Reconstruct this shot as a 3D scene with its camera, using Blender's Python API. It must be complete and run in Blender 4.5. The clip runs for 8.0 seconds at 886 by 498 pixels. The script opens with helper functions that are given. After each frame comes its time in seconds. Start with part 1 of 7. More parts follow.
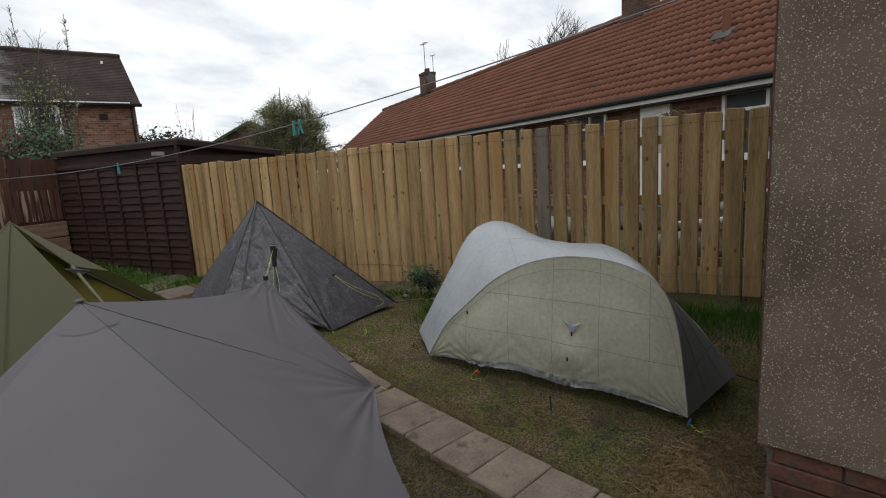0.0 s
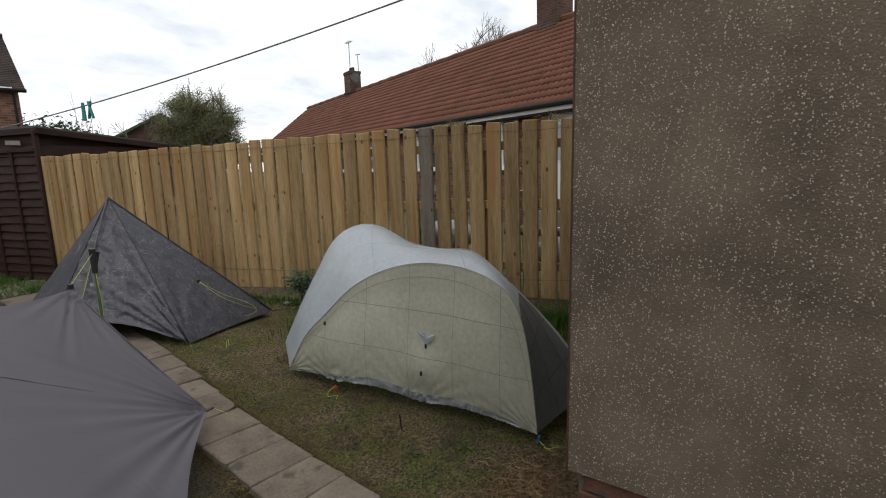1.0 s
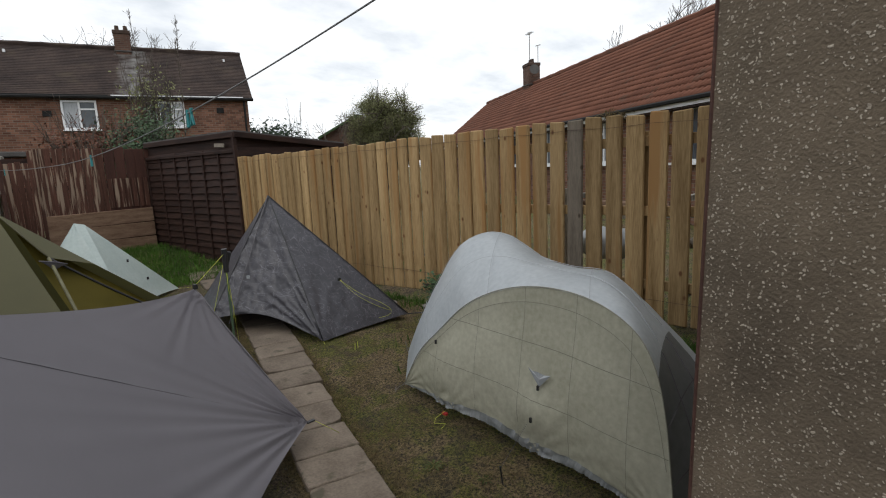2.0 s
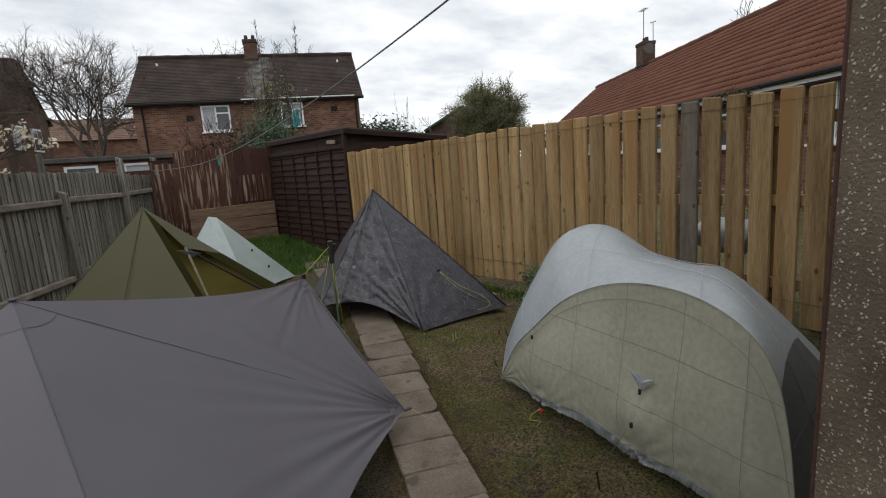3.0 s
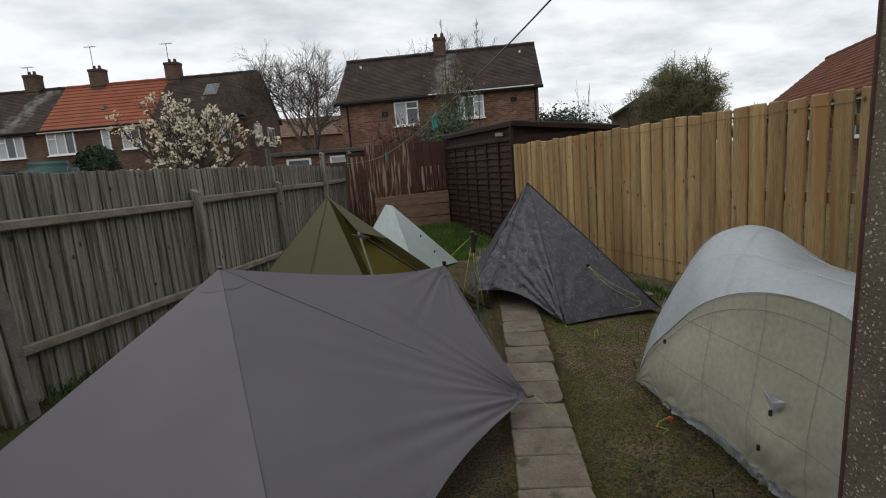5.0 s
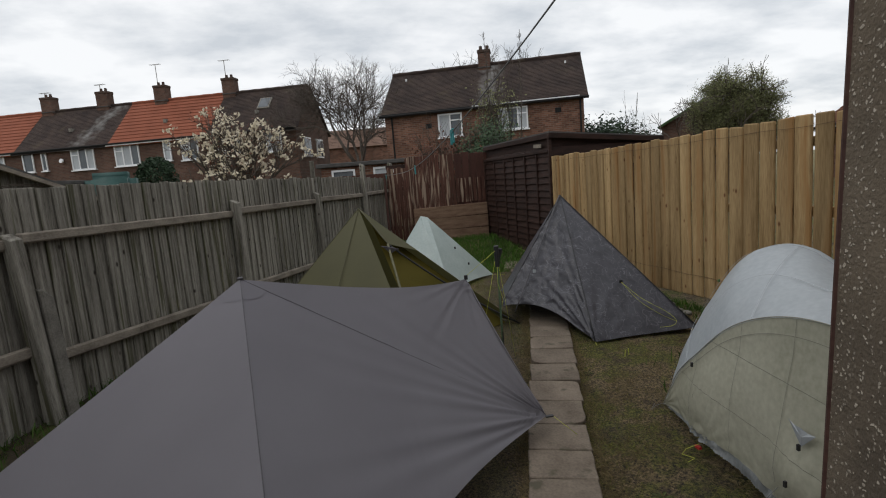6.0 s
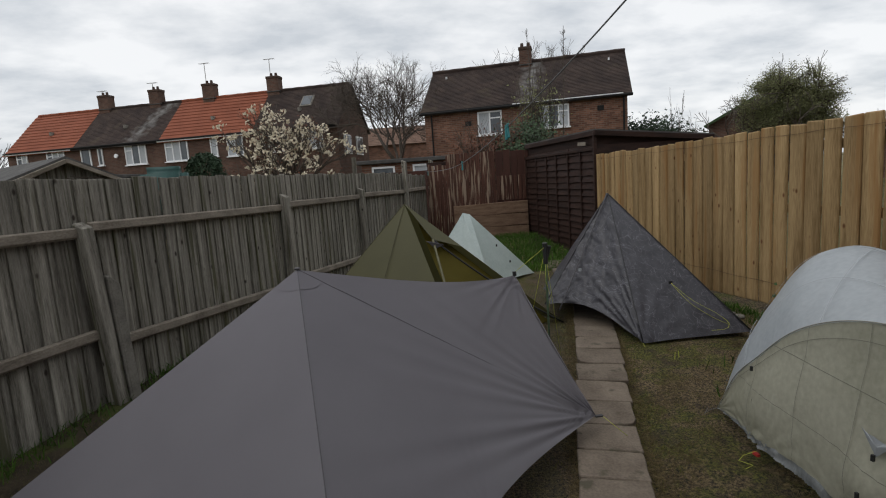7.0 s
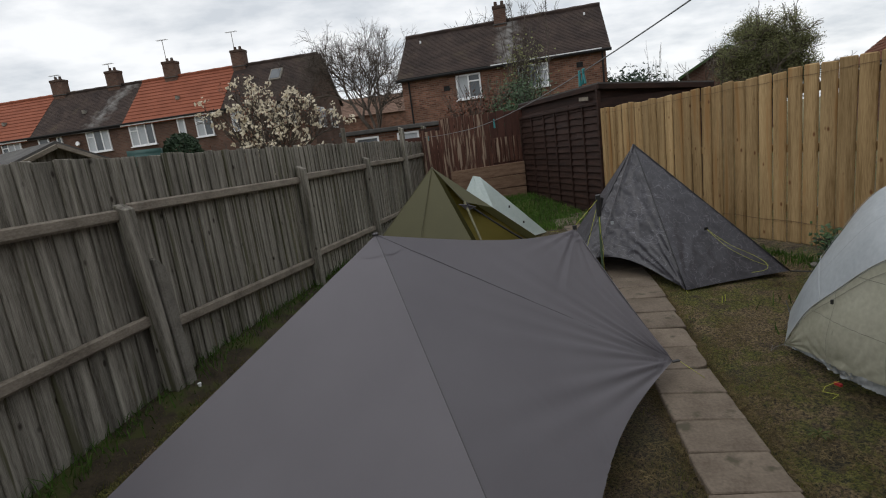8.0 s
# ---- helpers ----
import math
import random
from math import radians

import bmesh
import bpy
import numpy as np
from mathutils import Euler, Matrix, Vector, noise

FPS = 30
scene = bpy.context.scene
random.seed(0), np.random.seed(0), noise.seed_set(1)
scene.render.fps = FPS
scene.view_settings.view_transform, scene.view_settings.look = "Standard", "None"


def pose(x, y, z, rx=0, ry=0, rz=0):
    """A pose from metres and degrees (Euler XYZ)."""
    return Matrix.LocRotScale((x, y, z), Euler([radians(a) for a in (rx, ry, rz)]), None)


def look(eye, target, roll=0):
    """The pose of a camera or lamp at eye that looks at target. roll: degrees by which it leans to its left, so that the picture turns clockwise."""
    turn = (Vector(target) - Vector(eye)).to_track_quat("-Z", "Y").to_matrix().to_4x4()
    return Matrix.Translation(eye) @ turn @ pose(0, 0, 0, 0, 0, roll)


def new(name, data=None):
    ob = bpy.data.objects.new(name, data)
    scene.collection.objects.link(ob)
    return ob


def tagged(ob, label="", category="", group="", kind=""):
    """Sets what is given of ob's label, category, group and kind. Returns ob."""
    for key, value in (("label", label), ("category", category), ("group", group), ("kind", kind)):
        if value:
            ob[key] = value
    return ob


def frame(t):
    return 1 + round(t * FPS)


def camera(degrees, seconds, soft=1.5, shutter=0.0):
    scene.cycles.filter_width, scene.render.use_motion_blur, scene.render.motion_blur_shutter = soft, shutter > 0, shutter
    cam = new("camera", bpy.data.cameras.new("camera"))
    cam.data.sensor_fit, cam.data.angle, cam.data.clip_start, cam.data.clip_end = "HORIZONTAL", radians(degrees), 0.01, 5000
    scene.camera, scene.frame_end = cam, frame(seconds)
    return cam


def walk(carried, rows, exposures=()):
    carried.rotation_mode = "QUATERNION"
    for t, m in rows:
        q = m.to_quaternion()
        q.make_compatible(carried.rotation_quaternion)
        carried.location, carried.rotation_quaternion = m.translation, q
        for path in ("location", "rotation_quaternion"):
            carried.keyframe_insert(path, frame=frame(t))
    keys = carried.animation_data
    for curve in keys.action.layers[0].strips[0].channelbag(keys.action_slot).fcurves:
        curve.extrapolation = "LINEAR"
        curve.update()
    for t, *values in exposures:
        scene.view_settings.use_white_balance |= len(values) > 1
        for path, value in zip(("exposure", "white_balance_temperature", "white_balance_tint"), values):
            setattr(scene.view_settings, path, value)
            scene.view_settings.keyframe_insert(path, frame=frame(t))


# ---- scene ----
cam = camera(81.8, 8.0, soft=1.1)
PATH = [
    (0, (-0.014, -0.086, 1.646), (1.714, 0.867, 1.32), -3.6),
    (0.5, (0.164, -0.3, 1.615), (1.957, 0.524, 1.291), -3.3),
    (1, (0.469, -0.463, 1.588), (2.304, 0.261, 1.262), -2.0),
    (1.5, (0.835, -0.453, 1.6), (2.648, 0.315, 1.249), -1.0),
    (2, (1.105, -0.525, 1.627), (2.581, 0.784, 1.302), -2.5),
    (2.2, (1.163, -0.533, 1.612), (2.539, 0.883, 1.295), -2.4),
    (3.3, (1.171, -0.546, 1.641), (2.206, 1.13, 1.291), -5.1),
    (3.5, (1.146, -0.558, 1.633), (2.041, 1.195, 1.279), -5.5),
    (4, (1.178, -0.616, 1.643), (1.831, 1.241, 1.292), -6.0),
    (4.2, (1.198, -0.678, 1.633), (1.807, 1.197, 1.291), -6.1),
    (5.3, (1.463, -0.845, 1.672), (1.998, 1.055, 1.352), -4.1),
    (5.5, (1.521, -0.849, 1.67), (2.01, 1.067, 1.367), -4.5),
    (6, (1.522, -0.853, 1.673), (1.913, 1.089, 1.398), -4.5),
    (6.5, (1.515, -0.844, 1.671), (1.847, 1.111, 1.405), -4.1),
    (7, (1.42, -0.845, 1.661), (1.677, 1.119, 1.389), -3.9),
    (7.5, (1.074, -0.812, 1.644), (1.306, 1.151, 1.336), -5.0),
    (8, (0.85, -0.672, 1.64), (1.189, 1.258, 1.243), -7.4),
]
walk(cam, [(t, look(eye, target, roll)) for t, eye, target, roll in PATH],
     exposures=[(0, 0.02), (1, 0.12), (1.5, 0.34), (2, 0.12), (3.5, -0.05), (5.5, -0.19), (7, -0.25), (7.5, -0.30), (8, -0.14)])

# ---- sky and light ----
world = bpy.data.worlds.new("overcast_sky")
scene.world = world
world.use_nodes = True
wn, wl = world.node_tree.nodes, world.node_tree.links
wn.clear()
w_out = wn.new("ShaderNodeOutputWorld")
w_bg = wn.new("ShaderNodeBackground")
w_sky = wn.new("ShaderNodeTexSky")
w_sky.sky_type, w_sky.sun_disc = "NISHITA", False
w_sky.sun_elevation, w_sky.sun_rotation = radians(53), radians(241)
w_sky.air_density, w_sky.dust_density = 1.0, 2.0
w_tc = wn.new("ShaderNodeTexCoord")
w_sep = wn.new("ShaderNodeSeparateXYZ")
w_add = wn.new("ShaderNodeMath")
w_add.operation, w_add.inputs[1].default_value = "ADD", 0.22
w_div = wn.new("ShaderNodeVectorMath")
w_div.operation = "DIVIDE"
w_comb = wn.new("ShaderNodeCombineXYZ")
w_map = wn.new("ShaderNodeMapping")
w_map.inputs["Scale"].default_value = (1.0, 1.3, 1.0)
w_noise = wn.new("ShaderNodeTexNoise")
w_noise.inputs["Scale"].default_value, w_noise.inputs["Detail"].default_value = 2.1, 9
w_noise.inputs["Roughness"].default_value = 0.56
w_ramp = wn.new("ShaderNodeValToRGB")
w_ramp.color_ramp.elements[0].position, w_ramp.color_ramp.elements[0].color = 0.34, (0.62, 0.655, 0.695, 1)
w_ramp.color_ramp.elements[1].position, w_ramp.color_ramp.elements[1].color = 0.60, (0.96, 0.97, 0.98, 1)
w_scale = wn.new("ShaderNodeVectorMath")
w_scale.operation = "SCALE"
w_scale.inputs["Scale"].default_value = 0.10
w_mix = wn.new("ShaderNodeMix")
w_mix.data_type = "RGBA"
w_mix.inputs[0].default_value = 0.90
wl.new(w_tc.outputs["Generated"], w_sep.inputs[0])
wl.new(w_sep.outputs["Z"], w_add.inputs[0])
for i in range(3):
    wl.new(w_add.outputs[0], w_comb.inputs[i])
wl.new(w_tc.outputs["Generated"], w_div.inputs[0])
wl.new(w_comb.outputs[0], w_div.inputs[1])
wl.new(w_div.outputs[0], w_map.inputs[0])
wl.new(w_map.outputs[0], w_noise.inputs["Vector"])
wl.new(w_noise.outputs["Fac"], w_ramp.inputs[0])
wl.new(w_sky.outputs[0], w_scale.inputs[0])
wl.new(w_scale.outputs[0], w_mix.inputs[6])
wl.new(w_ramp.outputs[0], w_mix.inputs[7])
w_up = wn.new("ShaderNodeMapRange")
w_up.inputs[1].default_value, w_up.inputs[2].default_value, w_up.inputs[3].default_value, w_up.inputs[4].default_value = 0.3, 1.0, 1.22, 1.65
wl.new(w_sep.outputs["Z"], w_up.inputs[0])
wl.new(w_up.outputs[0], w_bg.inputs["Strength"])
wl.new(w_mix.outputs[2], w_bg.inputs["Color"])
wl.new(w_bg.outputs[0], w_out.inputs[0])

sun_data = bpy.data.lights.new("sun", "SUN")
sun_data.energy, sun_data.angle, sun_data.color = 0.36, radians(25), (1.0, 0.97, 0.92)
sun = new("sun", sun_data)
sun.matrix_world = look((0, 0, 30), (9, 5, 16))


# ---- materials ----
def material(name, dark, light, scale=6.0, rough=0.8, bump=0.25, fine=60.0, stretch=(1, 1, 1), spot=None, spot_scale=3.0, spot_at=0.6,
             metal=0.0, island=0.15, translucent=0.0, coords="Object", sheen=0.0, knots=None):
    """Two-scale noise between two colours, an optional third colour in patches, fine bump, and a little change from piece to piece."""
    m = bpy.data.materials.new(name)
    m.use_nodes = True
    n, l = m.node_tree.nodes, m.node_tree.links
    b, out = n["Principled BSDF"], n["Material Output"]
    tc, mp = n.new("ShaderNodeTexCoord"), n.new("ShaderNodeMapping")
    info = n.new("ShaderNodeObjectInfo")
    mp.inputs["Scale"].default_value = stretch
    l.new(tc.outputs[coords], mp.inputs[0])
    off = n.new("ShaderNodeVectorMath")
    off.operation = "ADD"
    times = n.new("ShaderNodeMath")
    times.operation, times.inputs[1].default_value = "MULTIPLY", 37.0
    l.new(info.outputs["Random"], times.inputs[0])
    l.new(mp.outputs[0], off.inputs[0])
    l.new(times.outputs[0], off.inputs[1])
    big, small = n.new("ShaderNodeTexNoise"), n.new("ShaderNodeTexNoise")
    big.inputs["Scale"].default_value, big.inputs["Detail"].default_value = scale, 5
    small.inputs["Scale"].default_value, small.inputs["Detail"].default_value = fine, 3
    l.new(off.outputs[0], big.inputs["Vector"])
    l.new(off.outputs[0], small.inputs["Vector"])
    mixf = n.new("ShaderNodeMix")
    mixf.inputs[0].default_value = 0.4
    l.new(big.outputs["Fac"], mixf.inputs[2])
    l.new(small.outputs["Fac"], mixf.inputs[3])
    ramp = n.new("ShaderNodeValToRGB")
    ramp.color_ramp.elements[0].position, ramp.color_ramp.elements[0].color = 0.33, (*dark, 1)
    ramp.color_ramp.elements[1].position, ramp.color_ramp.elements[1].color = 0.67, (*light, 1)
    l.new(mixf.outputs[0], ramp.inputs[0])
    last = ramp.outputs[0]
    if spot:
        sp, sr, sm = n.new("ShaderNodeTexNoise"), n.new("ShaderNodeValToRGB"), n.new("ShaderNodeMix")
        sp.inputs["Scale"].default_value, sp.inputs["Detail"].default_value = spot_scale, 6
        sr.color_ramp.elements[0].position, sr.color_ramp.elements[1].position = spot_at, spot_at + 0.08
        sm.data_type = "RGBA"
        l.new(off.outputs[0], sp.inputs["Vector"])
        l.new(sp.outputs["Fac"], sr.inputs[0])
        l.new(sr.outputs[0], sm.inputs[0])
        l.new(last, sm.inputs[6])
        sm.inputs[7].default_value = (*spot, 1)
        last = sm.outputs[2]
    if knots:
        kv, kr, km, kp = n.new("ShaderNodeTexVoronoi"), n.new("ShaderNodeValToRGB"), n.new("ShaderNodeMix"), n.new("ShaderNodeMapping")
        kp.inputs["Scale"].default_value = (1, 1, 0.62)
        kv.inputs["Scale"].default_value = 7.5
        ko = n.new("ShaderNodeVectorMath")
        ko.operation = "ADD"
        l.new(tc.outputs["Object"], kp.inputs[0])
        l.new(kp.outputs[0], ko.inputs[0])
        l.new(times.outputs[0], ko.inputs[1])
        l.new(ko.outputs[0], kv.inputs["Vector"])
        kr.color_ramp.elements[0].position, kr.color_ramp.elements[0].color = 0.06, (1, 1, 1, 1)
        kr.color_ramp.elements[1].position, kr.color_ramp.elements[1].color = 0.13, (0, 0, 0, 1)
        l.new(kv.outputs["Distance"], kr.inputs[0])
        km.data_type = "RGBA"
        l.new(kr.outputs[0], km.inputs[0])
        l.new(last, km.inputs[6])
        km.inputs[7].default_value = (*knots, 1)
        last = km.outputs[2]
    hsv, geo, vary = n.new("ShaderNodeHueSaturation"), n.new("ShaderNodeNewGeometry"), n.new("ShaderNodeMapRange")
    both = n.new("ShaderNodeMath")
    both.operation = "ADD"
    l.new(info.outputs["Random"], both.inputs[0])
    l.new(geo.outputs["Random Per Island"], both.inputs[1])
    l.new(both.outputs[0], vary.inputs[0])
    vary.inputs[1].default_value, vary.inputs[2].default_value = 0.0, 2.0
    vary.inputs[3].default_value, vary.inputs[4].default_value = 1 - island, 1 + island
    l.new(vary.outputs[0], hsv.inputs["Value"])
    l.new(last, hsv.inputs["Color"])
    l.new(hsv.outputs[0], b.inputs["Base Color"])
    b.inputs["Roughness"].default_value, b.inputs["Metallic"].default_value = rough, metal
    if rough > 0.68:
        b.inputs["Specular IOR Level"].default_value = 0.25
    if sheen:
        b.inputs["Sheen Weight"].default_value = sheen
    if bump:
        bp = n.new("ShaderNodeBump")
        bp.inputs["Strength"].default_value, bp.inputs["Distance"].default_value = bump, 0.01
        l.new(mixf.outputs[0], bp.inputs["Height"])
        l.new(bp.outputs[0], b.inputs["Normal"])
    if translucent:
        tr, ms = n.new("ShaderNodeBsdfTranslucent"), n.new("ShaderNodeMixShader")
        l.new(hsv.outputs[0], tr.inputs["Color"])
        ms.inputs[0].default_value = translucent
        l.new(b.outputs[0], ms.inputs[1])
        l.new(tr.outputs[0], ms.inputs[2])
        l.new(ms.outputs[0], out.inputs["Surface"])
    return m


def brick_material(name, one, two, mortar, width=0.225, height=0.075):
    m = bpy.data.materials.new(name)
    m.use_nodes = True
    n, l = m.node_tree.nodes, m.node_tree.links
    b = n["Principled BSDF"]
    tc, br, noi, mix = n.new("ShaderNodeTexCoord"), n.new("ShaderNodeTexBrick"), n.new("ShaderNodeTexNoise"), n.new("ShaderNodeMix")
    l.new(tc.outputs["UV"], br.inputs["Vector"])
    br.inputs["Scale"].default_value = 1.0
    br.inputs["Brick Width"].default_value, br.inputs["Row Height"].default_value = width, height
    br.inputs["Mortar Size"].default_value = 0.008
    br.inputs["Color1"].default_value, br.inputs["Color2"].default_value, br.inputs["Mortar"].default_value = (*one, 1), (*two, 1), (*mortar, 1)
    noi.inputs["Scale"].default_value, noi.inputs["Detail"].default_value = 1.3, 8
    l.new(tc.outputs["Object"], noi.inputs["Vector"])
    mix.data_type, mix.blend_type = "RGBA", "MULTIPLY"
    mix.inputs[0].default_value = 0.7
    l.new(br.outputs["Color"], mix.inputs[6])
    ramp = n.new("ShaderNodeValToRGB")
    ramp.color_ramp.elements[0].position, ramp.color_ramp.elements[0].color = 0.3, (0.45, 0.43, 0.42, 1)
    ramp.color_ramp.elements[1].position, ramp.color_ramp.elements[1].color = 0.65, (1, 1, 1, 1)
    l.new(noi.outputs["Fac"], ramp.inputs[0])
    l.new(ramp.outputs[0], mix.inputs[7])
    l.new(mix.outputs[2], b.inputs["Base Color"])
    bp = n.new("ShaderNodeBump")
    bp.inputs["Strength"].default_value, bp.inputs["Distance"].default_value = 0.5, 0.01
    l.new(br.outputs["Fac"], bp.inputs["Height"])
    bp.invert = True
    l.new(bp.outputs[0], b.inputs["Normal"])
    b.inputs["Roughness"].default_value = 0.9
    b.inputs["Specular IOR Level"].default_value = 0.25
    return m


def roughcast_material():
    """Brown-grey render with small pale stone chips in it, weathered in broad patches."""
    m = bpy.data.materials.new("roughcast")
    m.use_nodes = True
    n, l = m.node_tree.nodes, m.node_tree.links
    b = n["Principled BSDF"]
    tc = n.new("ShaderNodeTexCoord")
    warp, add = n.new("ShaderNodeTexNoise"), n.new("ShaderNodeMix")
    warp.inputs["Scale"].default_value, warp.inputs["Detail"].default_value = 90, 2
    add.data_type = "RGBA"
    add.blend_type = "ADD"
    add.inputs[0].default_value = 0.012
    l.new(tc.outputs["Object"], warp.inputs["Vector"])
    l.new(tc.outputs["Object"], add.inputs[6])
    l.new(warp.outputs["Color"], add.inputs[7])
    vor, ramp = n.new("ShaderNodeTexVoronoi"), n.new("ShaderNodeValToRGB")
    vor.inputs["Scale"].default_value = 128
    l.new(add.outputs[2], vor.inputs["Vector"])
    ramp.color_ramp.elements[0].position, ramp.color_ramp.elements[0].color = 0.24, (1, 1, 1, 1)
    ramp.color_ramp.elements[1].position, ramp.color_ramp.elements[1].color = 0.36, (0, 0, 0, 1)
    l.new(vor.outputs["Distance"], ramp.inputs[0])
    sep, pick, mul, dens, dr = n.new("ShaderNodeSeparateColor"), n.new("ShaderNodeValToRGB"), n.new("ShaderNodeMath"), n.new("ShaderNodeTexNoise"), n.new("ShaderNodeMath")
    l.new(vor.outputs["Color"], sep.inputs[0])
    dens.inputs["Scale"].default_value, dens.inputs["Detail"].default_value = 5, 4
    l.new(tc.outputs["Object"], dens.inputs["Vector"])
    dr.operation = "MULTIPLY_ADD"
    dr.inputs[1].default_value, dr.inputs[2].default_value = 0.8, -0.34
    l.new(dens.outputs["Fac"], dr.inputs[0])
    plus = n.new("ShaderNodeMath")
    plus.operation = "ADD"
    l.new(sep.outputs[0], plus.inputs[0])
    l.new(dr.outputs[0], plus.inputs[1])
    pick.color_ramp.elements[0].position, pick.color_ramp.elements[1].position = 0.36, 0.78
    l.new(plus.outputs[0], pick.inputs[0])
    mul.operation = "MULTIPLY"
    l.new(ramp.outputs[0], mul.inputs[0])
    l.new(pick.outputs[0], mul.inputs[1])
    big, br = n.new("ShaderNodeTexNoise"), n.new("ShaderNodeValToRGB")
    big.inputs["Scale"].default_value, big.inputs["Detail"].default_value = 2.2, 11
    big.inputs["Roughness"].default_value = 0.68
    l.new(tc.outputs["Object"], big.inputs["Vector"])
    br.color_ramp.elements[0].position, br.color_ramp.elements[0].color = 0.3, (0.066, 0.050, 0.034, 1)
    br.color_ramp.elements[1].position, br.color_ramp.elements[1].color = 0.70, (0.172, 0.134, 0.093, 1)
    l.new(big.outputs["Fac"], br.inputs[0])
    mix = n.new("ShaderNodeMix")
    mix.data_type = "RGBA"
    l.new(mul.outputs[0], mix.inputs[0])
    l.new(br.outputs[0], mix.inputs[6])
    mix.inputs[7].default_value = (0.41, 0.355, 0.285, 1)
    l.new(mix.outputs[2], b.inputs["Base Color"])
    grit, sumh, bp = n.new("ShaderNodeTexNoise"), n.new("ShaderNodeMath"), n.new("ShaderNodeBump")
    grit.inputs["Scale"].default_value, grit.inputs["Detail"].default_value = 160, 4
    l.new(tc.outputs["Object"], grit.inputs["Vector"])
    sumh.operation = "ADD"
    l.new(grit.outputs["Fac"], sumh.inputs[0])
    l.new(mul.outputs[0], sumh.inputs[1])
    l.new(sumh.outputs[0], bp.inputs["Height"])
    bp.inputs["Strength"].default_value, bp.inputs["Distance"].default_value = 0.7, 0.006
    l.new(bp.outputs[0], b.inputs["Normal"])
    b.inputs["Roughness"].default_value = 0.95
    return m


def lawn_material():
    """Worn spring lawn: brown thatch, straw and mossy green in patches."""
    m = bpy.data.materials.new("lawn")
    m.use_nodes = True
    n, l = m.node_tree.nodes, m.node_tree.links
    b = n["Principled BSDF"]
    tc = n.new("ShaderNodeTexCoord")

    def noise_of(scale, detail, rough=0.6):
        k = n.new("ShaderNodeTexNoise")
        k.inputs["Scale"].default_value, k.inputs["Detail"].default_value, k.inputs["Roughness"].default_value = scale, detail, rough
        l.new(tc.outputs["Object"], k.inputs["Vector"])
        return k

    def ramp_of(src, a, ca, z, cz):
        r = n.new("ShaderNodeValToRGB")
        r.color_ramp.elements[0].position, r.color_ramp.elements[0].color = a, (*ca, 1)
        r.color_ramp.elements[1].position, r.color_ramp.elements[1].color = z, (*cz, 1)
        l.new(src, r.inputs[0])
        return r

    def blend(fac, a, b, top=1.0):
        mx = n.new("ShaderNodeMix")
        mx.data_type = "RGBA"
        if top < 1:
            mu = n.new("ShaderNodeMath")
            mu.operation, mu.inputs[1].default_value = "MULTIPLY", top
            l.new(fac, mu.inputs[0])
            fac = mu.outputs[0]
        l.new(fac, mx.inputs[0])
        l.new(a, mx.inputs[6])
        l.new(b, mx.inputs[7])
        return mx.outputs[2]

    patch, fine, mid = noise_of(1.5, 6), noise_of(60, 7, 0.85), noise_of(7, 6, 0.65)
    brown = ramp_of(fine.outputs["Fac"], 0.43, (0.016, 0.011, 0.006), 0.61, (0.350, 0.250, 0.125))
    green = ramp_of(fine.outputs["Fac"], 0.43, (0.012, 0.017, 0.003), 0.61, (0.240, 0.225, 0.045))
    both = n.new("ShaderNodeMath")
    both.operation = "MULTIPLY_ADD"
    both.inputs[1].default_value = 0.45
    l.new(mid.outputs["Fac"], both.inputs[0])
    half = n.new("ShaderNodeMath")
    half.operation, half.inputs[1].default_value = "MULTIPLY", 0.55
    l.new(patch.outputs["Fac"], half.inputs[0])
    l.new(half.outputs[0], both.inputs[2])
    where = ramp_of(both.outputs[0], 0.452, (0, 0, 0), 0.52, (1, 1, 1))
    turf = blend(where.outputs[0], brown.outputs[0], green.outputs[0])
    earth = ramp_of(fine.outputs["Fac"], 0.42, (0.009, 0.006, 0.004), 0.62, (0.125, 0.084, 0.050))
    bare = noise_of(2.9, 8, 0.7)
    soil = ramp_of(bare.outputs["Fac"], 0.54, (0, 0, 0), 0.61, (1, 1, 1))
    turf = blend(soil.outputs[0], turf, earth.outputs[0], 0.75)
    # trodden bare earth beside the slabs
    off, dot = n.new("ShaderNodeVectorMath"), n.new("ShaderNodeVectorMath")
    off.operation, dot.operation = "SUBTRACT", "DOT_PRODUCT"
    off.inputs[1].default_value, dot.inputs[1].default_value = (2.42, 1.62, 0), (0.945, -0.326, 0)
    l.new(tc.outputs["Object"], off.inputs[0])
    l.new(off.outputs[0], dot.inputs[0])
    wob = n.new("ShaderNodeMath")
    wob.operation, wob.inputs[1].default_value = "MULTIPLY_ADD", 0.6
    l.new(bare.outputs["Fac"], wob.inputs[0])
    shift, near = n.new("ShaderNodeMath"), n.new("ShaderNodeMath")
    shift.operation, shift.inputs[1].default_value, near.operation = "ADD", 0.22, "ABSOLUTE"
    l.new(dot.outputs["Value"], shift.inputs[0])
    l.new(shift.outputs[0], near.inputs[0])
    l.new(near.outputs[0], wob.inputs[2])
    worn = ramp_of(wob.outputs[0], 0.42, (1, 1, 1), 0.64, (0, 0, 0))
    turf = blend(worn.outputs[0], turf, earth.outputs[0], 0.7)
    l.new(turf, b.inputs["Base Color"])
    bp = n.new("ShaderNodeBump")
    bp.inputs["Strength"].default_value, bp.inputs["Distance"].default_value = 1.0, 0.03
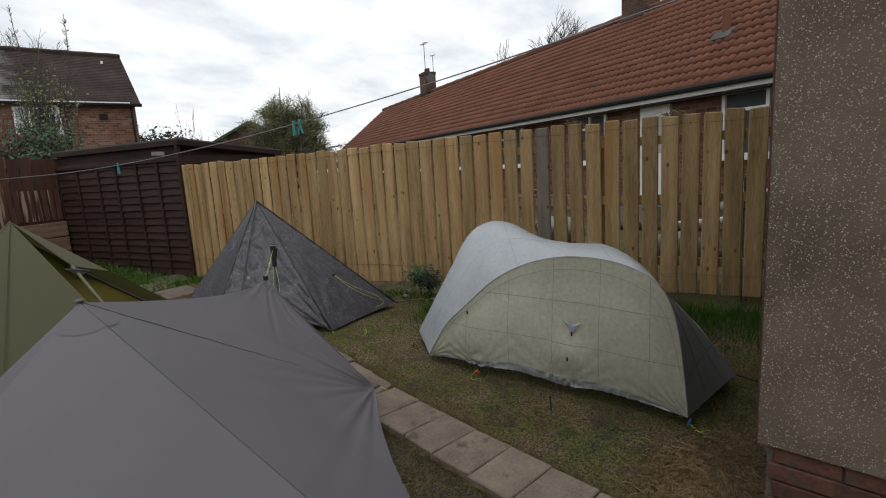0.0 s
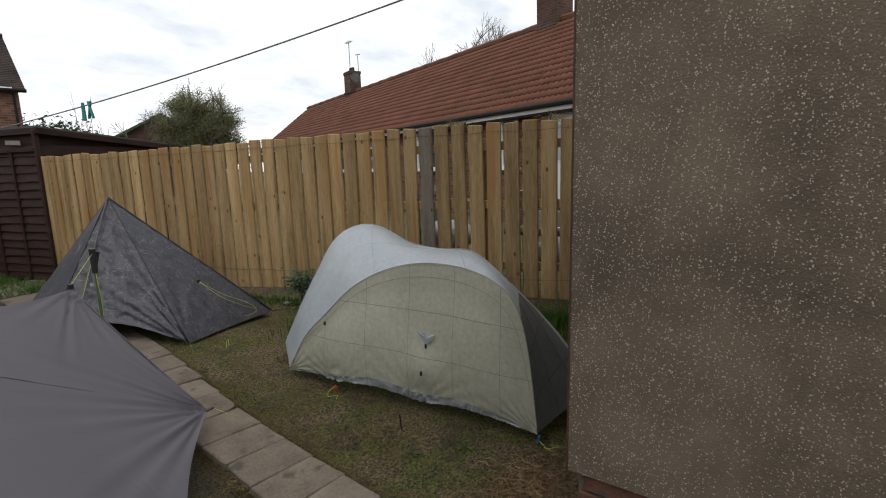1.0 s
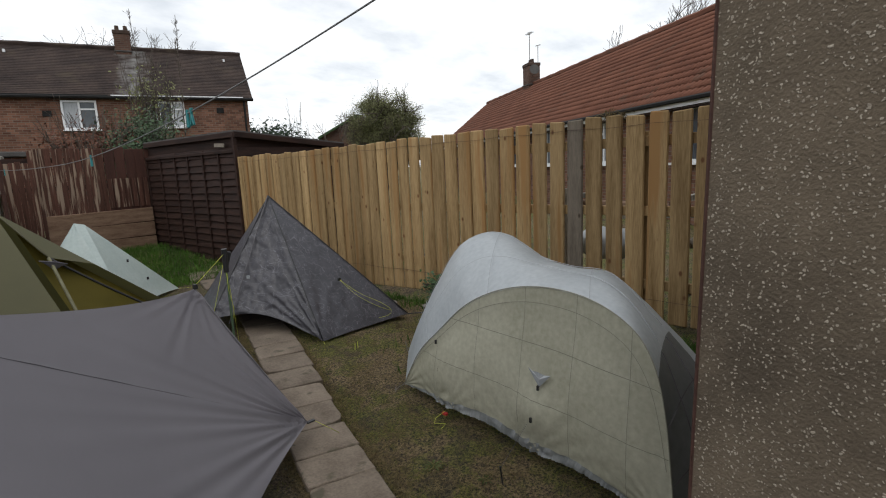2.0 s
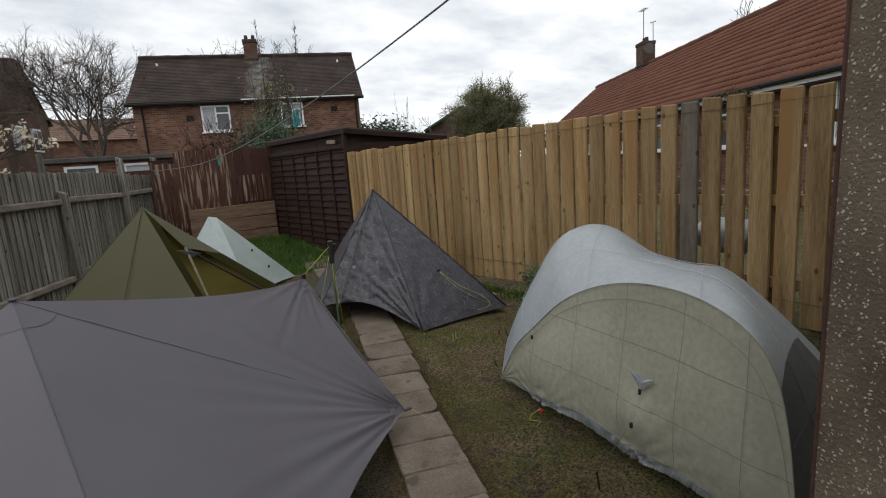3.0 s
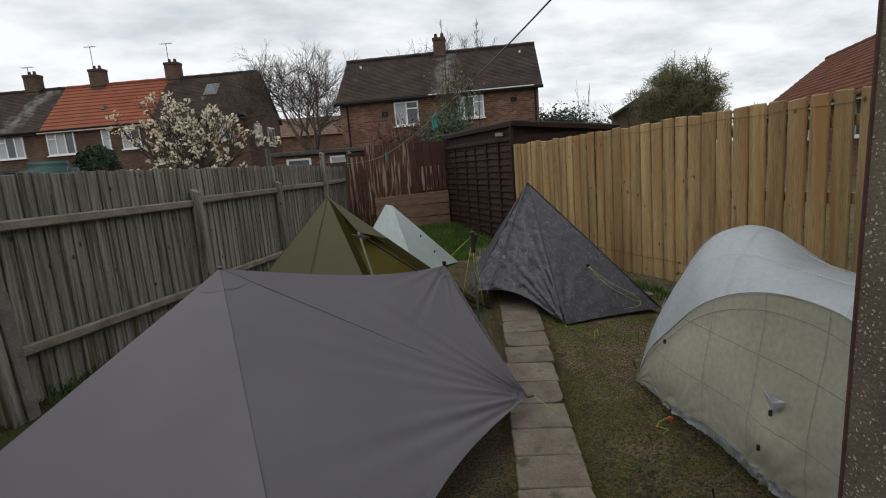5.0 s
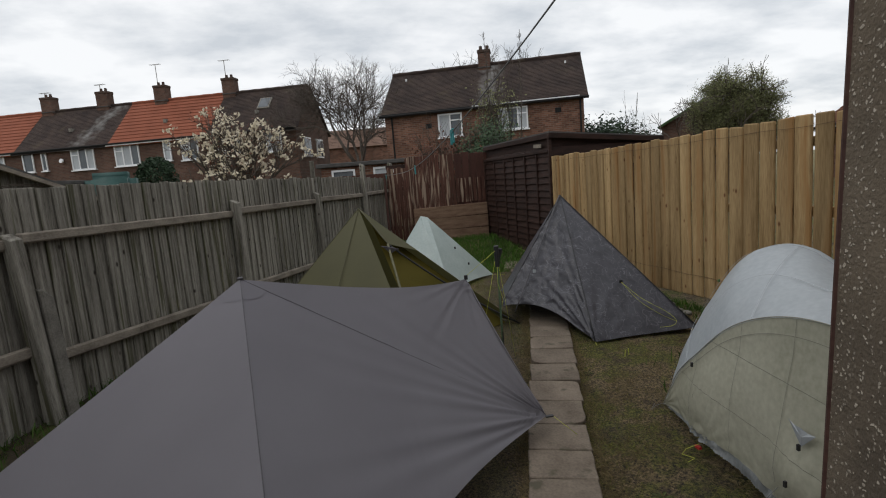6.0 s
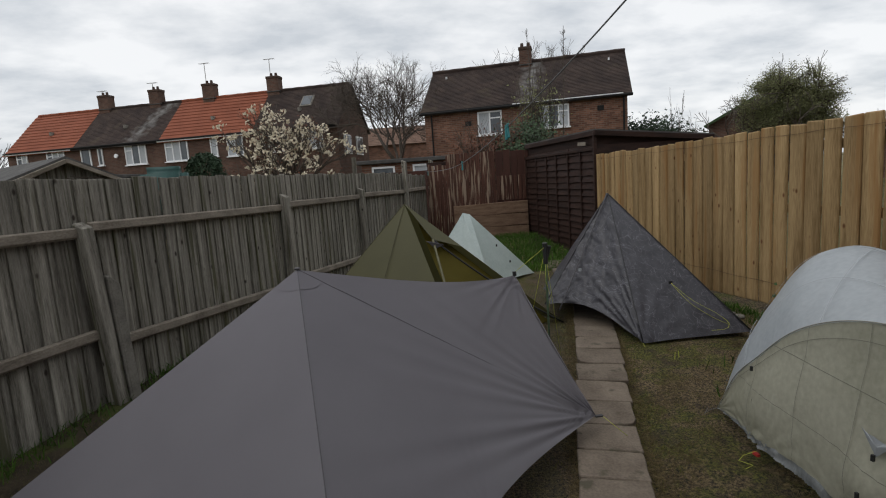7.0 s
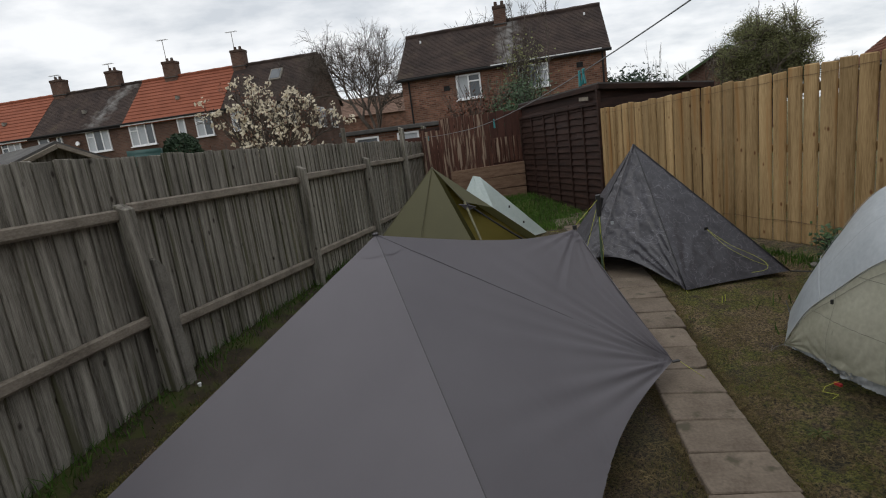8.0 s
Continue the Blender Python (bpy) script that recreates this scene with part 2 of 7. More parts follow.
    l.new(fine.outputs["Fac"], bp.inputs["Height"])
    l.new(bp.outputs[0], b.inputs["Normal"])
    b.inputs["Roughness"].default_value = 0.95
    return m


def crease_material():
    """Dark film laminate: charcoal with fine pale crease lines, slightly glossy."""
    m = material("dark_laminate", (0.034, 0.033, 0.040), (0.060, 0.058, 0.069), 4, 0.42, 0.4, 40, island=0.0, translucent=0.12)
    n, l = m.node_tree.nodes, m.node_tree.links
    tc = n.new("ShaderNodeTexCoord")
    total = None
    for scale, turn, wide in ((4.5, 0.4, 0.0035), (7.5, 1.5, 0.005), (12.0, 2.6, 0.007)):
        mp, nz = n.new("ShaderNodeMapping"), n.new("ShaderNodeTexNoise")
        mp.inputs["Rotation"].default_value = (turn, turn * 0.7, turn)
        mp.inputs["Scale"].default_value = (1.0, 0.22, 1.0)
        nz.inputs["Scale"].default_value, nz.inputs["Detail"].default_value = scale, 2
        nz.inputs["Distortion"].default_value = 0.4
        l.new(tc.outputs["Object"], mp.inputs[0])
        l.new(mp.outputs[0], nz.inputs["Vector"])
        sub, ab, mr = n.new("ShaderNodeMath"), n.new("ShaderNodeMath"), n.new("ShaderNodeMapRange")
        sub.operation, sub.inputs[1].default_value = "SUBTRACT", 0.5
        ab.operation = "ABSOLUTE"
        l.new(nz.outputs["Fac"], sub.inputs[0])
        l.new(sub.outputs[0], ab.inputs[0])
        l.new(ab.outputs[0], mr.inputs[0])
        mr.inputs[1].default_value, mr.inputs[2].default_value, mr.inputs[3].default_value, mr.inputs[4].default_value = 0.0, wide, 0.6, 0.0
        if total is None:
            total = mr.outputs[0]
        else:
            mx = n.new("ShaderNodeMath")
            mx.operation = "MAXIMUM"
            l.new(total, mx.inputs[0])
            l.new(mr.outputs[0], mx.inputs[1])
            total = mx.outputs[0]
    for shader in ("Principled BSDF", "Translucent BSDF"):
        node = n[shader]
        socket = node.inputs["Base Color"] if shader == "Principled BSDF" else node.inputs["Color"]
        src = socket.links[0].from_socket
        mix = n.new("ShaderNodeMix")
        mix.data_type = "RGBA"
        l.new(total, mix.inputs[0])
        l.new(src, mix.inputs[6])
        mix.inputs[7].default_value = (0.21, 0.205, 0.235, 1)
        l.new(mix.outputs[2], socket)
    return m


M_LAWN = lawn_material()
M_ROUGH = roughcast_material()
M_SLAB = material("concrete_slab", (0.095, 0.074, 0.056), (0.185, 0.150, 0.117), 5, 0.9, 0.6, 70, spot=(0.075, 0.066, 0.046), spot_scale=7, spot_at=0.60)
M_NEWWOOD = material("treated_pine", (0.165, 0.100, 0.040), (0.43, 0.298, 0.148), 2.2, 0.75, 0.35, 26, (6, 6, 0.4), spot=(0.27, 0.150, 0.058), spot_scale=1.1, spot_at=0.56, island=0.42, knots=(0.13, 0.055, 0.020))
M_GREYBOARD = material("weathered_pine_board", (0.105, 0.086, 0.066), (0.205, 0.172, 0.135), 4, 0.85, 0.4, 30, (6, 6, 0.6), knots=(0.06, 0.045, 0.03))
M_OLDWOOD = material("weathered_fence_wood", (0.050, 0.044, 0.034), (0.345, 0.322, 0.276), 2.6, 0.9, 0.7, 30, (12, 12, 0.5), spot=(0.085, 0.082, 0.050), spot_scale=1.6, spot_at=0.57, island=0.38, knots=(0.04, 0.033, 0.026))
M_OLDRAIL = material("weathered_rail_wood", (0.12, 0.10, 0.08), (0.28, 0.245, 0.20), 2.6, 0.9, 0.5, 24, (2, 2, 4))
M_BROWNWOOD = material("brown_stained_wood", (0.011, 0.0058, 0.0046), (0.043, 0.021, 0.015), 3, 0.7, 0.4, 30, (1, 1, 6))
M_PEEL = material("peeling_brown_paint", (0.040, 0.018, 0.012), (0.105, 0.046, 0.032), 3, 0.8, 0.4, 30, (9, 9, 0.55), spot=(0.25, 0.185, 0.135), spot_scale=2.4, spot_at=0.52, island=0.3)
M_REDPANEL = material("red_brown_stain", (0.036, 0.015, 0.011), (0.075, 0.030, 0.021), 2, 0.7, 0.3, 30, (5, 5, 0.7))
M_PLANK = material("brown_plank", (0.12, 0.070, 0.045), (0.26, 0.170, 0.115), 3, 0.85, 0.4, 26, (1, 1, 6))
M_CONCRETE = material("concrete_post", (0.12, 0.11, 0.095), (0.24, 0.225, 0.195), 9, 0.95, 0.6, 90)
M_GREYFLY = material("grey_nylon", (0.196, 0.184, 0.206), (0.240, 0.227, 0.251), 1.3, 0.62, 0.05, 500, island=0.0, translucent=0.42)
M_GREYSEAM = material("grey_nylon_seam", (0.075, 0.071, 0.078), (0.095, 0.09, 0.098), 12, 0.6, 0.1, 300, island=0.0)
M_OLIVE = material("olive_nylon", (0.082, 0.077, 0.030), (0.108, 0.101, 0.040), 2, 0.6, 0.04, 600, island=0.0, translucent=0.25)
M_OLIVEDARK = material("olive_nylon_seam", (0.055, 0.050, 0.018), (0.08, 0.07, 0.026), 12, 0.6, 0.1, 300, island=0.0)
M_DOORROLL = material("drab_olive_roll", (0.12, 0.112, 0.065), (0.19, 0.18, 0.11), 12, 0.7, 0.2, 80, island=0.0)
M_INNER = material("olive_inner_cloth", (0.10, 0.082, 0.012), (0.15, 0.12, 0.022), 3, 0.8, 0.05, 300, island=0.0, translucent=0.3)
M_DARKFLY = crease_material()
M_WHITEFLY = material("white_laminate", (0.43, 0.470, 0.498), (0.58, 0.615, 0.638), 2.6, 0.38, 0.25, 34, island=0.0, translucent=0.35)
M_BEIGEFLY = material("pale_olive_laminate", (0.37, 0.360, 0.270), (0.56, 0.548, 0.440), 1.1, 0.38, 0.22, 34, island=0.0, translucent=0.35)
M_TAPE = material("laminate_seam_tape", (0.30, 0.322, 0.342), (0.38, 0.40, 0.416), 9, 0.5, 0.1, 60, island=0.0)
M_TAPELINE = material("thin_seam_tape", (0.27, 0.29, 0.31), (0.34, 0.36, 0.375), 9, 0.5, 0.1, 60, island=0.0)
M_TAPEBEIGE = material("olive_seam_tape", (0.23, 0.226, 0.180), (0.30, 0.295, 0.24), 9, 0.5, 0.1, 60, island=0.0)
M_MINTFLY = material("pale_green_laminate", (0.42, 0.50, 0.48), (0.54, 0.61, 0.59), 3, 0.45, 0.1, 30, island=0.0, translucent=0.3)
M_BLACK = material("black_plastic", (0.010, 0.010, 0.011), (0.02, 0.02, 0.022), 20, 0.5, 0.1, 100)
M_CORD = material("yellow_cord", (0.42, 0.45, 0.06), (0.55, 0.58, 0.10), 80, 0.7, 0.1, 300)
M_ROPE = material("grey_washing_line", (0.13, 0.13, 0.13), (0.20, 0.20, 0.20), 80, 0.7, 0.1, 300)
M_TEAL = material("teal_plastic", (0.012, 0.15, 0.16), (0.02, 0.21, 0.22), 20, 0.45, 0.0, 100)
M_RED = material("red_plastic", (0.35, 0.02, 0.02), (0.45, 0.04, 0.03), 20, 0.5, 0.0, 100)
M_BLUE = material("blue_webbing", (0.03, 0.09, 0.28), (0.05, 0.13, 0.36), 20, 0.6, 0.0, 100)
M_METAL = material("green_aluminium", (0.10, 0.16, 0.10), (0.16, 0.23, 0.15), 20, 0.4, 0.0, 100, metal=0.6)
M_RUST = material("rusty_steel", (0.045, 0.022, 0.018), (0.085, 0.042, 0.032), 20, 0.7, 0.3, 80)
M_WHITE = material("white_upvc", (0.66, 0.67, 0.68), (0.76, 0.77, 0.78), 4, 0.4, 0.05, 50)
M_GLASS = material("dark_window_glass", (0.05, 0.06, 0.07), (0.08, 0.09, 0.10), 2, 0.06, 0.0, 20)
M_CURTAIN = material("net_curtain", (0.30, 0.32, 0.34), (0.44, 0.46, 0.48), 12, 0.9, 0.1, 50, (6, 6, 0.4))
M_BROWNROOF = material("brown_roof_tiles", (0.020, 0.014, 0.013), (0.066, 0.046, 0.038), 1.6, 0.9, 0.4, 14, spot=(0.062, 0.046, 0.034), spot_scale=0.9, spot_at=0.6, island=0.2)
M_ORANGEROOF = material("orange_roof_tiles", (0.185, 0.056, 0.030), (0.265, 0.086, 0.048), 1.2, 0.85, 0.3, 14, island=0.12)
M_PANTILE = material("red_brown_pantiles", (0.115, 0.047, 0.030), (0.195, 0.082, 0.051), 1.4, 0.85, 0.35, 30, spot=(0.12, 0.062, 0.042), spot_scale=2.0, spot_at=0.6, island=0.05)
M_DULLROOF = material("faded_roof_tiles", (0.13, 0.080, 0.058), (0.20, 0.128, 0.095), 1.2, 0.9, 0.3, 14, island=0.1)
M_BRICK = brick_material("red_brown_brickwork", (0.115, 0.052, 0.034), (0.245, 0.122, 0.080), (0.19, 0.155, 0.125))
M_BRICKDARK = brick_material("dark_brickwork", (0.088, 0.047, 0.035), (0.135, 0.072, 0.052), (0.13, 0.11, 0.09))
M_BRICKBIT = material("plinth_brick", (0.055, 0.026, 0.019), (0.122, 0.056, 0.039), 14, 0.9, 0.8, 60, (1, 1, 1), spot=(0.055, 0.045, 0.036), spot_scale=9, spot_at=0.58, island=0.45)
M_MORTAR = material("mortar", (0.085, 0.068, 0.055), (0.15, 0.125, 0.10), 15, 0.95, 0.5, 90)
M_BARK = material("grey_bark", (0.055, 0.045, 0.036), (0.12, 0.10, 0.085), 9, 0.95, 0.5, 50)
M_LEAF = material("olive_spring_leaves", (0.15, 0.16, 0.07), (0.29, 0.30, 0.14), 4, 0.7, 0.0, 40, island=0.5, translucent=0.4)
M_LEAFDARK = material("dark_evergreen_leaves", (0.018, 0.042, 0.016), (0.05, 0.10, 0.03), 4, 0.6, 0.0, 40, island=0.5)
M_LEAFRED = material("bronze_young_leaves", (0.10, 0.035, 0.022), (0.17, 0.07, 0.04), 4, 0.7, 0.0, 40, island=0.5)
M_WEED = material("dull_weed_leaves", (0.040, 0.052, 0.014), (0.085, 0.105, 0.030), 20, 0.7, 0.0, 60, island=0.4)
M_PETAL = material("cream_petals", (0.58, 0.50, 0.36), (0.80, 0.74, 0.60), 6, 0.7, 0.0, 40, island=0.12, translucent=0.3)
M_GRASS = material("grass_blades", (0.040, 0.050, 0.008), (0.165, 0.165, 0.030), 3, 0.8, 0.0, 30, island=0.5, translucent=0.2)
M_LUSH = material("lush_grass_blades", (0.022, 0.060, 0.008), (0.085, 0.17, 0.022), 3, 0.75, 0.0, 30, island=0.5, translucent=0.2)
M_STRAW = material("dry_grass_blades", (0.070, 0.052, 0.023), (0.225, 0.172, 0.085), 3, 0.8, 0.0, 30, island=0.6)
M_THATCH = material("red_brown_thatch", (0.085, 0.050, 0.027), (0.29, 0.195, 0.108), 3, 0.85, 0.0, 30, island=0.5)
M_FELT = material("roofing_felt", (0.05, 0.048, 0.046), (0.11, 0.105, 0.10), 4, 0.95, 0.4, 60)
M_GUTTER = material("black_gutter", (0.010, 0.010, 0.010), (0.02, 0.02, 0.02), 6, 0.85, 0.0, 60)
M_HEM = material("pale_hem_laminate", (0.20, 0.215, 0.220), (0.36, 0.376, 0.380), 9, 0.42, 0.5, 40, island=0.0, translucent=0.3)
M_CAP = material("sooty_brick", (0.045, 0.03, 0.024), (0.085, 0.055, 0.042), 9, 0.9, 0.4, 60)
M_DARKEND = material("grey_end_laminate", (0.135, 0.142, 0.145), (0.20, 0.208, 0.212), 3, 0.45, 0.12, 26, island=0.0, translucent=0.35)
M_BUSH = material("near_black_evergreen", (0.010, 0.020, 0.010), (0.024, 0.045, 0.02), 4, 0.7, 0.0, 40, island=0.4)

def lime_roof(name, x, y, ex, ey, wide):
    """The brown tiles with a pale lime bloom that runs down from a chimney."""
    m = M_BROWNROOF.copy()
    m.name = name
    n, l = m.node_tree.nodes, m.node_tree.links
    bsdf = n["Principled BSDF"]
    was = bsdf.inputs["Base Color"].links[0].from_socket
    tc, sub, dot, ab, fall, noi, mul, ramp, mix = (n.new(k) for k in ("ShaderNodeTexCoord", "ShaderNodeVectorMath", "ShaderNodeVectorMath", "ShaderNodeMath", "ShaderNodeMapRange", "ShaderNodeTexNoise", "ShaderNodeMath", "ShaderNodeValToRGB", "ShaderNodeMix"))
    sub.operation, dot.operation, ab.operation, mul.operation = "SUBTRACT", "DOT_PRODUCT", "ABSOLUTE", "MULTIPLY"
    sub.inputs[1].default_value, dot.inputs[1].default_value = (x, y, 0), (ex, ey, 0)
    l.new(tc.outputs["Object"], sub.inputs[0])
    l.new(sub.outputs[0], dot.inputs[0])
    l.new(dot.outputs["Value"], ab.inputs[0])
    l.new(ab.outputs[0], fall.inputs[0])
    fall.inputs[1].default_value, fall.inputs[2].default_value, fall.inputs[3].default_value, fall.inputs[4].default_value = 0.0, wide, 1.0, 0.0
    noi.inputs["Scale"].default_value, noi.inputs["Detail"].default_value = 2.6, 9
    l.new(tc.outputs["Object"], noi.inputs["Vector"])
    l.new(fall.outputs[0], mul.inputs[0])
    l.new(noi.outputs["Fac"], mul.inputs[1])
    ramp.color_ramp.elements[0].position, ramp.color_ramp.elements[0].color = 0.30, (0, 0, 0, 1)
    ramp.color_ramp.elements[1].position, ramp.color_ramp.elements[1].color = 0.62, (0.8, 0.8, 0.8, 1)
    l.new(mul.outputs[0], ramp.inputs[0])
    mix.data_type = "RGBA"
    l.new(ramp.outputs[0], mix.inputs[0])
    l.new(was, mix.inputs[6])
    mix.inputs[7].default_value = (0.22, 0.215, 0.205, 1)
    l.new(mix.outputs[2], bsdf.inputs["Base Color"])
    return m


# bare soil with the old fence's shade worked into its dark tone
M_SOIL = material("shade_toned_soil", (0.014, 0.011, 0.007), (0.06, 0.046, 0.028), 9, 0.95, 0.8, 70, spot=(0.045, 0.05, 0.014), spot_scale=4, spot_at=0.5)


# ---- builders ----
def smooth(a, b, v):
    k = min(1.0, max(0.0, (v - a) / (b - a)))
    return k * k * (3 - 2 * k)


def gz(x, y):
    """Height of the ground."""
    z = -0.02 + 0.11 * smooth(1.7, 3.7, y) + 0.17 * smooth(7.5, 10.5, y)
    d = (x - 2.62) * 0.933 - (y - 1.6) * 0.36
    z += 0.15 * smooth(1.5, 2.5, d) * (1 - 0.8 * smooth(4.5, 7.0, y))
    z += 0.14 * smooth(2.6, 3.5, -d)
    return z


def thing(name, label, category, at=(0, 0, 0), group="", kind=""):
    ob = new(name)
    ob.location = at
    bpy.context.view_layer.update()
    return tagged(ob, label, category, group, kind)


def part(name, bm, mat, parent=None, label="", kind="", soft=False):
    """Links a bmesh as one mesh object under a thing or a part; its coordinates are the world's."""
    me = bpy.data.meshes.new(name)
    bm.normal_update()
    bm.to_mesh(me)
    bm.free()
    for mm in (mat if isinstance(mat, (list, tuple)) else [mat]):
        me.materials.append(mm)
    if soft:
        me.polygons.foreach_set("use_smooth", [True] * len(me.polygons))
    return place(name, me, parent, label, kind)


def place(name, me, parent=None, label="", kind="", m=None):
    ob = new(name, me)
    if parent is not None:
        ob.parent = parent
        up, k = parent, Matrix()
        while up is not None:
            k = up.matrix_parent_inverse @ up.matrix_basis @ k
            up = up.parent
        ob.matrix_parent_inverse = k.inverted()
    if m is not None:
        ob.matrix_basis = m
    return tagged(ob, label, "", "", kind)


def box(bm, size, m=None, bevel=0.0):
    r = bmesh.ops.create_cube(bm, size=1.0, matrix=(m or Matrix()) @ Matrix.Diagonal((*size, 1)))
    if bevel:
        es = list({e for v in r["verts"] for e in v.link_edges})
        bmesh.ops.bevel(bm, geom=es, offset=bevel, segments=1, affect="EDGES", profile=0.6)
    return r


def one_box(size, m=None, bevel=0.0):
    bm = bmesh.new()
    box(bm, size, m, bevel)
    return bm


def mesh_of(name, bm, mat):
    me = bpy.data.meshes.new(name)
    bm.normal_update()
    bm.to_mesh(me)
    bm.free()
    me.materials.append(mat)
    return me


def tube(bm, pts, r, sides=6, r_end=None):
    """A tube along points, tapering from r to r_end."""
    pts = [Vector(p) for p in pts]
    r_end = r if r_end is None else r_end
    rings = []
    for i, p in enumerate(pts):
        d = (pts[min(i + 1, len(pts) - 1)] - pts[max(i - 1, 0)]).normalized()
        a = d.orthogonal().normalized() if i == 0 else (a - d * a.dot(d)).normalized()
        b = d.cross(a)
        k = r + (r_end - r) * i / max(1, len(pts) - 1)
        rings.append([bm.verts.new(p + a * math.cos(j * math.tau / sides) * k + b * math.sin(j * math.tau / sides) * k) for j in range(sides)])
    for one, two in zip(rings, rings[1:]):
        for j in range(sides):
            bm.faces.new((one[j], one[(j + 1) % sides], two[(j + 1) % sides], two[j]))
    bm.faces.new(rings[0][::-1])
    bm.faces.new(rings[-1])
    return bm


def tube_bm(pts, r, sides=6, r_end=None):
    return tube(bmesh.new(), pts, r, sides, r_end)


def sag_line(a, b, sag, n=14):
    a, b = Vector(a), Vector(b)
    return [a.lerp(b, i / n) - Vector((0, 0, sag * 4 * (i / n) * (1 - i / n))) for i in range(n + 1)]


def frame_at(x, y, z, dx, dy):
    """A pose whose x axis runs level along (dx, dy)."""
    return Matrix.Translation((x, y, z)) @ Matrix.Rotation(math.atan2(dy, dx), 4, "Z")


# ---- ground ----
def spread(a, b, step, far):
    k = list(np.arange(a, b + 1e-6, step))
    out, d = [], step
    lo, hi = [], []
    while k[0] - d > -far:
        d *= 1.45
        lo.append((lo[-1] if lo else k[0]) - d)
        if lo[-1] < -far:
            break
    d = step
    while True:
        d *= 1.45
        hi.append((hi[-1] if hi else k[-1]) + d)
        if hi[-1] > far:
            break
    return lo[::-1] + k + hi


def build_ground():
    xs, ys = spread(-2.4, 6.0, 0.12, 600), spread(-3.0, 11.6, 0.12, 600)
    vs = []
    for y in ys:
        for x in xs:
            inside = -2.5 < x < 6 and -3 < y < 11.6
            n = 0.018 * noise.noise((x * 1.3, y * 1.3, 3)) + 0.008 * noise.noise((x * 5, y * 5, 7)) if inside else 0.0
            px = (x - 2.62) * 0.933 - (y - 1.6) * 0.36
            if abs(px) < 0.3 and y < 5.2:
                n = -0.02
            vs.append((x, y, gz(min(max(x, -4), 7), min(y, 14)) + n))
    w = len(xs)
    fs = [(j * w + i, j * w + i + 1, (j + 1) * w + i + 1, (j + 1) * w + i) for j in range(len(ys) - 1) for i in range(w - 1)]
    me = bpy.data.meshes.new("ground")
    me.from_pydata(vs, [], fs)
    me.polygons.foreach_set("use_smooth", [True] * len(fs))
    me.materials.append(M_LAWN)
    return tagged(new("ground", me), "worn patchy lawn of moss, thatch and short grass", "ground", kind="structure")


ground = build_ground()

# ---- garden path of concrete slabs ----
path_dir = Vector((0.362, 0.932, 0))
path_side = Vector((0.945, -0.326, 0))


def build_path():
    top = thing("pavement", "single row of worn concrete slabs sunk in the lawn", "path", (2.6, 1.6, 0), kind="structure")
    rng = random.Random(4)
    s = -1.476
    while s < 3.35:
        pitch = 0.292 if s < 0.2 else 0.304
        a = Vector((2.42, 1.62, 0)) + path_dir * (s + pitch / 2) + path_side * (0.165 + 0.03 * smooth(0.3, 1.6, s))
        z = gz(a.x, a.y) + 0.012
        slope = (gz(a.x + path_dir.x * 0.2, a.y + path_dir.y * 0.2) - gz(a.x - path_dir.x * 0.2, a.y - path_dir.y * 0.2)) / 0.4
        bm = one_box((0.372, pitch - 0.007, 0.05), None, 0.006)
        bmesh.ops.subdivide_edges(bm, edges=[e for e in bm.edges if e.calc_length() > 0.2], cuts=7)
        cut = rng.uniform(0.02, 0.06) if rng.random() < 0.5 else 0.0
        corner = rng.choice(((1, 1), (1, -1), (-1, 1), (-1, -1)))
        for v in bm.verts:
            v.co.x += 0.007 * noise.noise((v.co.x * 9, v.co.y * 9 + s * 7, 2.0))
            v.co.y += 0.005 * noise.noise((v.co.x * 11 + s * 5, v.co.y * 9, 6.0))
            past = abs(v.co.x) / 0.186 + abs(v.co.y) / (pitch / 2) - 2 + cut * 9
            if v.co.x * corner[0] > 0 and v.co.y * corner[1] > 0 and past > 0:
                v.co.x -= corner[0] * past * 0.05
                v.co.y -= corner[1] * past * 0.05
        m = Matrix.Translation((a.x, a.y, z)) @ Matrix.Rotation(math.atan2(path_side.y, path_side.x) + rng.uniform(-0.03, 0.03), 4, "Z") @ Matrix.Rotation(math.atan(slope) + rng.uniform(-0.02, 0.02), 4, "X") @ Matrix.Rotation(rng.uniform(-0.02, 0.03), 4, "Y")
        place("slab", mesh_of("slab", bm, M_SLAB), top, m=m)
        s += pitch
    for x, y, ry in ((4.42, 7.28, 0.02), (4.3, 6.55, 0.1), (4.86, 7.55, 0.05)):
        bm = one_box((0.45, 0.6, 0.05), None, 0.01)
        place("slab", mesh_of("slab", bm, M_SLAB), top, m=pose(x, y, gz(x, y) + 0.015, 1, -1, -20 + 40 * ry))


build_path()

# ---- right-hand fence of new boards ----
def fence_x(y):
    return 5.133 + (7.254 - y) * 0.012


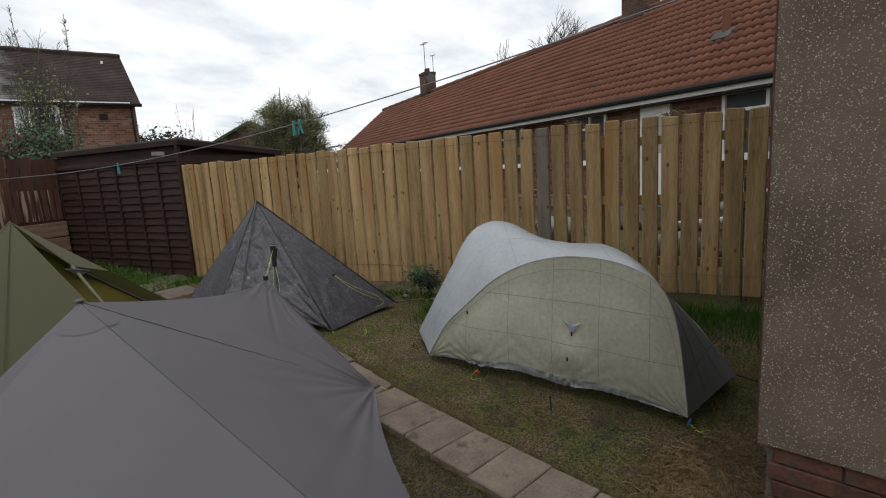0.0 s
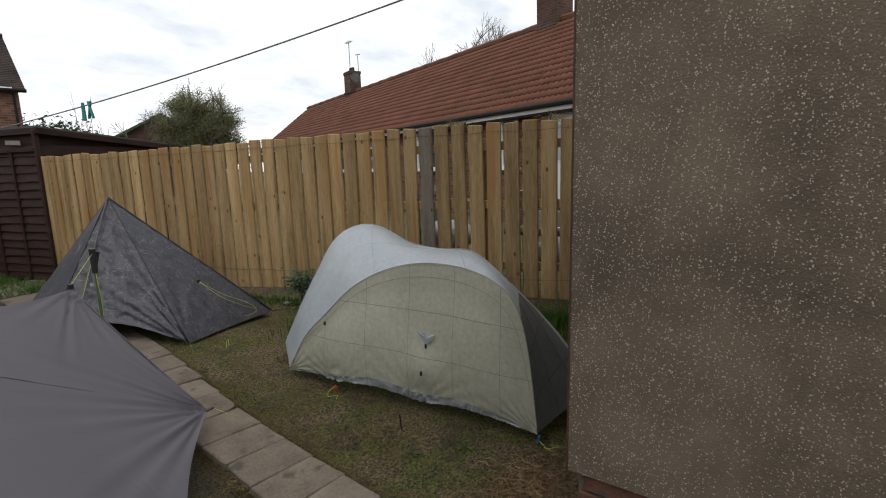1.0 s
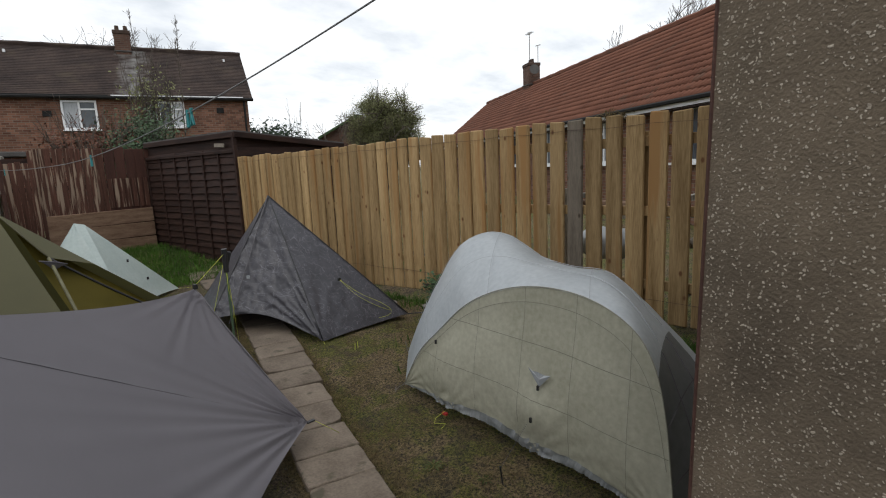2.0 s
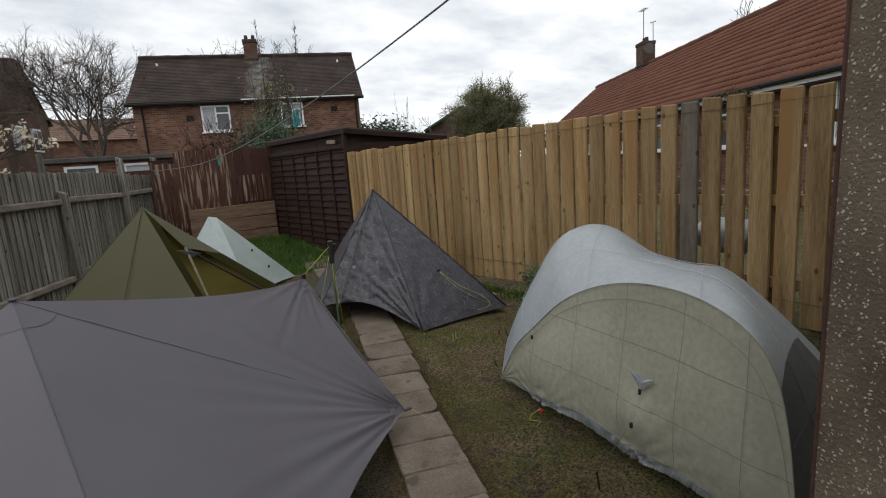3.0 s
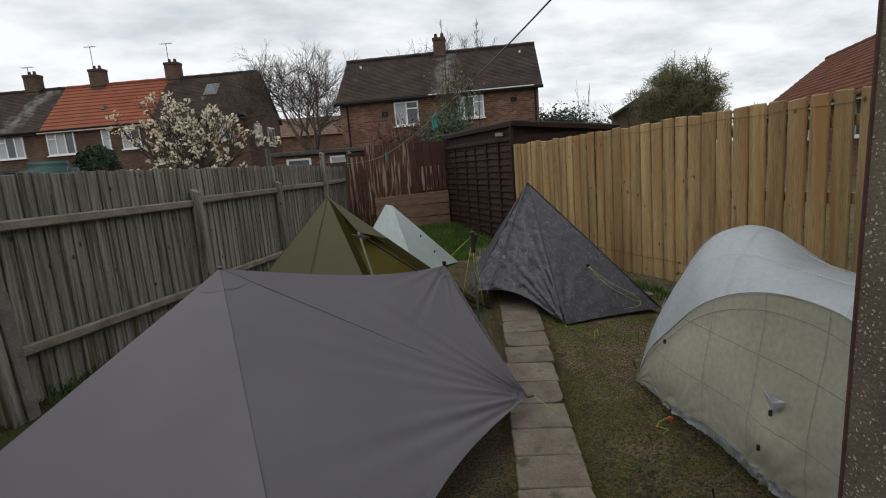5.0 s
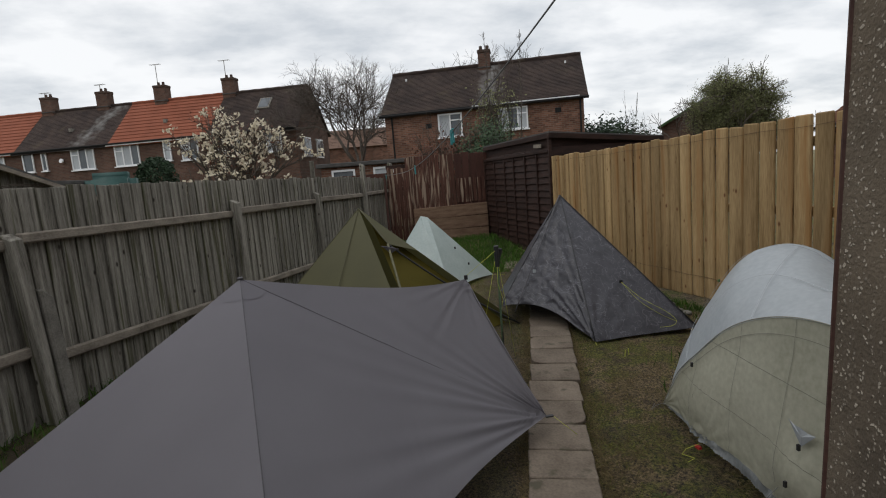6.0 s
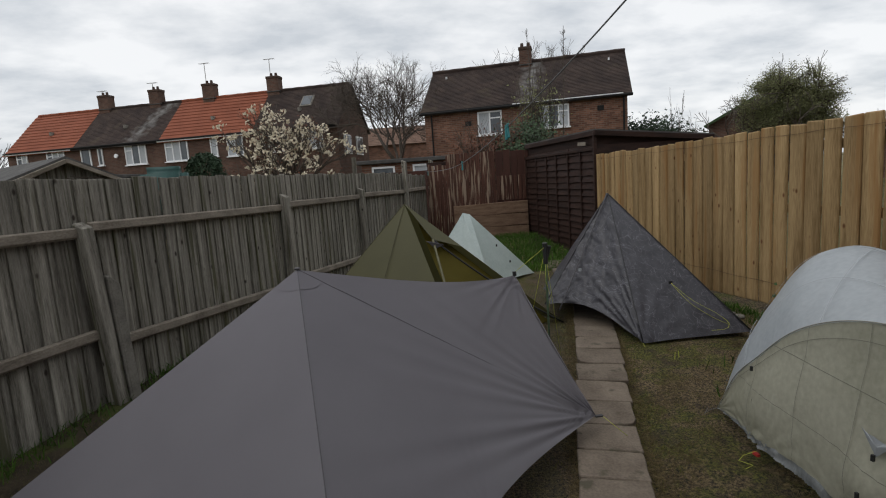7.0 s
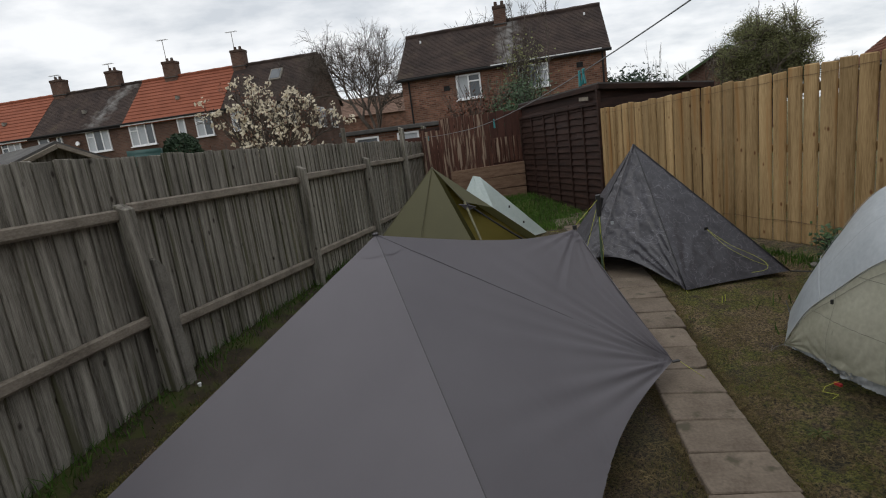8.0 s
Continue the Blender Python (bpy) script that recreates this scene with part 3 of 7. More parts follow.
def build_new_fence():
    f = thing("fence", "new treated pine picket fence with flat-topped upright boards", "fence", (5.17, 3.0, 0.1))
    rng = random.Random(11)
    for k in range(62):
        y = 7.25 - 0.1727 * k
        w = (0.156 if y > 2.2 else 0.147) + rng.uniform(-0.007, 0.005)
        base = 0.11 + 0.18 * (1 - smooth(1.5, 7.0, y))
        top = 1.885 + 0.075 * (1 - smooth(0.0, 7.0, y)) + rng.uniform(-0.012, 0.012)
        bm = one_box((0.027, w, top - base), None, 0.009)
        tilt, ear = rng.uniform(-0.012, 0.012), rng.uniform(0.004, 0.016)
        for v in bm.verts:
            if v.co.z > 0:
                v.co.z += tilt * v.co.y / w
                if abs(v.co.y) > w / 2 - 0.004:
                    v.co.z -= ear
        mat = M_GREYBOARD if k == 33 else M_NEWWOOD
        m = Matrix.Translation((fence_x(y) + rng.uniform(-0.004, 0.004), y, (top + base) / 2)) @ Matrix.Rotation(rng.uniform(-0.007, 0.007), 4, "X") @ Matrix.Rotation(rng.uniform(-0.05, 0.05), 4, "Z")
        place("board", mesh_of("board", bm, mat), f, "weathered grey board" if k == 33 else "", m=m)
    for z in (0.55, 1.15, 1.7):
        a, b = Vector((fence_x(7.3) + 0.04, 7.3, z)), Vector((fence_x(-3.4) + 0.04, -3.4, z + 0.07))
        d = b - a
        part("rail", one_box((d.length, 0.038, 0.08), Matrix.Translation((a + b) / 2) @ d.to_track_quat("X", "Z").to_matrix().to_4x4(), 0.004), M_NEWWOOD, f)
    for y in (7.2, 4.9, 2.75, 0.95, -1.0, -3.0):
        part("post", one_box((0.08, 0.08, 1.8), Matrix.Translation((fence_x(y) + 0.095, y, 0.92)), 0.005), M_NEWWOOD, f)
    for z in (1.81, 0.42):
        pts = [(fence_x(y) - 0.021, y, z + 0.06 * (1 - smooth(0, 7, y)) + 0.006 * math.sin(y * 9)) for y in np.arange(7.2, -1.0, -0.18)]
        part("wire", tube_bm(pts, 0.0016, 4), M_RUST, f, "thin rusty wire")


build_new_fence()

# ---- left-hand weathered fence ----
lf_dir = Vector((0.379, 0.9254, 0))
lf_in = Vector((0.9254, -0.379, 0))
lf_org = Vector((0.333, 5.26, 0))


def build_old_fence():
    f = thing("fence", "weathered grey closeboard fence with rails and posts", "fence", (0.3, 5.2, 0.2))
    rng = random.Random(5)
    ang = math.atan2(lf_dir.y, lf_dir.x)
    s = -10.0
    while s < 6.45:
        w = 0.121 + rng.uniform(-0.008, 0.010)
        p = lf_org + lf_dir * (s + w / 2)
        base = gz(p.x, p.y) - 0.02
        top = 1.835 + rng.uniform(-0.012, 0.010) - 0.06 * smooth(3.5, 6, s)
        bm = one_box((w + 0.010, 0.013, top - base), None, 0.003)
        for v in bm.verts:
            if v.co.z > 0:
                v.co.z += rng.uniform(-0.006, 0.004)
        m = Matrix.Translation((p.x, p.y, (top + base) / 2)) @ Matrix.Rotation(ang, 4, "Z") @ Matrix.Rotation(0.125 + rng.uniform(-0.02, 0.02), 4, "Z") @ Matrix.Rotation(rng.uniform(-0.006, 0.006), 4, "Y")
        place("board", mesh_of("board", bm, M_OLDWOOD), f, m=m)
        s += w
    posts = (-9.2, -6.9, -4.66, -2.42, 0.03, 2.25, 4.45, 6.4)
    for a, b in zip(posts, posts[1:]):
        for z in (1.465, 0.66):
            j = rng.uniform(-0.02, 0.02)
            p, q = lf_org + lf_dir * a + lf_in * 0.045, lf_org + lf_dir * b + lf_in * 0.045
            p.z, q.z = z + j + 0.02, z - j
            if z < 1:
                p.z, q.z = (0.75, 0.74) if a < -2.5 else (0.65 - 0.06 * (a > -1) - 0.04 * (a > 1), 0.53 - 0.02 * (a > -1))
            d = q - p
            bm = one_box((d.length, 0.055, 0.075), None, 0.012)
            for v in bm.verts:
                v.co.z += rng.uniform(-0.004, 0.004)
            place("rail", mesh_of("rail", bm, M_OLDRAIL), f, m=Matrix.Translation((p + q) / 2) @ d.to_track_quat("X", "Z").to_matrix().to_4x4())
    for a in posts:
        lean = 0.05 if a == -2.42 else 0.0
        p = lf_org + lf_dir * (a - lean * 0.8) + lf_in * 0.085
        h = (1.44 if a > -3 else 1.40) - lean if a < 3 else 1.8
        bm = one_box((0.085, 0.09, h), None, 0.008)
        for v in bm.verts:
            if v.co.z > 0 and v.co.y < 0:
                v.co.z -= 0.035
        place("post", mesh_of("post", bm, M_OLDWOOD), f, m=Matrix.Translation((p.x, p.y, gz(p.x, p.y) - 0.05 + h / 2)) @ Matrix.Rotation(ang, 4, "Z") @ Matrix.Rotation(rng.uniform(-0.02, 0.02), 4, "X") @ Matrix.Rotation(-lean, 4, "Y"))
    return f


build_old_fence()


def build_spur():
    bm = one_box((0.09, 0.10, 1.05), None, 0.012)
    for v in bm.verts:
        if v.co.z > 0.3 and v.co.x > 0:
            v.co.z -= 0.07
    p = lf_org + lf_dir * -2.352 + lf_in * 0.10
    ob = place("concrete_spur", mesh_of("concrete_spur", bm, M_CONCRETE), None, m=Matrix.Translation((p.x, p.y, gz(p.x, p.y) + 0.43)) @ Matrix.Rotation(math.atan2(lf_dir.y, lf_dir.x), 4, "Z") @ Matrix.Rotation(-0.05, 4, "Y"))
    tagged(ob, "rough grey concrete spur post beside a fence post", "post")


build_spur()


# soil strip whose dark colour also stands in for shade beside the fence
def build_soil_bed():
    vs, fs = [], []
    n = 90
    for i in range(n + 1):
        s = -8.0 + 14.0 * i / n
        for k in range(5):
            p = lf_org + lf_dir * s + lf_in * (0.01 + 0.085 * k * (1 + 0.35 * noise.noise((s * 1.7, k, 2))))
            vs.append((p.x, p.y, gz(p.x, p.y) + (0.022 if k < 4 else -0.02) + 0.012 * noise.noise((s * 6, k * 3, 5))))
    for i in range(n):
        for k in range(4):
            q = i * 5 + k
            fs.append((q, q + 1, q + 6, q + 5))
    me = bpy.data.meshes.new("soil_bed")
    me.from_pydata(vs, [], fs)
    me.polygons.foreach_set("use_smooth", [True] * len(fs))
    me.materials.append(M_SOIL)
    tagged(new("soil_bed", me), "bare soil strip along the old fence, its colour darkened for the fence's shade", "soil", kind="structure")


build_soil_bed()

# ---- back fence ----
bk_a, bk_b = Vector((2.72, 10.95, 0)), Vector((5.0, 10.62, 0))


def build_back_fence():
    f = thing("fence", "brown board fence with peeling paint", "fence", (3.9, 10.8, 0.3))
    rng = random.Random(8)
    d = (bk_b - bk_a).normalized()
    ang = math.atan2(d.y, d.x)
    s, n = 0.0, (bk_b - bk_a).length
    while s < n - 0.03:
        late = s > 1.55
        w = 0.17 if late else 0.088 + rng.uniform(-0.006, 0.006)
        p = bk_a + d * (s + w / 2)
        base, top = (0.3, 2.2 + rng.uniform(-0.03, 0.02)) if s > 0.42 else (0.2, 1.98 + rng.uniform(-0.03, 0.02))
        bm = one_box((w - 0.006, 0.02, top - base), None, 0.003)
        place("board", mesh_of("board", bm, M_REDPANEL if late else M_PEEL), f, m=Matrix.Translation((p.x, p.y + rng.uniform(-0.006, 0.006), (top + base) / 2)) @ Matrix.Rotation(ang, 4, "Z") @ Matrix.Rotation(rng.uniform(-0.01, 0.01), 4, "Y"))
        s += w
    for z in (0.6, 1.5, 2.0):
        p = (bk_a + bk_b) / 2
        part("rail", one_box((n, 0.05, 0.08), Matrix.Translation((p.x, p.y + 0.05, z)) @ Matrix.Rotation(ang, 4, "Z")), M_BROWNWOOD, f)
    s = 1.6
    while s < n - 0.05:
        p = bk_a + d * s
        part("splinter_board", one_box((0.07, 0.015, 0.55), Matrix.Translation((p.x, p.y - 0.03, 1.36)) @ Matrix.Rotation(ang, 4, "Z"), 0.003), M_PEEL, f, "peeling lower board")
        s += 0.1


build_back_fence()


def build_planks():
    t = thing("plank_panel", "low wall of wide brown planks before the back fence", "planks", (4.05, 10.48, 0.25))
    d = Vector((1.72, 0.06, 0)).normalized()
    for k in range(3):
        m = Matrix.Translation((4.06, 10.46, 0.37 + 0.27 * k)) @ Matrix.Rotation(math.atan2(d.y, d.x), 4, "Z") @ Matrix.Rotation(0.02 - 0.015 * k, 4, "Y")
        place("plank", mesh_of("plank", one_box((1.72, 0.03, 0.262), None, 0.006), M_PLANK), t, m=m)


build_planks()

# ---- brown shed ----
def build_shed():
    sh = thing("shed", "dark brown lap-boarded garden shed with a sloping roof", "shed", (5.1, 8.9, 0.1))
    a, b = Vector((5.125, 7.3, 0)), Vector((4.985, 10.6, 0))
    d = (b - a).normalized()
    ang = math.atan2(d.y, d.x)
    length = (b - a).length
    body = bmesh.new()
    ins = Vector((1, 0.04, 0)).normalized()
    c = [a, b, b + ins * 2.05, a + ins * 2.05]
    tops = [2.23, 2.23, 2.08, 2.04]
    lo = [body.verts.new((p.x + 0.03, p.y + 0.03, 0.05)) for p in c]
    hi = [body.verts.new((p.x + 0.03, p.y + 0.03, z)) for p, z in zip(c, tops)]
    for i in range(4):
        body.faces.new((lo[i], lo[(i + 1) % 4], hi[(i + 1) % 4], hi[i]))
    body.faces.new(hi)
    part("wall", body, M_BROWNWOOD, sh)
    rng = random.Random(3)
    z = 0.14
    while z < 1.93:
        h = 0.118
        for s0, s1 in ((0, 1.05), (1.05, 2.1), (2.1, length)):
            p = a + d * (s0 + s1) / 2
            m = Matrix.Translation((p.x, p.y, z + h / 2)) @ Matrix.Rotation(ang, 4, "Z") @ Matrix.Rotation(0.21 + rng.uniform(-0.05, 0.05), 4, "X") @ Matrix.Rotation(rng.uniform(-0.008, 0.008), 4, "Y")
            lap = one_box((s1 - s0 - 0.02, 0.014, h + 0.024), None, 0.003)
            bmesh.ops.subdivide_edges(lap, edges=[e for e in lap.edges if e.calc_length() > 0.5], cuts=9)
            for v in lap.verts:
                if v.co.z < 0:
                    v.co.z += 0.014 * noise.noise((v.co.x * 4 + s0 * 9, z * 13, 1.0))
                    v.co.y += 0.010 * noise.noise((v.co.x * 5 + s0 * 7, z * 17, 4.0))
            place("lap_board", mesh_of("lap_board", lap, M_BROWNWOOD), sh, m=m)
        p = a + ins * 1.02
        if z > 1.0:
            m = Matrix.Translation((p.x, p.y - 0.0, z + h / 2)) @ Matrix.Rotation(math.atan2(ins.y, ins.x), 4, "Z") @ Matrix.Rotation(-0.1, 4, "X")
            place("lap_board", mesh_of("lap_board", one_box((2.0, 0.02, h + 0.02 if z < 2 else 0.05), None, 0.003), M_BROWNWOOD), sh, m=m)
        z += h
    for s in (0.0, 0.52, 1.05, 1.6, 2.1, 2.7, length):
        p = a + d * s
        part("batten", one_box((0.045, 0.035, 1.85), Matrix.Translation((p.x - 0.02, p.y, 1.06)) @ Matrix.Rotation(ang, 4, "Z"), 0.004), M_BROWNWOOD, sh)
    part("batten", one_box((0.06, 0.06, 2.2), Matrix.Translation((a.x - 0.015, a.y - 0.01, 1.15)), 0.004), M_BROWNWOOD, sh)
    p = (a + b) / 2
    part("batten", one_box((length, 0.04, 0.05), Matrix.Translation((p.x - 0.03, p.y, 1.98)) @ Matrix.Rotation(ang, 4, "Z"), 0.004), M_BROWNWOOD, sh)
    roof = bmesh.new()
    over = [a - d * 0.06 - ins * 0.03, b + d * 0.02 - ins * 0.03, b + d * 0.02 + ins * 2.15, a - d * 0.06 + ins * 2.15]
    lows = [roof.verts.new((q.x, q.y, z)) for q, z in zip(over, (2.265, 2.27, 2.10, 2.085))]
    ups = [roof.verts.new((q.x, q.y, z + 0.035)) for q, z in zip(over, (2.265, 2.27, 2.10, 2.085))]
    for i in range(4):
        roof.faces.new((lows[i], lows[(i + 1) % 4], ups[(i + 1) % 4], ups[i]))
    roof.faces.new(ups)
    roof.faces.new(lows[::-1])
    part("roof", roof, M_FELT, sh, "grey felted roof edge")
    for i, j in ((0, 1), (0, 3)):
        p, q = over[i].copy(), over[j].copy()
        p.z, q.z = (2.265, 2.27, 2.10, 2.085)[i] - 0.03, (2.265, 2.27, 2.10, 2.085)[j] - 0.03
        e = q - p
        part("fascia", one_box((e.length, 0.022, 0.085), Matrix.Translation((p + q) / 2) @ e.to_track_quat("X", "Z").to_matrix().to_4x4(), 0.004), M_BROWNWOOD, sh)
    part("sign", one_box((0.30, 0.012, 0.06), Matrix.Translation((a + d * 0.42).to_tuple()[:2] + (2.09,)) @ Matrix.Translation((-0.035, 0, 0)) @ Matrix.Rotation(ang, 4, "Z") @ Matrix.Rotation(-0.06, 4, "Y")), M_OLDRAIL, sh, "pale scuffed strip of bare wood")


build_shed()

# ---- house corner ----
hc = Vector((2.205, -0.262, 0))
h_dir = Vector((-0.27, -0.963, 0))
h_in = Vector((0.963, -0.27, 0))


def build_house_wall():
    w = thing("wall_house", "brown roughcast house wall over a red brick plinth", "wall", hc.to_tuple(), kind="structure")
    bm = bmesh.new()
    c = [hc, hc + h_dir * 7, hc + h_dir * 7 + h_in * 5, hc + h_in * 5]
    lo = [bm.verts.new((p.x + 0.008, p.y + 0.031, 0.475)) for p in c]
    hi = [bm.verts.new((p.x + 0.131, p.y - 0.007, 5.2)) for p in c]
    for i in range(4):
        bm.faces.new((lo[(i + 1) % 4], lo[i], hi[i], hi[(i + 1) % 4]))
    bm.faces.new(hi)
    bm.faces.new(lo[::-1])
    part("roughcast", bm, M_ROUGH, w, "brown-grey roughcast with pale stone chips")
    p = [hc + h_dir * 0.0 + h_in * 0.03, hc + h_dir * 6.9 + h_in * 0.03, hc + h_dir * 6.9 + h_in * 4.9, hc + h_dir * 0.03 + h_in * 4.9]
    bm = bmesh.new()
    lo = [bm.verts.new((q.x, q.y, -0.2)) for q in p]
    hi = [bm.verts.new((q.x, q.y, 0.474)) for q in p]
    for i in range(4):
        bm.faces.new((lo[(i + 1) % 4], lo[i], hi[i], hi[(i + 1) % 4]))
    part("plinth", bm, M_MORTAR, w, "mortar bed of the plinth")
    part("corner_bead", tube_bm([(hc.x + 0.008, hc.y + 0.031, 0.475), (hc.x + 0.131, hc.y - 0.007, 5.2)], 0.004, 5), M_RUST, w, "thin rusty corner bead")
    rng = random.Random(2)
    brick = [mesh_of("brick", one_box((0.217, 0.10, 0.068), None, 0.004), M_BRICKBIT)]
    ang = math.atan2(h_dir.y, h_dir.x)
    for row in range(8):
        for k in range(12):
            s = 0.02 + 0.1125 + 0.225 * k - (0.1125 if row % 2 else 0)
            q = hc + h_dir * max(s, 0.115) + h_in * (0.065 + rng.uniform(-0.003, 0.003))
            place("brick", brick[0], w, m=Matrix.Translation((q.x, q.y, 0.437 - 0.075 * row)) @ Matrix.Rotation(ang + rng.uniform(-0.01, 0.01), 4, "Z"))


build_house_wall()


def build_blocking_roof():
    """Unseen roof added to block sky light: two tiled slopes with overhanging eaves."""
    t = thing("roof_sky_block", "unseen tiled roof added over the roughcast house to block sky light", "roof", (hc.x, hc.y, 5.2), kind="structure")
    a, b = hc - h_dir * 0.3 - h_in * 0.25, hc + h_dir * 7.3 - h_in * 0.25
    mid = h_in * 2.75
    for p, q in ((a, b), (a + mid * 2, b + mid * 2)):
        bm = bmesh.new()
        lo = [Vector((v.x, v.y, 5.15)) for v in (p, q)]
        hi = [Vector((v.x, v.y, 7.3)) for v in (a + mid, b + mid)]
        vs = [bm.verts.new(v) for v in (*lo, *hi[::-1])]
        ups = [bm.verts.new(v.co + Vector((0, 0, 0.12))) for v in vs]
        bm.faces.new(vs[::-1])
        bm.faces.new(ups)
        for i in range(4):
            k = (i + 1) % 4
            bm.faces.new((vs[i], vs[k], ups[k], ups[i]))
        part("slope", bm, M_BROWNROOF, t)


build_blocking_roof()


# ---- tents ----
def curve_through(pts, n):
    """A smooth curve through points: n + 1 places on it."""
    pts = [Vector(p) for p in pts]
    ds = [0.0]
    for a, b in zip(pts, pts[1:]):
        ds.append(ds[-1] + (b - a).length)
    out = []
    for i in range(n + 1):
        s = ds[-1] * i / n
        k = max(j for j in range(len(pts) - 1) if ds[j] <= s + 1e-9)
        u = (s - ds[k]) / (ds[k + 1] - ds[k])
        p0, p1, p2, p3 = pts[max(k - 1, 0)], pts[k], pts[k + 1], pts[min(k + 2, len(pts) - 1)]
        out.append(0.5 * ((2 * p1) + (p2 - p0) * u + (2 * p0 - 5 * p1 + 4 * p2 - p3) * u * u + (3 * p1 - p0 - 3 * p2 + p3) * u ** 3))
    return out


def panel(apex, a, b, sag=0.0, hem=0.0, n=26, folds=(), flip=False, lift=0.0):
    """A stretched triangle of cloth from apex to the hem a-b: sag hollows it, hem curves its lower edge inwards, folds are (corner, height, count, reach)."""
    apex, a, b = Vector(apex), Vector(a), Vector(b)
    bm = bmesh.new()
    nor = (a - apex).cross(b - apex).normalized()
    if nor.z < 0:
        nor = -nor
    grid = []
    for i in range(n + 1):
        u = i / n
        row = []
        for j in range(n + 1):
            v = j / n
            low = a.lerp(b, v)
            low = low + (apex - low).normalized() * hem * 4 * v * (1 - v) + Vector((0, 0, lift * 4 * v * (1 - v)))
            p = apex.lerp(low, u)
            k = 4 * v * (1 - v) * u
            p = p - nor * sag * k * (0.5 + 0.5 * math.sin(math.pi * min(1, u)))
            for corner, high, count, reach in folds:
                c = Vector(corner)
                d = p - c
                r = d.length
                if r > 1e-4:
                    ax = ((apex + a + b) / 3 - c).normalized()
                    ay = nor.cross(ax)
                    th = math.atan2(d.dot(ay), d.dot(ax))
                    wave = 0.6 * math.sin(count * th + 1.3 * math.sin(3 * th)) + 0.4 * math.sin(count * 0.61 * th + 2.0)
                    p = p + nor * high * (abs(wave) ** 0.8 * (1 if wave > 0 else -1)) * math.exp(-r / (reach * (1 + 0.35 * math.sin(count * 0.3 * th)))) * min(1, r / 0.06)
            row.append(bm.verts.new(p))
        grid.append(row)
    for i in range(n):
        for j in range(n):
            q = [grid[i][j], grid[i + 1][j], grid[i + 1][j + 1], grid[i][j + 1]]
            bm.faces.new(q)
    bmesh.ops.remove_doubles(bm, verts=bm.verts, dist=0.0004)
    return bm


def crinkle(bm, amount, scale, seed=0):
    """Small creases of stiff cloth."""
    bm.normal_update()
    for v in bm.verts:
        k = noise.turbulence((v.co.x * scale + seed, v.co.y * scale, v.co.z * scale), 3, True)
        v.co += v.normal * (k - 0.5) * amount
    return bm


def seam(name, pts, r, mat, parent, label=""):
    return part(name, tube_bm(pts, r, 5), mat, parent, label, soft=True)


def cord(name, pts, parent=None, r=0.0016, mat=None, label="yellow cord"):
    return part(name, tube_bm(pts, r, 5), mat or M_CORD, parent, label, soft=True)


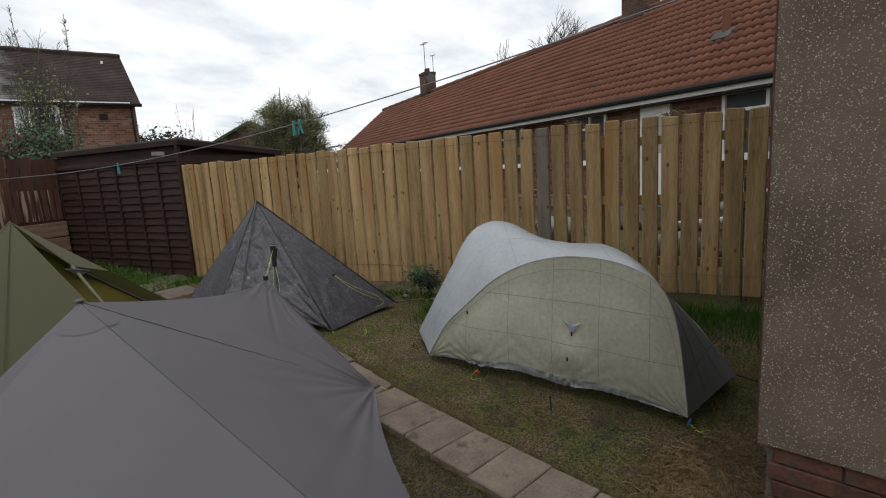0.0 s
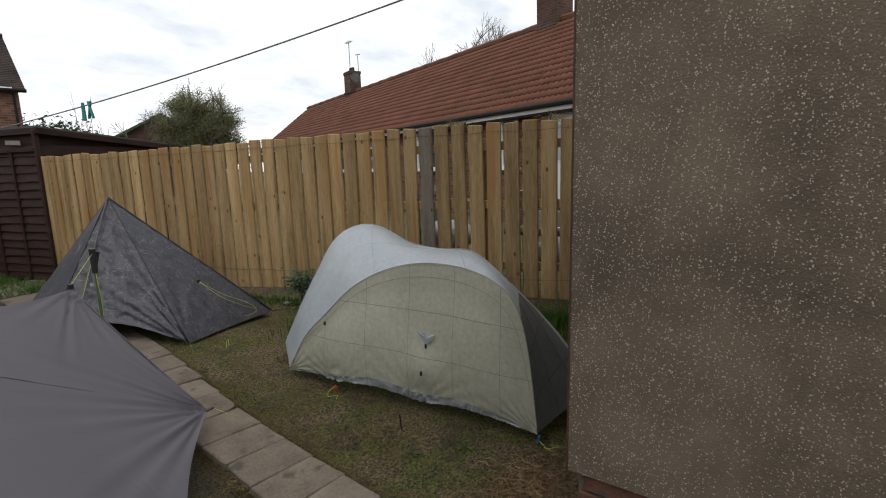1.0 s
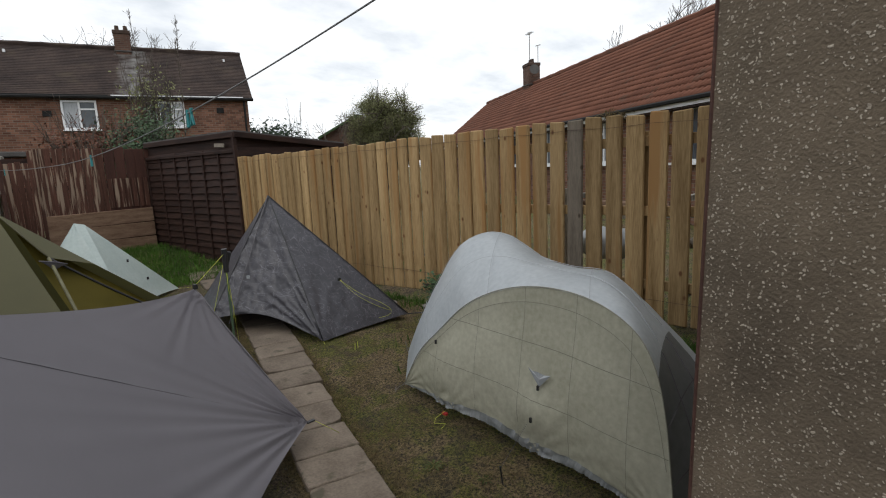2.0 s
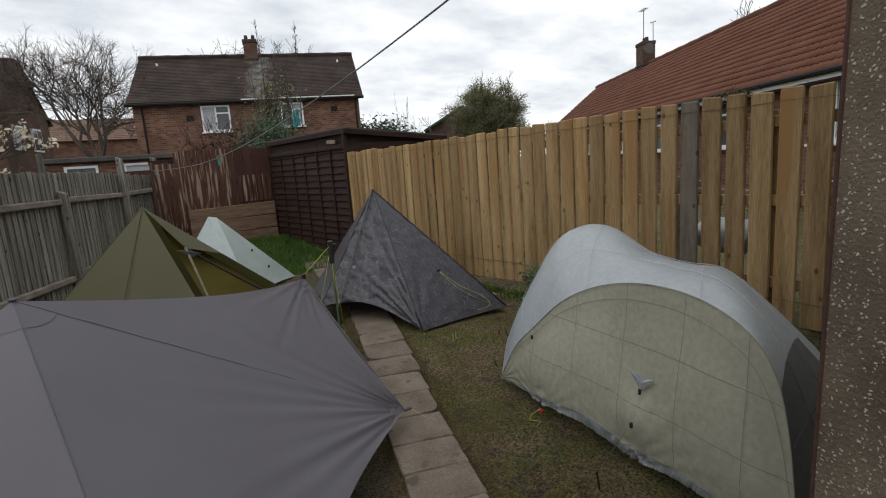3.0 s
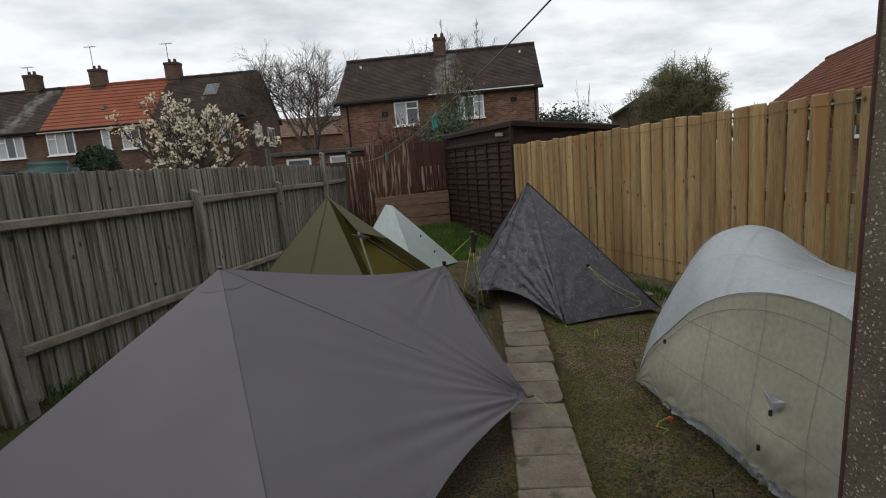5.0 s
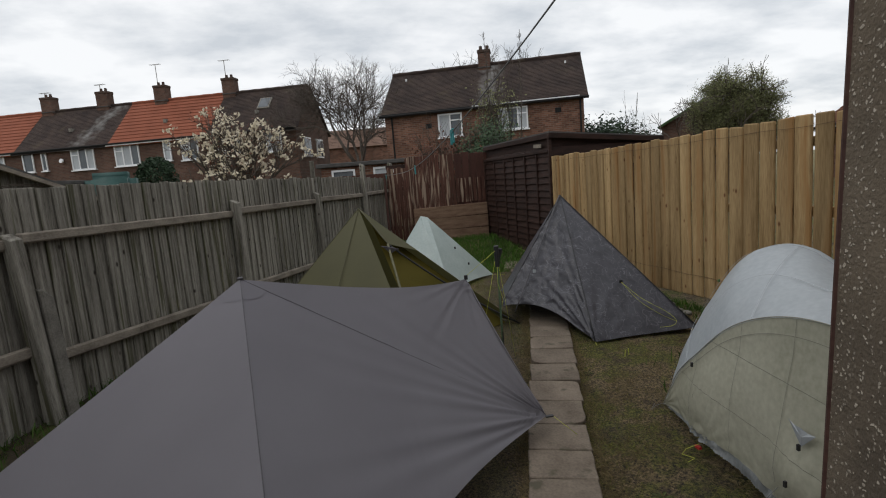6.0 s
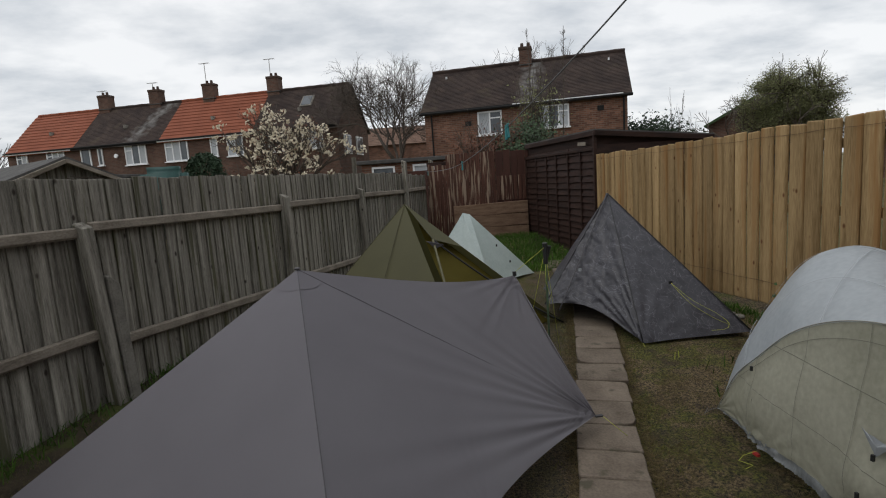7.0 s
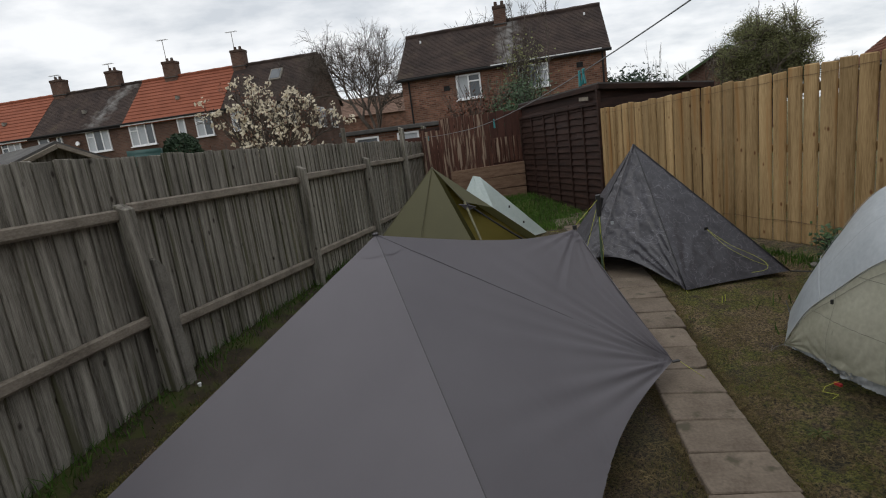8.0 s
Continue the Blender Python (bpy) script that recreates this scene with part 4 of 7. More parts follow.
def build_grey_tent():
    t = thing("tent", "grey nylon trekking-pole tent with a pulled-out beak", "tent", (1.0, 1.9, 0))
    p1, p2, B = (0.975, 2.045, 1.215), (2.36, 2.60, 0.955), (2.676, 2.015, 0.14)
    D, C, E, F = (-0.72, 1.50, 0.09), (1.25, 0.42, 0.03), (0.15, 3.05, 0.15), (1.95, 3.25, 0.08)
    part("front_panel", panel(p1, B, C, 0.03, 0.14, 120, [(B, 0.020, 44, 0.48), (B, 0.020, 19, 0.26), (Vector(B).lerp(Vector(C), 0.55) + (Vector(p1) - Vector(B).lerp(Vector(C), 0.55)).normalized() * 0.10, 0.012, 34, 0.11)]), M_GREYFLY, t, soft=True)
    part("side_panel", panel(p1, C, D, 0.025, 0.06, 26), M_GREYFLY, t, soft=True)
    part("beak_panel", panel(B, p1, p2, 0.03, 0.075, 70, [(B, 0.016, 46, 0.36), (p2, 0.026, 30, 0.17)]), M_GREYFLY, t, soft=True)
    part("rear_panel", panel(p1, D, E, 0.03, 0.08, 16), M_GREYFLY, t, soft=True)
    part("rear_panel", panel(p1, E, F, 0.03, 0.08, 16), M_GREYFLY, t, soft=True)
    part("beak_panel", panel(F, p1, p2, 0.04, 0.20, 16), M_GREYFLY, t, soft=True)
    v1, v2, vb, vc = Vector(p1), Vector(p2), Vector(B), Vector(C)
    nor = (vb - v1).cross(vc - v1).normalized()
    if nor.z < 0:
        nor = -nor
    seam("seam", [v1.lerp(vb, k / 20) + Vector((0, 0, 0.0025 + 0.0015 * math.sin(k * 2.3))) for k in range(21)], 0.0016, M_GREYSEAM, t, "rolled ridge seam")
    seam("seam", [v1.lerp(vc, k / 14) + nor * 0.001 for k in range(15)], 0.0024, M_GREYSEAM, t, "flat sewn seam")
    seam("edge_binding", [v2.lerp(vb, k / 12) + Vector((-0.012, -0.014, 0)) * 4 * (k / 12) * (1 - k / 12) for k in range(13)], 0.004, M_GREYSEAM, t)
    # reinforced apex with a vent flap
    cap = bmesh.new()
    ring = []
    for k in range(17):
        q = k / 16
        c = Vector(D).lerp(vc, min(1, q * 2)) if q < 0.5 else vc.lerp(vb, (q - 0.5) * 2)
        ring.append(cap.verts.new(v1 + (c - v1).normalized() * 0.15 + nor * 0.0015))
    tip = cap.verts.new(v1 + Vector((0, 0, 0.002)))
    for x, y in zip(ring, ring[1:]):
        cap.faces.new((tip, x, y))
    part("apex_patch", cap, M_GREYFLY, t, "doubled cloth round the apex")
    part("apex_cap", one_box((0.03, 0.022, 0.014), Matrix.Translation(v1 + Vector((0, 0, 0.006))), 0.005), M_GREYSEAM, t, "small dark apex cap")
    part("corner_tab", one_box((0.05, 0.022, 0.008), Matrix.Translation(vb + Vector((0.02, -0.005, 0)))), M_BLACK, t, "black webbing tab")
    part("beak_tab", one_box((0.022, 0.022, 0.03), Matrix.Translation(v2 + Vector((0.006, 0.004, 0.01)))), M_BLACK, t, "black webbing tab")
    cord("guyline", [v2 + Vector((0.01, 0.005, 0.02)), Vector((2.676, 2.84, 1.10))], t)
    cord("guyline", [vb + Vector((0.04, -0.005, 0)), (2.86, 1.94, 0.01)], t, label="thin cord at the corner")


build_grey_tent()


def build_trekking_pole():
    p = thing("trekking_pole", "upright trekking pole with a black grip holding a guyline", "trekking pole", (2.69, 2.86, 0.03))
    part("shaft", tube_bm([(2.695, 2.87, 0.02), (2.68, 2.845, 0.98)], 0.008, 8, 0.009), M_METAL, p, "green aluminium shaft")
    part("lower_section", tube_bm([(2.695, 2.87, 0.02), (2.689, 2.86, 0.45)], 0.0095, 8), M_BLACK, p, "black lower section")
    part("grip", tube_bm([(2.68, 2.845, 0.97), (2.679, 2.844, 1.02), (2.678, 2.843, 1.10), (2.677, 2.842, 1.13)], 0.017, 10, 0.02), M_BLACK, p, "black foam grip")
    part("strap", one_box((0.03, 0.022, 0.10), Matrix.Translation((2.70, 2.85, 1.06)) @ Matrix.Rotation(0.3, 4, "Y"), 0.006), M_BLACK, p, "black wrist strap")
    cord("guyline", [(2.676, 2.84, 1.08), (2.60, 3.30, 0.08)], p)
    cord("guyline", [(2.676, 2.84, 1.08), (2.92, 3.25, 0.08)], p)
    cord("guyline", [(2.68, 2.845, 1.0), (2.66, 2.80, 0.85), (2.72, 2.88, 0.70), (2.69, 2.86, 0.60)], p)


build_trekking_pole()


def build_dark_tent():
    t = thing("tent", "dark grey crinkled laminate pyramid tent", "tent", (3.9, 4.3, 0.1))
    A = (3.908, 4.349, 1.385)
    f, r, l, b1, b2 = (3.69, 3.265, 0.095), (4.66, 3.15, 0.13), (3.13, 4.25, 0.27), (4.85, 4.9, 0.15), (3.45, 5.25, 0.2)
    part("front_panel", crinkle(panel(A, l, f, 0.03, 0.15, 64, [(f, 0.022, 52, 0.45), (f, 0.03, 20, 0.3), (l, 0.015, 30, 0.3)]), 0.020, 10), M_DARKFLY, t, soft=True)
    part("side_panel", crinkle(panel(A, f, r, 0.03, 0.015, 40, [(f, 0.018, 20, 0.3), (r, 0.012, 16, 0.3)]), 0.016, 9, 5), M_DARKFLY, t, soft=True)
    part("rear_panel", crinkle(panel(A, r, b1, 0.03, 0.06, 14), 0.012, 7), M_DARKFLY, t, soft=True)
    part("rear_panel", crinkle(panel(A, b1, b2, 0.03, 0.06, 14), 0.012, 7), M_DARKFLY, t, soft=True)
    part("rear_panel", crinkle(panel(A, b2, l, 0.03, 0.06, 14), 0.012, 7), M_DARKFLY, t, soft=True)
    va = Vector(A)
    for c in (f, r, l):
        seam("seam", [va.lerp(Vector(c), k / 10) + Vector((0, 0, 0.004)) for k in range(11)], 0.0045, M_BLACK, t)
    seam("zip", [va.lerp((Vector(l) * 0.82 + Vector(f) * 0.18), k / 10) + Vector((-0.012, -0.012, 0.006)) for k in range(11)], 0.006, M_GREYSEAM, t, "grey zip")
    q = va.lerp(Vector(l) * 0.75 + Vector(f) * 0.25, 0.66)
    part("patch", one_box((0.03, 0.010, 0.03), Matrix.Translation(q + Vector((-0.02, -0.03, 0.02))) @ Matrix.Rotation(-0.7, 4, "Z")), M_TAPE, t, "small pale square patch")
    q = va.lerp(Vector(f) * 0.42 + Vector(r) * 0.58, 0.66) + Vector((0.0, -0.03, 0.0))
    part("guy_tab", one_box((0.03, 0.015, 0.03), Matrix.Translation(q)), M_BLACK, t)
    cord("guyline", curve_through([q, q + Vector((0.11, -0.16, -0.14)), q + Vector((0.28, -0.28, -0.26)), q + Vector((0.33, -0.37, -0.33)), q + Vector((0.26, -0.42, -0.36)), q + Vector((0.14, -0.40, -0.365))], 16), t)
    cord("guyline", curve_through([q, q + Vector((0.08, -0.17, -0.16)), q + Vector((0.22, -0.30, -0.28)), q + Vector((0.33, -0.37, -0.34))], 10), t)
    fv = Vector(f)
    cord("corner_cord", [fv, fv + Vector((0.0, -0.05, -0.05)), fv + Vector((-0.06, -0.14, -0.07)), fv + Vector((-0.16, -0.16, -0.07)), fv + Vector((-0.05, -0.22, -0.07)), fv + Vector((0.03, -0.10, -0.06))], t)
    rv = Vector(r)
    part("guyline", tube_bm([rv, (4.80, 3.02, 0.13)], 0.006, 5), M_BLACK, t, "black corner strap")
    cord("corner_cord", [(4.80, 3.02, 0.13), (4.86, 2.93, 0.14), (4.80, 2.85, 0.14), (4.90, 2.80, 0.14)], t)


build_dark_tent()


def build_olive_tent():
    t = thing("tent", "olive green nylon pyramid tent with its door open", "tent", (1.8, 4.4, 0.1))
    A, V = (1.745, 4.47, 1.43), (1.99, 4.25, 1.06)
    L, S, R, b1, b2 = (0.56, 4.35, 0.22), (2.10, 3.28, 0.08), (3.28, 4.12, 0.10), (2.7, 5.5, 0.12), (0.95, 5.75, 0.24)
    va, vv, vs, vr, vl = Vector(A), Vector(V), Vector(S), Vector(R), Vector(L)
    part("front_panel", panel(A, L, S, 0.03, 0.05, 26, [(S, 0.008, 16, 0.3)]), M_OLIVE, t, soft=True)
    # the door is rolled back: the panel reaches from the apex to the vent only
    part("door_header", panel(V, A, tuple(va.lerp(vr, 0.36)), 0.0, 0.0, 8), M_OLIVE, t, soft=True)
    part("rear_panel", panel(A, R, b1, 0.03, 0.05, 16), M_OLIVE, t, soft=True)
    part("rear_panel", panel(A, b1, b2, 0.03, 0.05, 16), M_OLIVE, t, soft=True)
    part("rear_panel", panel(A, b2, L, 0.03, 0.05, 16), M_OLIVE, t, soft=True)
    part("inner_wall", panel(tuple(va + Vector((0.12, 0.05, -0.18))), tuple(vs + Vector((0.1, 0.35, 0))), tuple(vr + Vector((-0.12, 0.10, 0))), 0.02, 0.0, 14), M_INNER, t, "yellow-olive inner tent wall", soft=True)
    seam("seam", [va.lerp(vl * 0.55 + vs * 0.45, k / 10) + Vector((0, -0.006, 0.002)) for k in range(11)], 0.0035, M_OLIVEDARK, t)
    seam("seam", [va.lerp(vl, k / 10) for k in range(11)], 0.004, M_OLIVEDARK, t)
    seam("door_edge", [vv.lerp(vr, k / 14) - Vector((0, 0, 0.05)) * 4 * (k / 14) * (1 - k / 14) for k in range(15)], 0.010, M_BLACK, t, "black door edge")
    seam("door_strap", [vv.lerp(vs, k / 10) for k in range(11)], 0.013, M_DOORROLL, t, "drab olive rolled door edge")
    seam("seam", [va.lerp(vv, k / 6) for k in range(7)], 0.006, M_OLIVEDARK, t)
    hood = bmesh.new()
    left, right, foot = vv + Vector((-0.07, -0.05, -0.01)), vv + (vr - vv).normalized() * 0.13 + Vector((0, -0.01, 0.015)), vv + Vector((0.015, -0.05, -0.09))
    rows = []
    for i in range(7):
        u = i / 6
        rows.append([hood.verts.new(left.lerp(right, k / 6).lerp(foot, u) + Vector((-0.3, -0.9, 0.3)) * 0.028 * math.sin(math.pi * k / 6) * math.cos(u * 1.5) + Vector((0, -0.004, 0.004)) * math.sin(k * 2.1 + u * 5)) for k in range(7)])
    for x, y in zip(rows, rows[1:]):
        for k in range(6):
            hood.faces.new((x[k], x[k + 1], y[k + 1], y[k]))
    seam("hood_edge", [left.lerp(right, k / 6) + Vector((-0.3, -0.9, 0.3)) * 0.030 * math.sin(math.pi * k / 6) for k in range(7)], 0.005, M_GREYFLY, t, "pale grey hood edge")
    part("vent_hood", hood, M_GREYSEAM, t, "dark grey vent hood", soft=True)


build_olive_tent()


def build_small_tent():
    t = thing("tent", "small pale green-white laminate tent", "tent", (2.8, 6.6, 0.1))
    A, A2 = (2.76, 6.82, 1.125), (2.86, 6.80, 1.10)
    R, F, L, b = (3.84, 6.80, 0.10), (2.95, 5.85, 0.10), (1.95, 6.2, 0.15), (2.75, 7.7, 0.12)
    part("front_panel", crinkle(panel(A2, F, R, 0.04, 0.06, 26, [(R, 0.01, 14, 0.25)]), 0.006, 6), M_MINTFLY, t, soft=True)
    part("side_panel", crinkle(panel(A, L, F, 0.04, 0.06, 26, [(A, 0.006, 22, 0.5)]), 0.006, 6), M_MINTFLY, t, soft=True)
    part("top_panel", panel(F, A, A2, 0.0, 0.0, 10), M_MINTFLY, t, soft=True)
    part("rear_panel", panel(A2, R, b, 0.04, 0.06, 14), M_MINTFLY, t, soft=True)
    part("rear_panel", panel(A, b, L, 0.04, 0.06, 14), M_MINTFLY, t, soft=True)
    v = [Vector(k) for k in (A2, F, R)]
    for a, b2, k in ((v[0], v[2], 0.5), (v[0], v[2], 0.75)):
        q = a.lerp(b2 * 0.7 + v[1] * 0.3, k)
        part("guy_tab", one_box((0.022, 0.01, 0.035), Matrix.Translation(q + Vector((0, -0.02, 0.01)))), M_BLACK, t)
    cord("guyline", [v[2], (4.0, 6.7, 0.1)], t)


build_small_tent()


def sheet(one, two, n, bulge=0.0, up=(0, 0, 1)):
    """Cloth between two curves of equal count."""
    bm = bmesh.new()
    rows = []
    for j in range(n + 1):
        v = j / n
        rows.append([bm.verts.new(a.lerp(b, v) + Vector(up) * bulge * 4 * v * (1 - v) * math.sin(math.pi * i / (len(one) - 1)) ** 0.5) for i, (a, b) in enumerate(zip(one, two))])
    for a, b in zip(rows, rows[1:]):
        for i in range(len(a) - 1):
            bm.faces.new((a[i], a[i + 1], b[i + 1], b[i]))
    return bm, [[v.co.copy() for v in r] for r in rows]


def ribbon(pts, side, w):
    bm = bmesh.new()
    vs = []
    for i, p in enumerate(pts):
        d = (pts[min(i + 1, len(pts) - 1)] - pts[max(i - 1, 0)]).normalized()
        c = d.cross(side).normalized() * w / 2
        vs.append((bm.verts.new(p + side * 0.004 - c), bm.verts.new(p + side * 0.004 + c)))
    for a, b in zip(vs, vs[1:]):
        bm.faces.new((a[0], a[1], b[1], b[0]))
    return bm


def build_white_tent():
    t = thing("tent", "pale translucent laminate hooped tent with an olive-tinted door panel", "tent", (3.7, 1.1, 0.05))
    N = 96
    arch = curve_through([(3.555, 2.077, 0.05), (3.52, 1.88, 0.34), (3.49, 1.66, 0.545), (3.465, 1.41, 0.76), (3.435, 1.15, 0.895), (3.40, 0.87, 0.965), (3.35, 0.58, 0.965), (3.25, 0.33, 0.91), (3.195, 0.19, 0.79), (3.17, 0.115, 0.55), (3.16, 0.06, 0.06)], N)
    ridge = curve_through([(3.902, 2.387, 0.119), (3.815, 2.178, 0.404), (3.83, 1.973, 0.751), (3.945, 1.83, 1.037), (4.10, 1.687, 1.128), (4.17, 1.512, 1.095), (4.138, 1.247, 0.972), (4.064, 0.98, 0.940), (3.962, 0.687, 0.950), (3.835, 0.417, 0.80), (3.765, 0.096, 0.51), (3.745, -0.20, 0.14)], N)
    back = curve_through([(4.35, 2.35, 0.12), (4.5, 1.9, 0.16), (4.62, 1.4, 0.18), (4.60, 0.8, 0.18), (4.4, 0.3, 0.16), (4.1, -0.02, 0.14)], N)
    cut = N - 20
    whole, rows = sheet(arch, ridge, 14, 0.05, (-0.25, 0.1, 1))
    whole.free()
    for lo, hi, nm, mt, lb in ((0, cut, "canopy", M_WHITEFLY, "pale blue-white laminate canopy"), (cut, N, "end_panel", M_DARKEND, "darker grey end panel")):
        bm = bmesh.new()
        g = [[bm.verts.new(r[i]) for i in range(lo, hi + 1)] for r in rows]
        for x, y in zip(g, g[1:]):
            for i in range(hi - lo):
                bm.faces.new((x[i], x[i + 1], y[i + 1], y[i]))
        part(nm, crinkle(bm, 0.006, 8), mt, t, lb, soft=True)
    bm, rows_b = sheet(ridge, back, 10, 0.12, (0.4, 0, 1))
    part("canopy", crinkle(bm, 0.006, 8, 4), M_WHITEFLY, t, "pale blue-white laminate canopy", soft=True)
    # door panel: from the hem up to the hoop, bulging out a little, with the hem in gathers
    hem = curve_through([(3.555, 2.077, 0.05), (3.47, 1.78, 0.09), (3.405, 1.53, 0.09), (3.37, 1.22, 0.105), (3.315, 0.90, 0.08), (3.27, 0.60, 0.095), (3.21, 0.30, 0.085), (3.16, 0.06, 0.06)], N)
    door = bmesh.new()
    out = Vector((-0.98, 0.19, 0))
    dr = []
    n = 26
    for j in range(n + 1):
        v = (j / n) ** 1.25
        row = []
        for i in range(N + 1):
            u = i / N
            p = hem[i].lerp(arch[i], v)
            full = min(1.0, (arch[i] - hem[i]).length / 0.5)
            p = p + out * (0.03 * math.sin(math.pi * min(1, v * 1.25)) * full + 0.045 * math.exp(-((p.y - 0.80) ** 2 + (p.z - 0.31) ** 2) / 0.018))
            g = math.exp(-v * 7) * full
            p = p + out * 0.004 * g * math.sin(u * 150 + 3 * math.sin(u * 17))
            for py, pz, amp in ((0.87, 0.07, 0.020), (1.55, 0.07, 0.018), (0.10, 0.07, 0.010), (2.04, 0.07, 0.008)):
                dy, dz = p.y - py, p.z - pz
                r = math.hypot(dy, dz)
                th = math.atan2(dz, dy)
                p = p + out * amp * math.sin(26 * th + 1.5 * math.sin(4 * th)) * math.exp(-r / 0.17) * min(1, r / 0.03)
            row.append(p)
        dr.append(row)
    vs = [[door.verts.new(p) for p in r] for r in dr]
    for a, b in zip(vs, vs[1:]):
        for i in range(N):
            door.faces.new((a[i], a[i + 1], b[i + 1], b[i]))
    bmesh.ops.remove_doubles(door, verts=door.verts, dist=0.0005)
    part("door_panel", door, M_BEIGEFLY, t, "pale olive translucent door panel", soft=True)
    band = bmesh.new()
    bv = []
    for j in range(0, 4):
        row = []
        for i in range(N * 4 + 1):
            k = min(N - 1, i // 4)
            p = dr[j][k].lerp(dr[j][k + 1], i / 4 - k)
            row.append(band.verts.new(p + out * (0.003 + 0.0035 * (1 - j / 3) * (1 + math.sin(i * 1.9 + 2.2 * math.sin(i * 0.37))))))
        bv.append(row)
    for x, y in zip(bv, bv[1:]):
        for i in range(N * 4):
            band.faces.new((x[i], x[i + 1], y[i + 1], y[i]))
    part("hem_band", band, M_HEM, t, "pale gathered hem", soft=True)
    seam("hoop_sleeve", [p + Vector((-0.004, 0, 0.005)) for p in arch], 0.003, M_TAPEBEIGE, t, "grey hoop pole sleeve")
    # seam tapes on the canopy and the door
    for j in (6, 13):
        part("seam_tape", ribbon([p + Vector((-0.01, 0, 0.006)) for p in rows[j][:cut]], Vector((-0.5, 0.1, 0.85)).normalized(), 0.0035), M_TAPELINE, t)
    for i in range(16, cut, 22):
        part("seam_tape", ribbon([rows[j][i] + Vector((-0.01, 0, 0.006)) for j in range(15)], Vector((-0.5, 0.1, 0.85)).normalized(), 0.003), M_TAPELINE, t)
    part("seam_tape", ribbon(dr[n - 2][10:N - 8], out, 0.003), M_TAPEBEIGE, t, "inner edge of the hoop sleeve")
    for j in (5, 10):
        part("seam_tape", ribbon([p + Vector((-0.01, -0.006, 0.003)) for p in rows[j][cut:N - 1]], Vector((-0.6, -0.7, 0.3)).normalized(), 0.006), M_GREYSEAM, t)
    for i in (cut + 6, cut + 13):
        part("seam_tape", ribbon([rows[j][i] + Vector((-0.006, -0.008, 0.002)) for j in range(15)], Vector((-0.6, -0.7, 0.3)).normalized(), 0.006), M_GREYSEAM, t)
    for z in (0.36, 0.64):
        pts = []
        for i in range(1, N):
            a, b = hem[i].z, arch[i].z
            if b > z + 0.01:
                v = max(0.0, (z + 0.03 * math.sin(i / N * 3.1) - a) / (b - a)) ** 0.8
                j = min(n - 1, max(0, int(v * n)))
                pts.append(dr[j][i].lerp(dr[j + 1][i], min(1, max(0, v * n - j))))
        part("seam_tape", ribbon(pts, out, 0.0034), M_TAPEBEIGE, t)
    for y in (1.66, 1.28, 0.93, 0.60, 0.28):
        pts = []
        for j in range(2, n + 1):
            i = next((q for q in range(N) if (dr[j][q].y - y) * (dr[j][q + 1].y - y) <= 0), None)
            if i is not None:
                pts.append(dr[j][i].lerp(dr[j][i + 1], (y - dr[j][i].y) / (dr[j][i + 1].y - dr[j][i].y - 1e-9)))
        part("seam_tape", ribbon(pts, out, 0.003), M_TAPEBEIGE, t)
    tri = bmesh.new()
    q = [tri.verts.new(Vector((3.268, 0.775, 0.52)).lerp(Vector(k), 0.80)) for k in ((3.278, 0.78, 0.46), (3.288, 0.87, 0.575), (3.283, 0.83, 0.558), (3.270, 0.785, 0.565), (3.276, 0.74, 0.55), (3.268, 0.69, 0.56), (3.266, 0.77, 0.52))]
    for k in range(1, 5):
        tri.faces.new((q[6], q[k], q[k + 1]))
    tri.faces.new((q[0], q[1], q[6]))
    tri.faces.new((q[0], q[6], q[5]))
    part("patch", tri, M_TAPELINE, t, "crumpled silver triangular patch")
    for ob_pos in ((3.262, 0.778, 0.472), (3.222, 0.80, 0.305), (3.425, 1.63, 0.50), (3.43, 1.62, 0.31)):
        part("toggle", one_box((0.011, 0.011, 0.026), Matrix.Translation(ob_pos)), M_BLACK, t, "small black toggle")
    part("corner_strap", one_box((0.012, 0.010, 0.05), Matrix.Translation((3.155, 0.055, 0.03)) @ Matrix.Rotation(0.3, 4, "X")), M_BLUE, t, "blue webbing corner strap")
    cord("corner_cord", [(3.155, 0.05, 0.02), (3.12, 0.0, 0.0), (3.16, -0.06, 0.0), (3.10, -0.04, 0.0), (3.13, 0.02, 0.0)], t)
    part("peg", one_box((0.018, 0.04, 0.015), Matrix.Translation((3.415, 1.57, 0.025))), M_RED, t, "red plastic peg")
    cord("corner_cord", [(3.41, 1.56, 0.05), (3.36, 1.60, 0.01), (3.30, 1.56, 0.01), (3.34, 1.50, 0.01), (3.28, 1.48, 0.01)], t)
    cord("corner_cord", [(3.555, 2.08, 0.05), (3.52, 2.12, 0.02), (3.47, 2.10, 0.01), (3.53, 2.15, 0.02)], t, label="pale cord", mat=M_ROPE)
    part("guyline", tube_bm([(3.745, -0.20, 0.13), (3.80, -0.45, 0.05)], 0.006, 5), M_BLACK, t, "black corner strap")
    cord("corner_cord", [(3.80, -0.42, 0.05), (3.74, -0.48, 0.05), (3.84, -0.5, 0.05), (3.80, -0.40, 0.05)], t)
    part("guyline", tube_bm([(3.902, 2.387, 0.115), (4.10, 2.62, 0.10)], 0.004, 5), M_BLACK, t, "black corner strap")
    part("peg", tube_bm([(3.06, 0.87, 0.0), (3.04, 0.87, 0.11)], 0.005, 5), M_BLACK, t, "thin black peg")
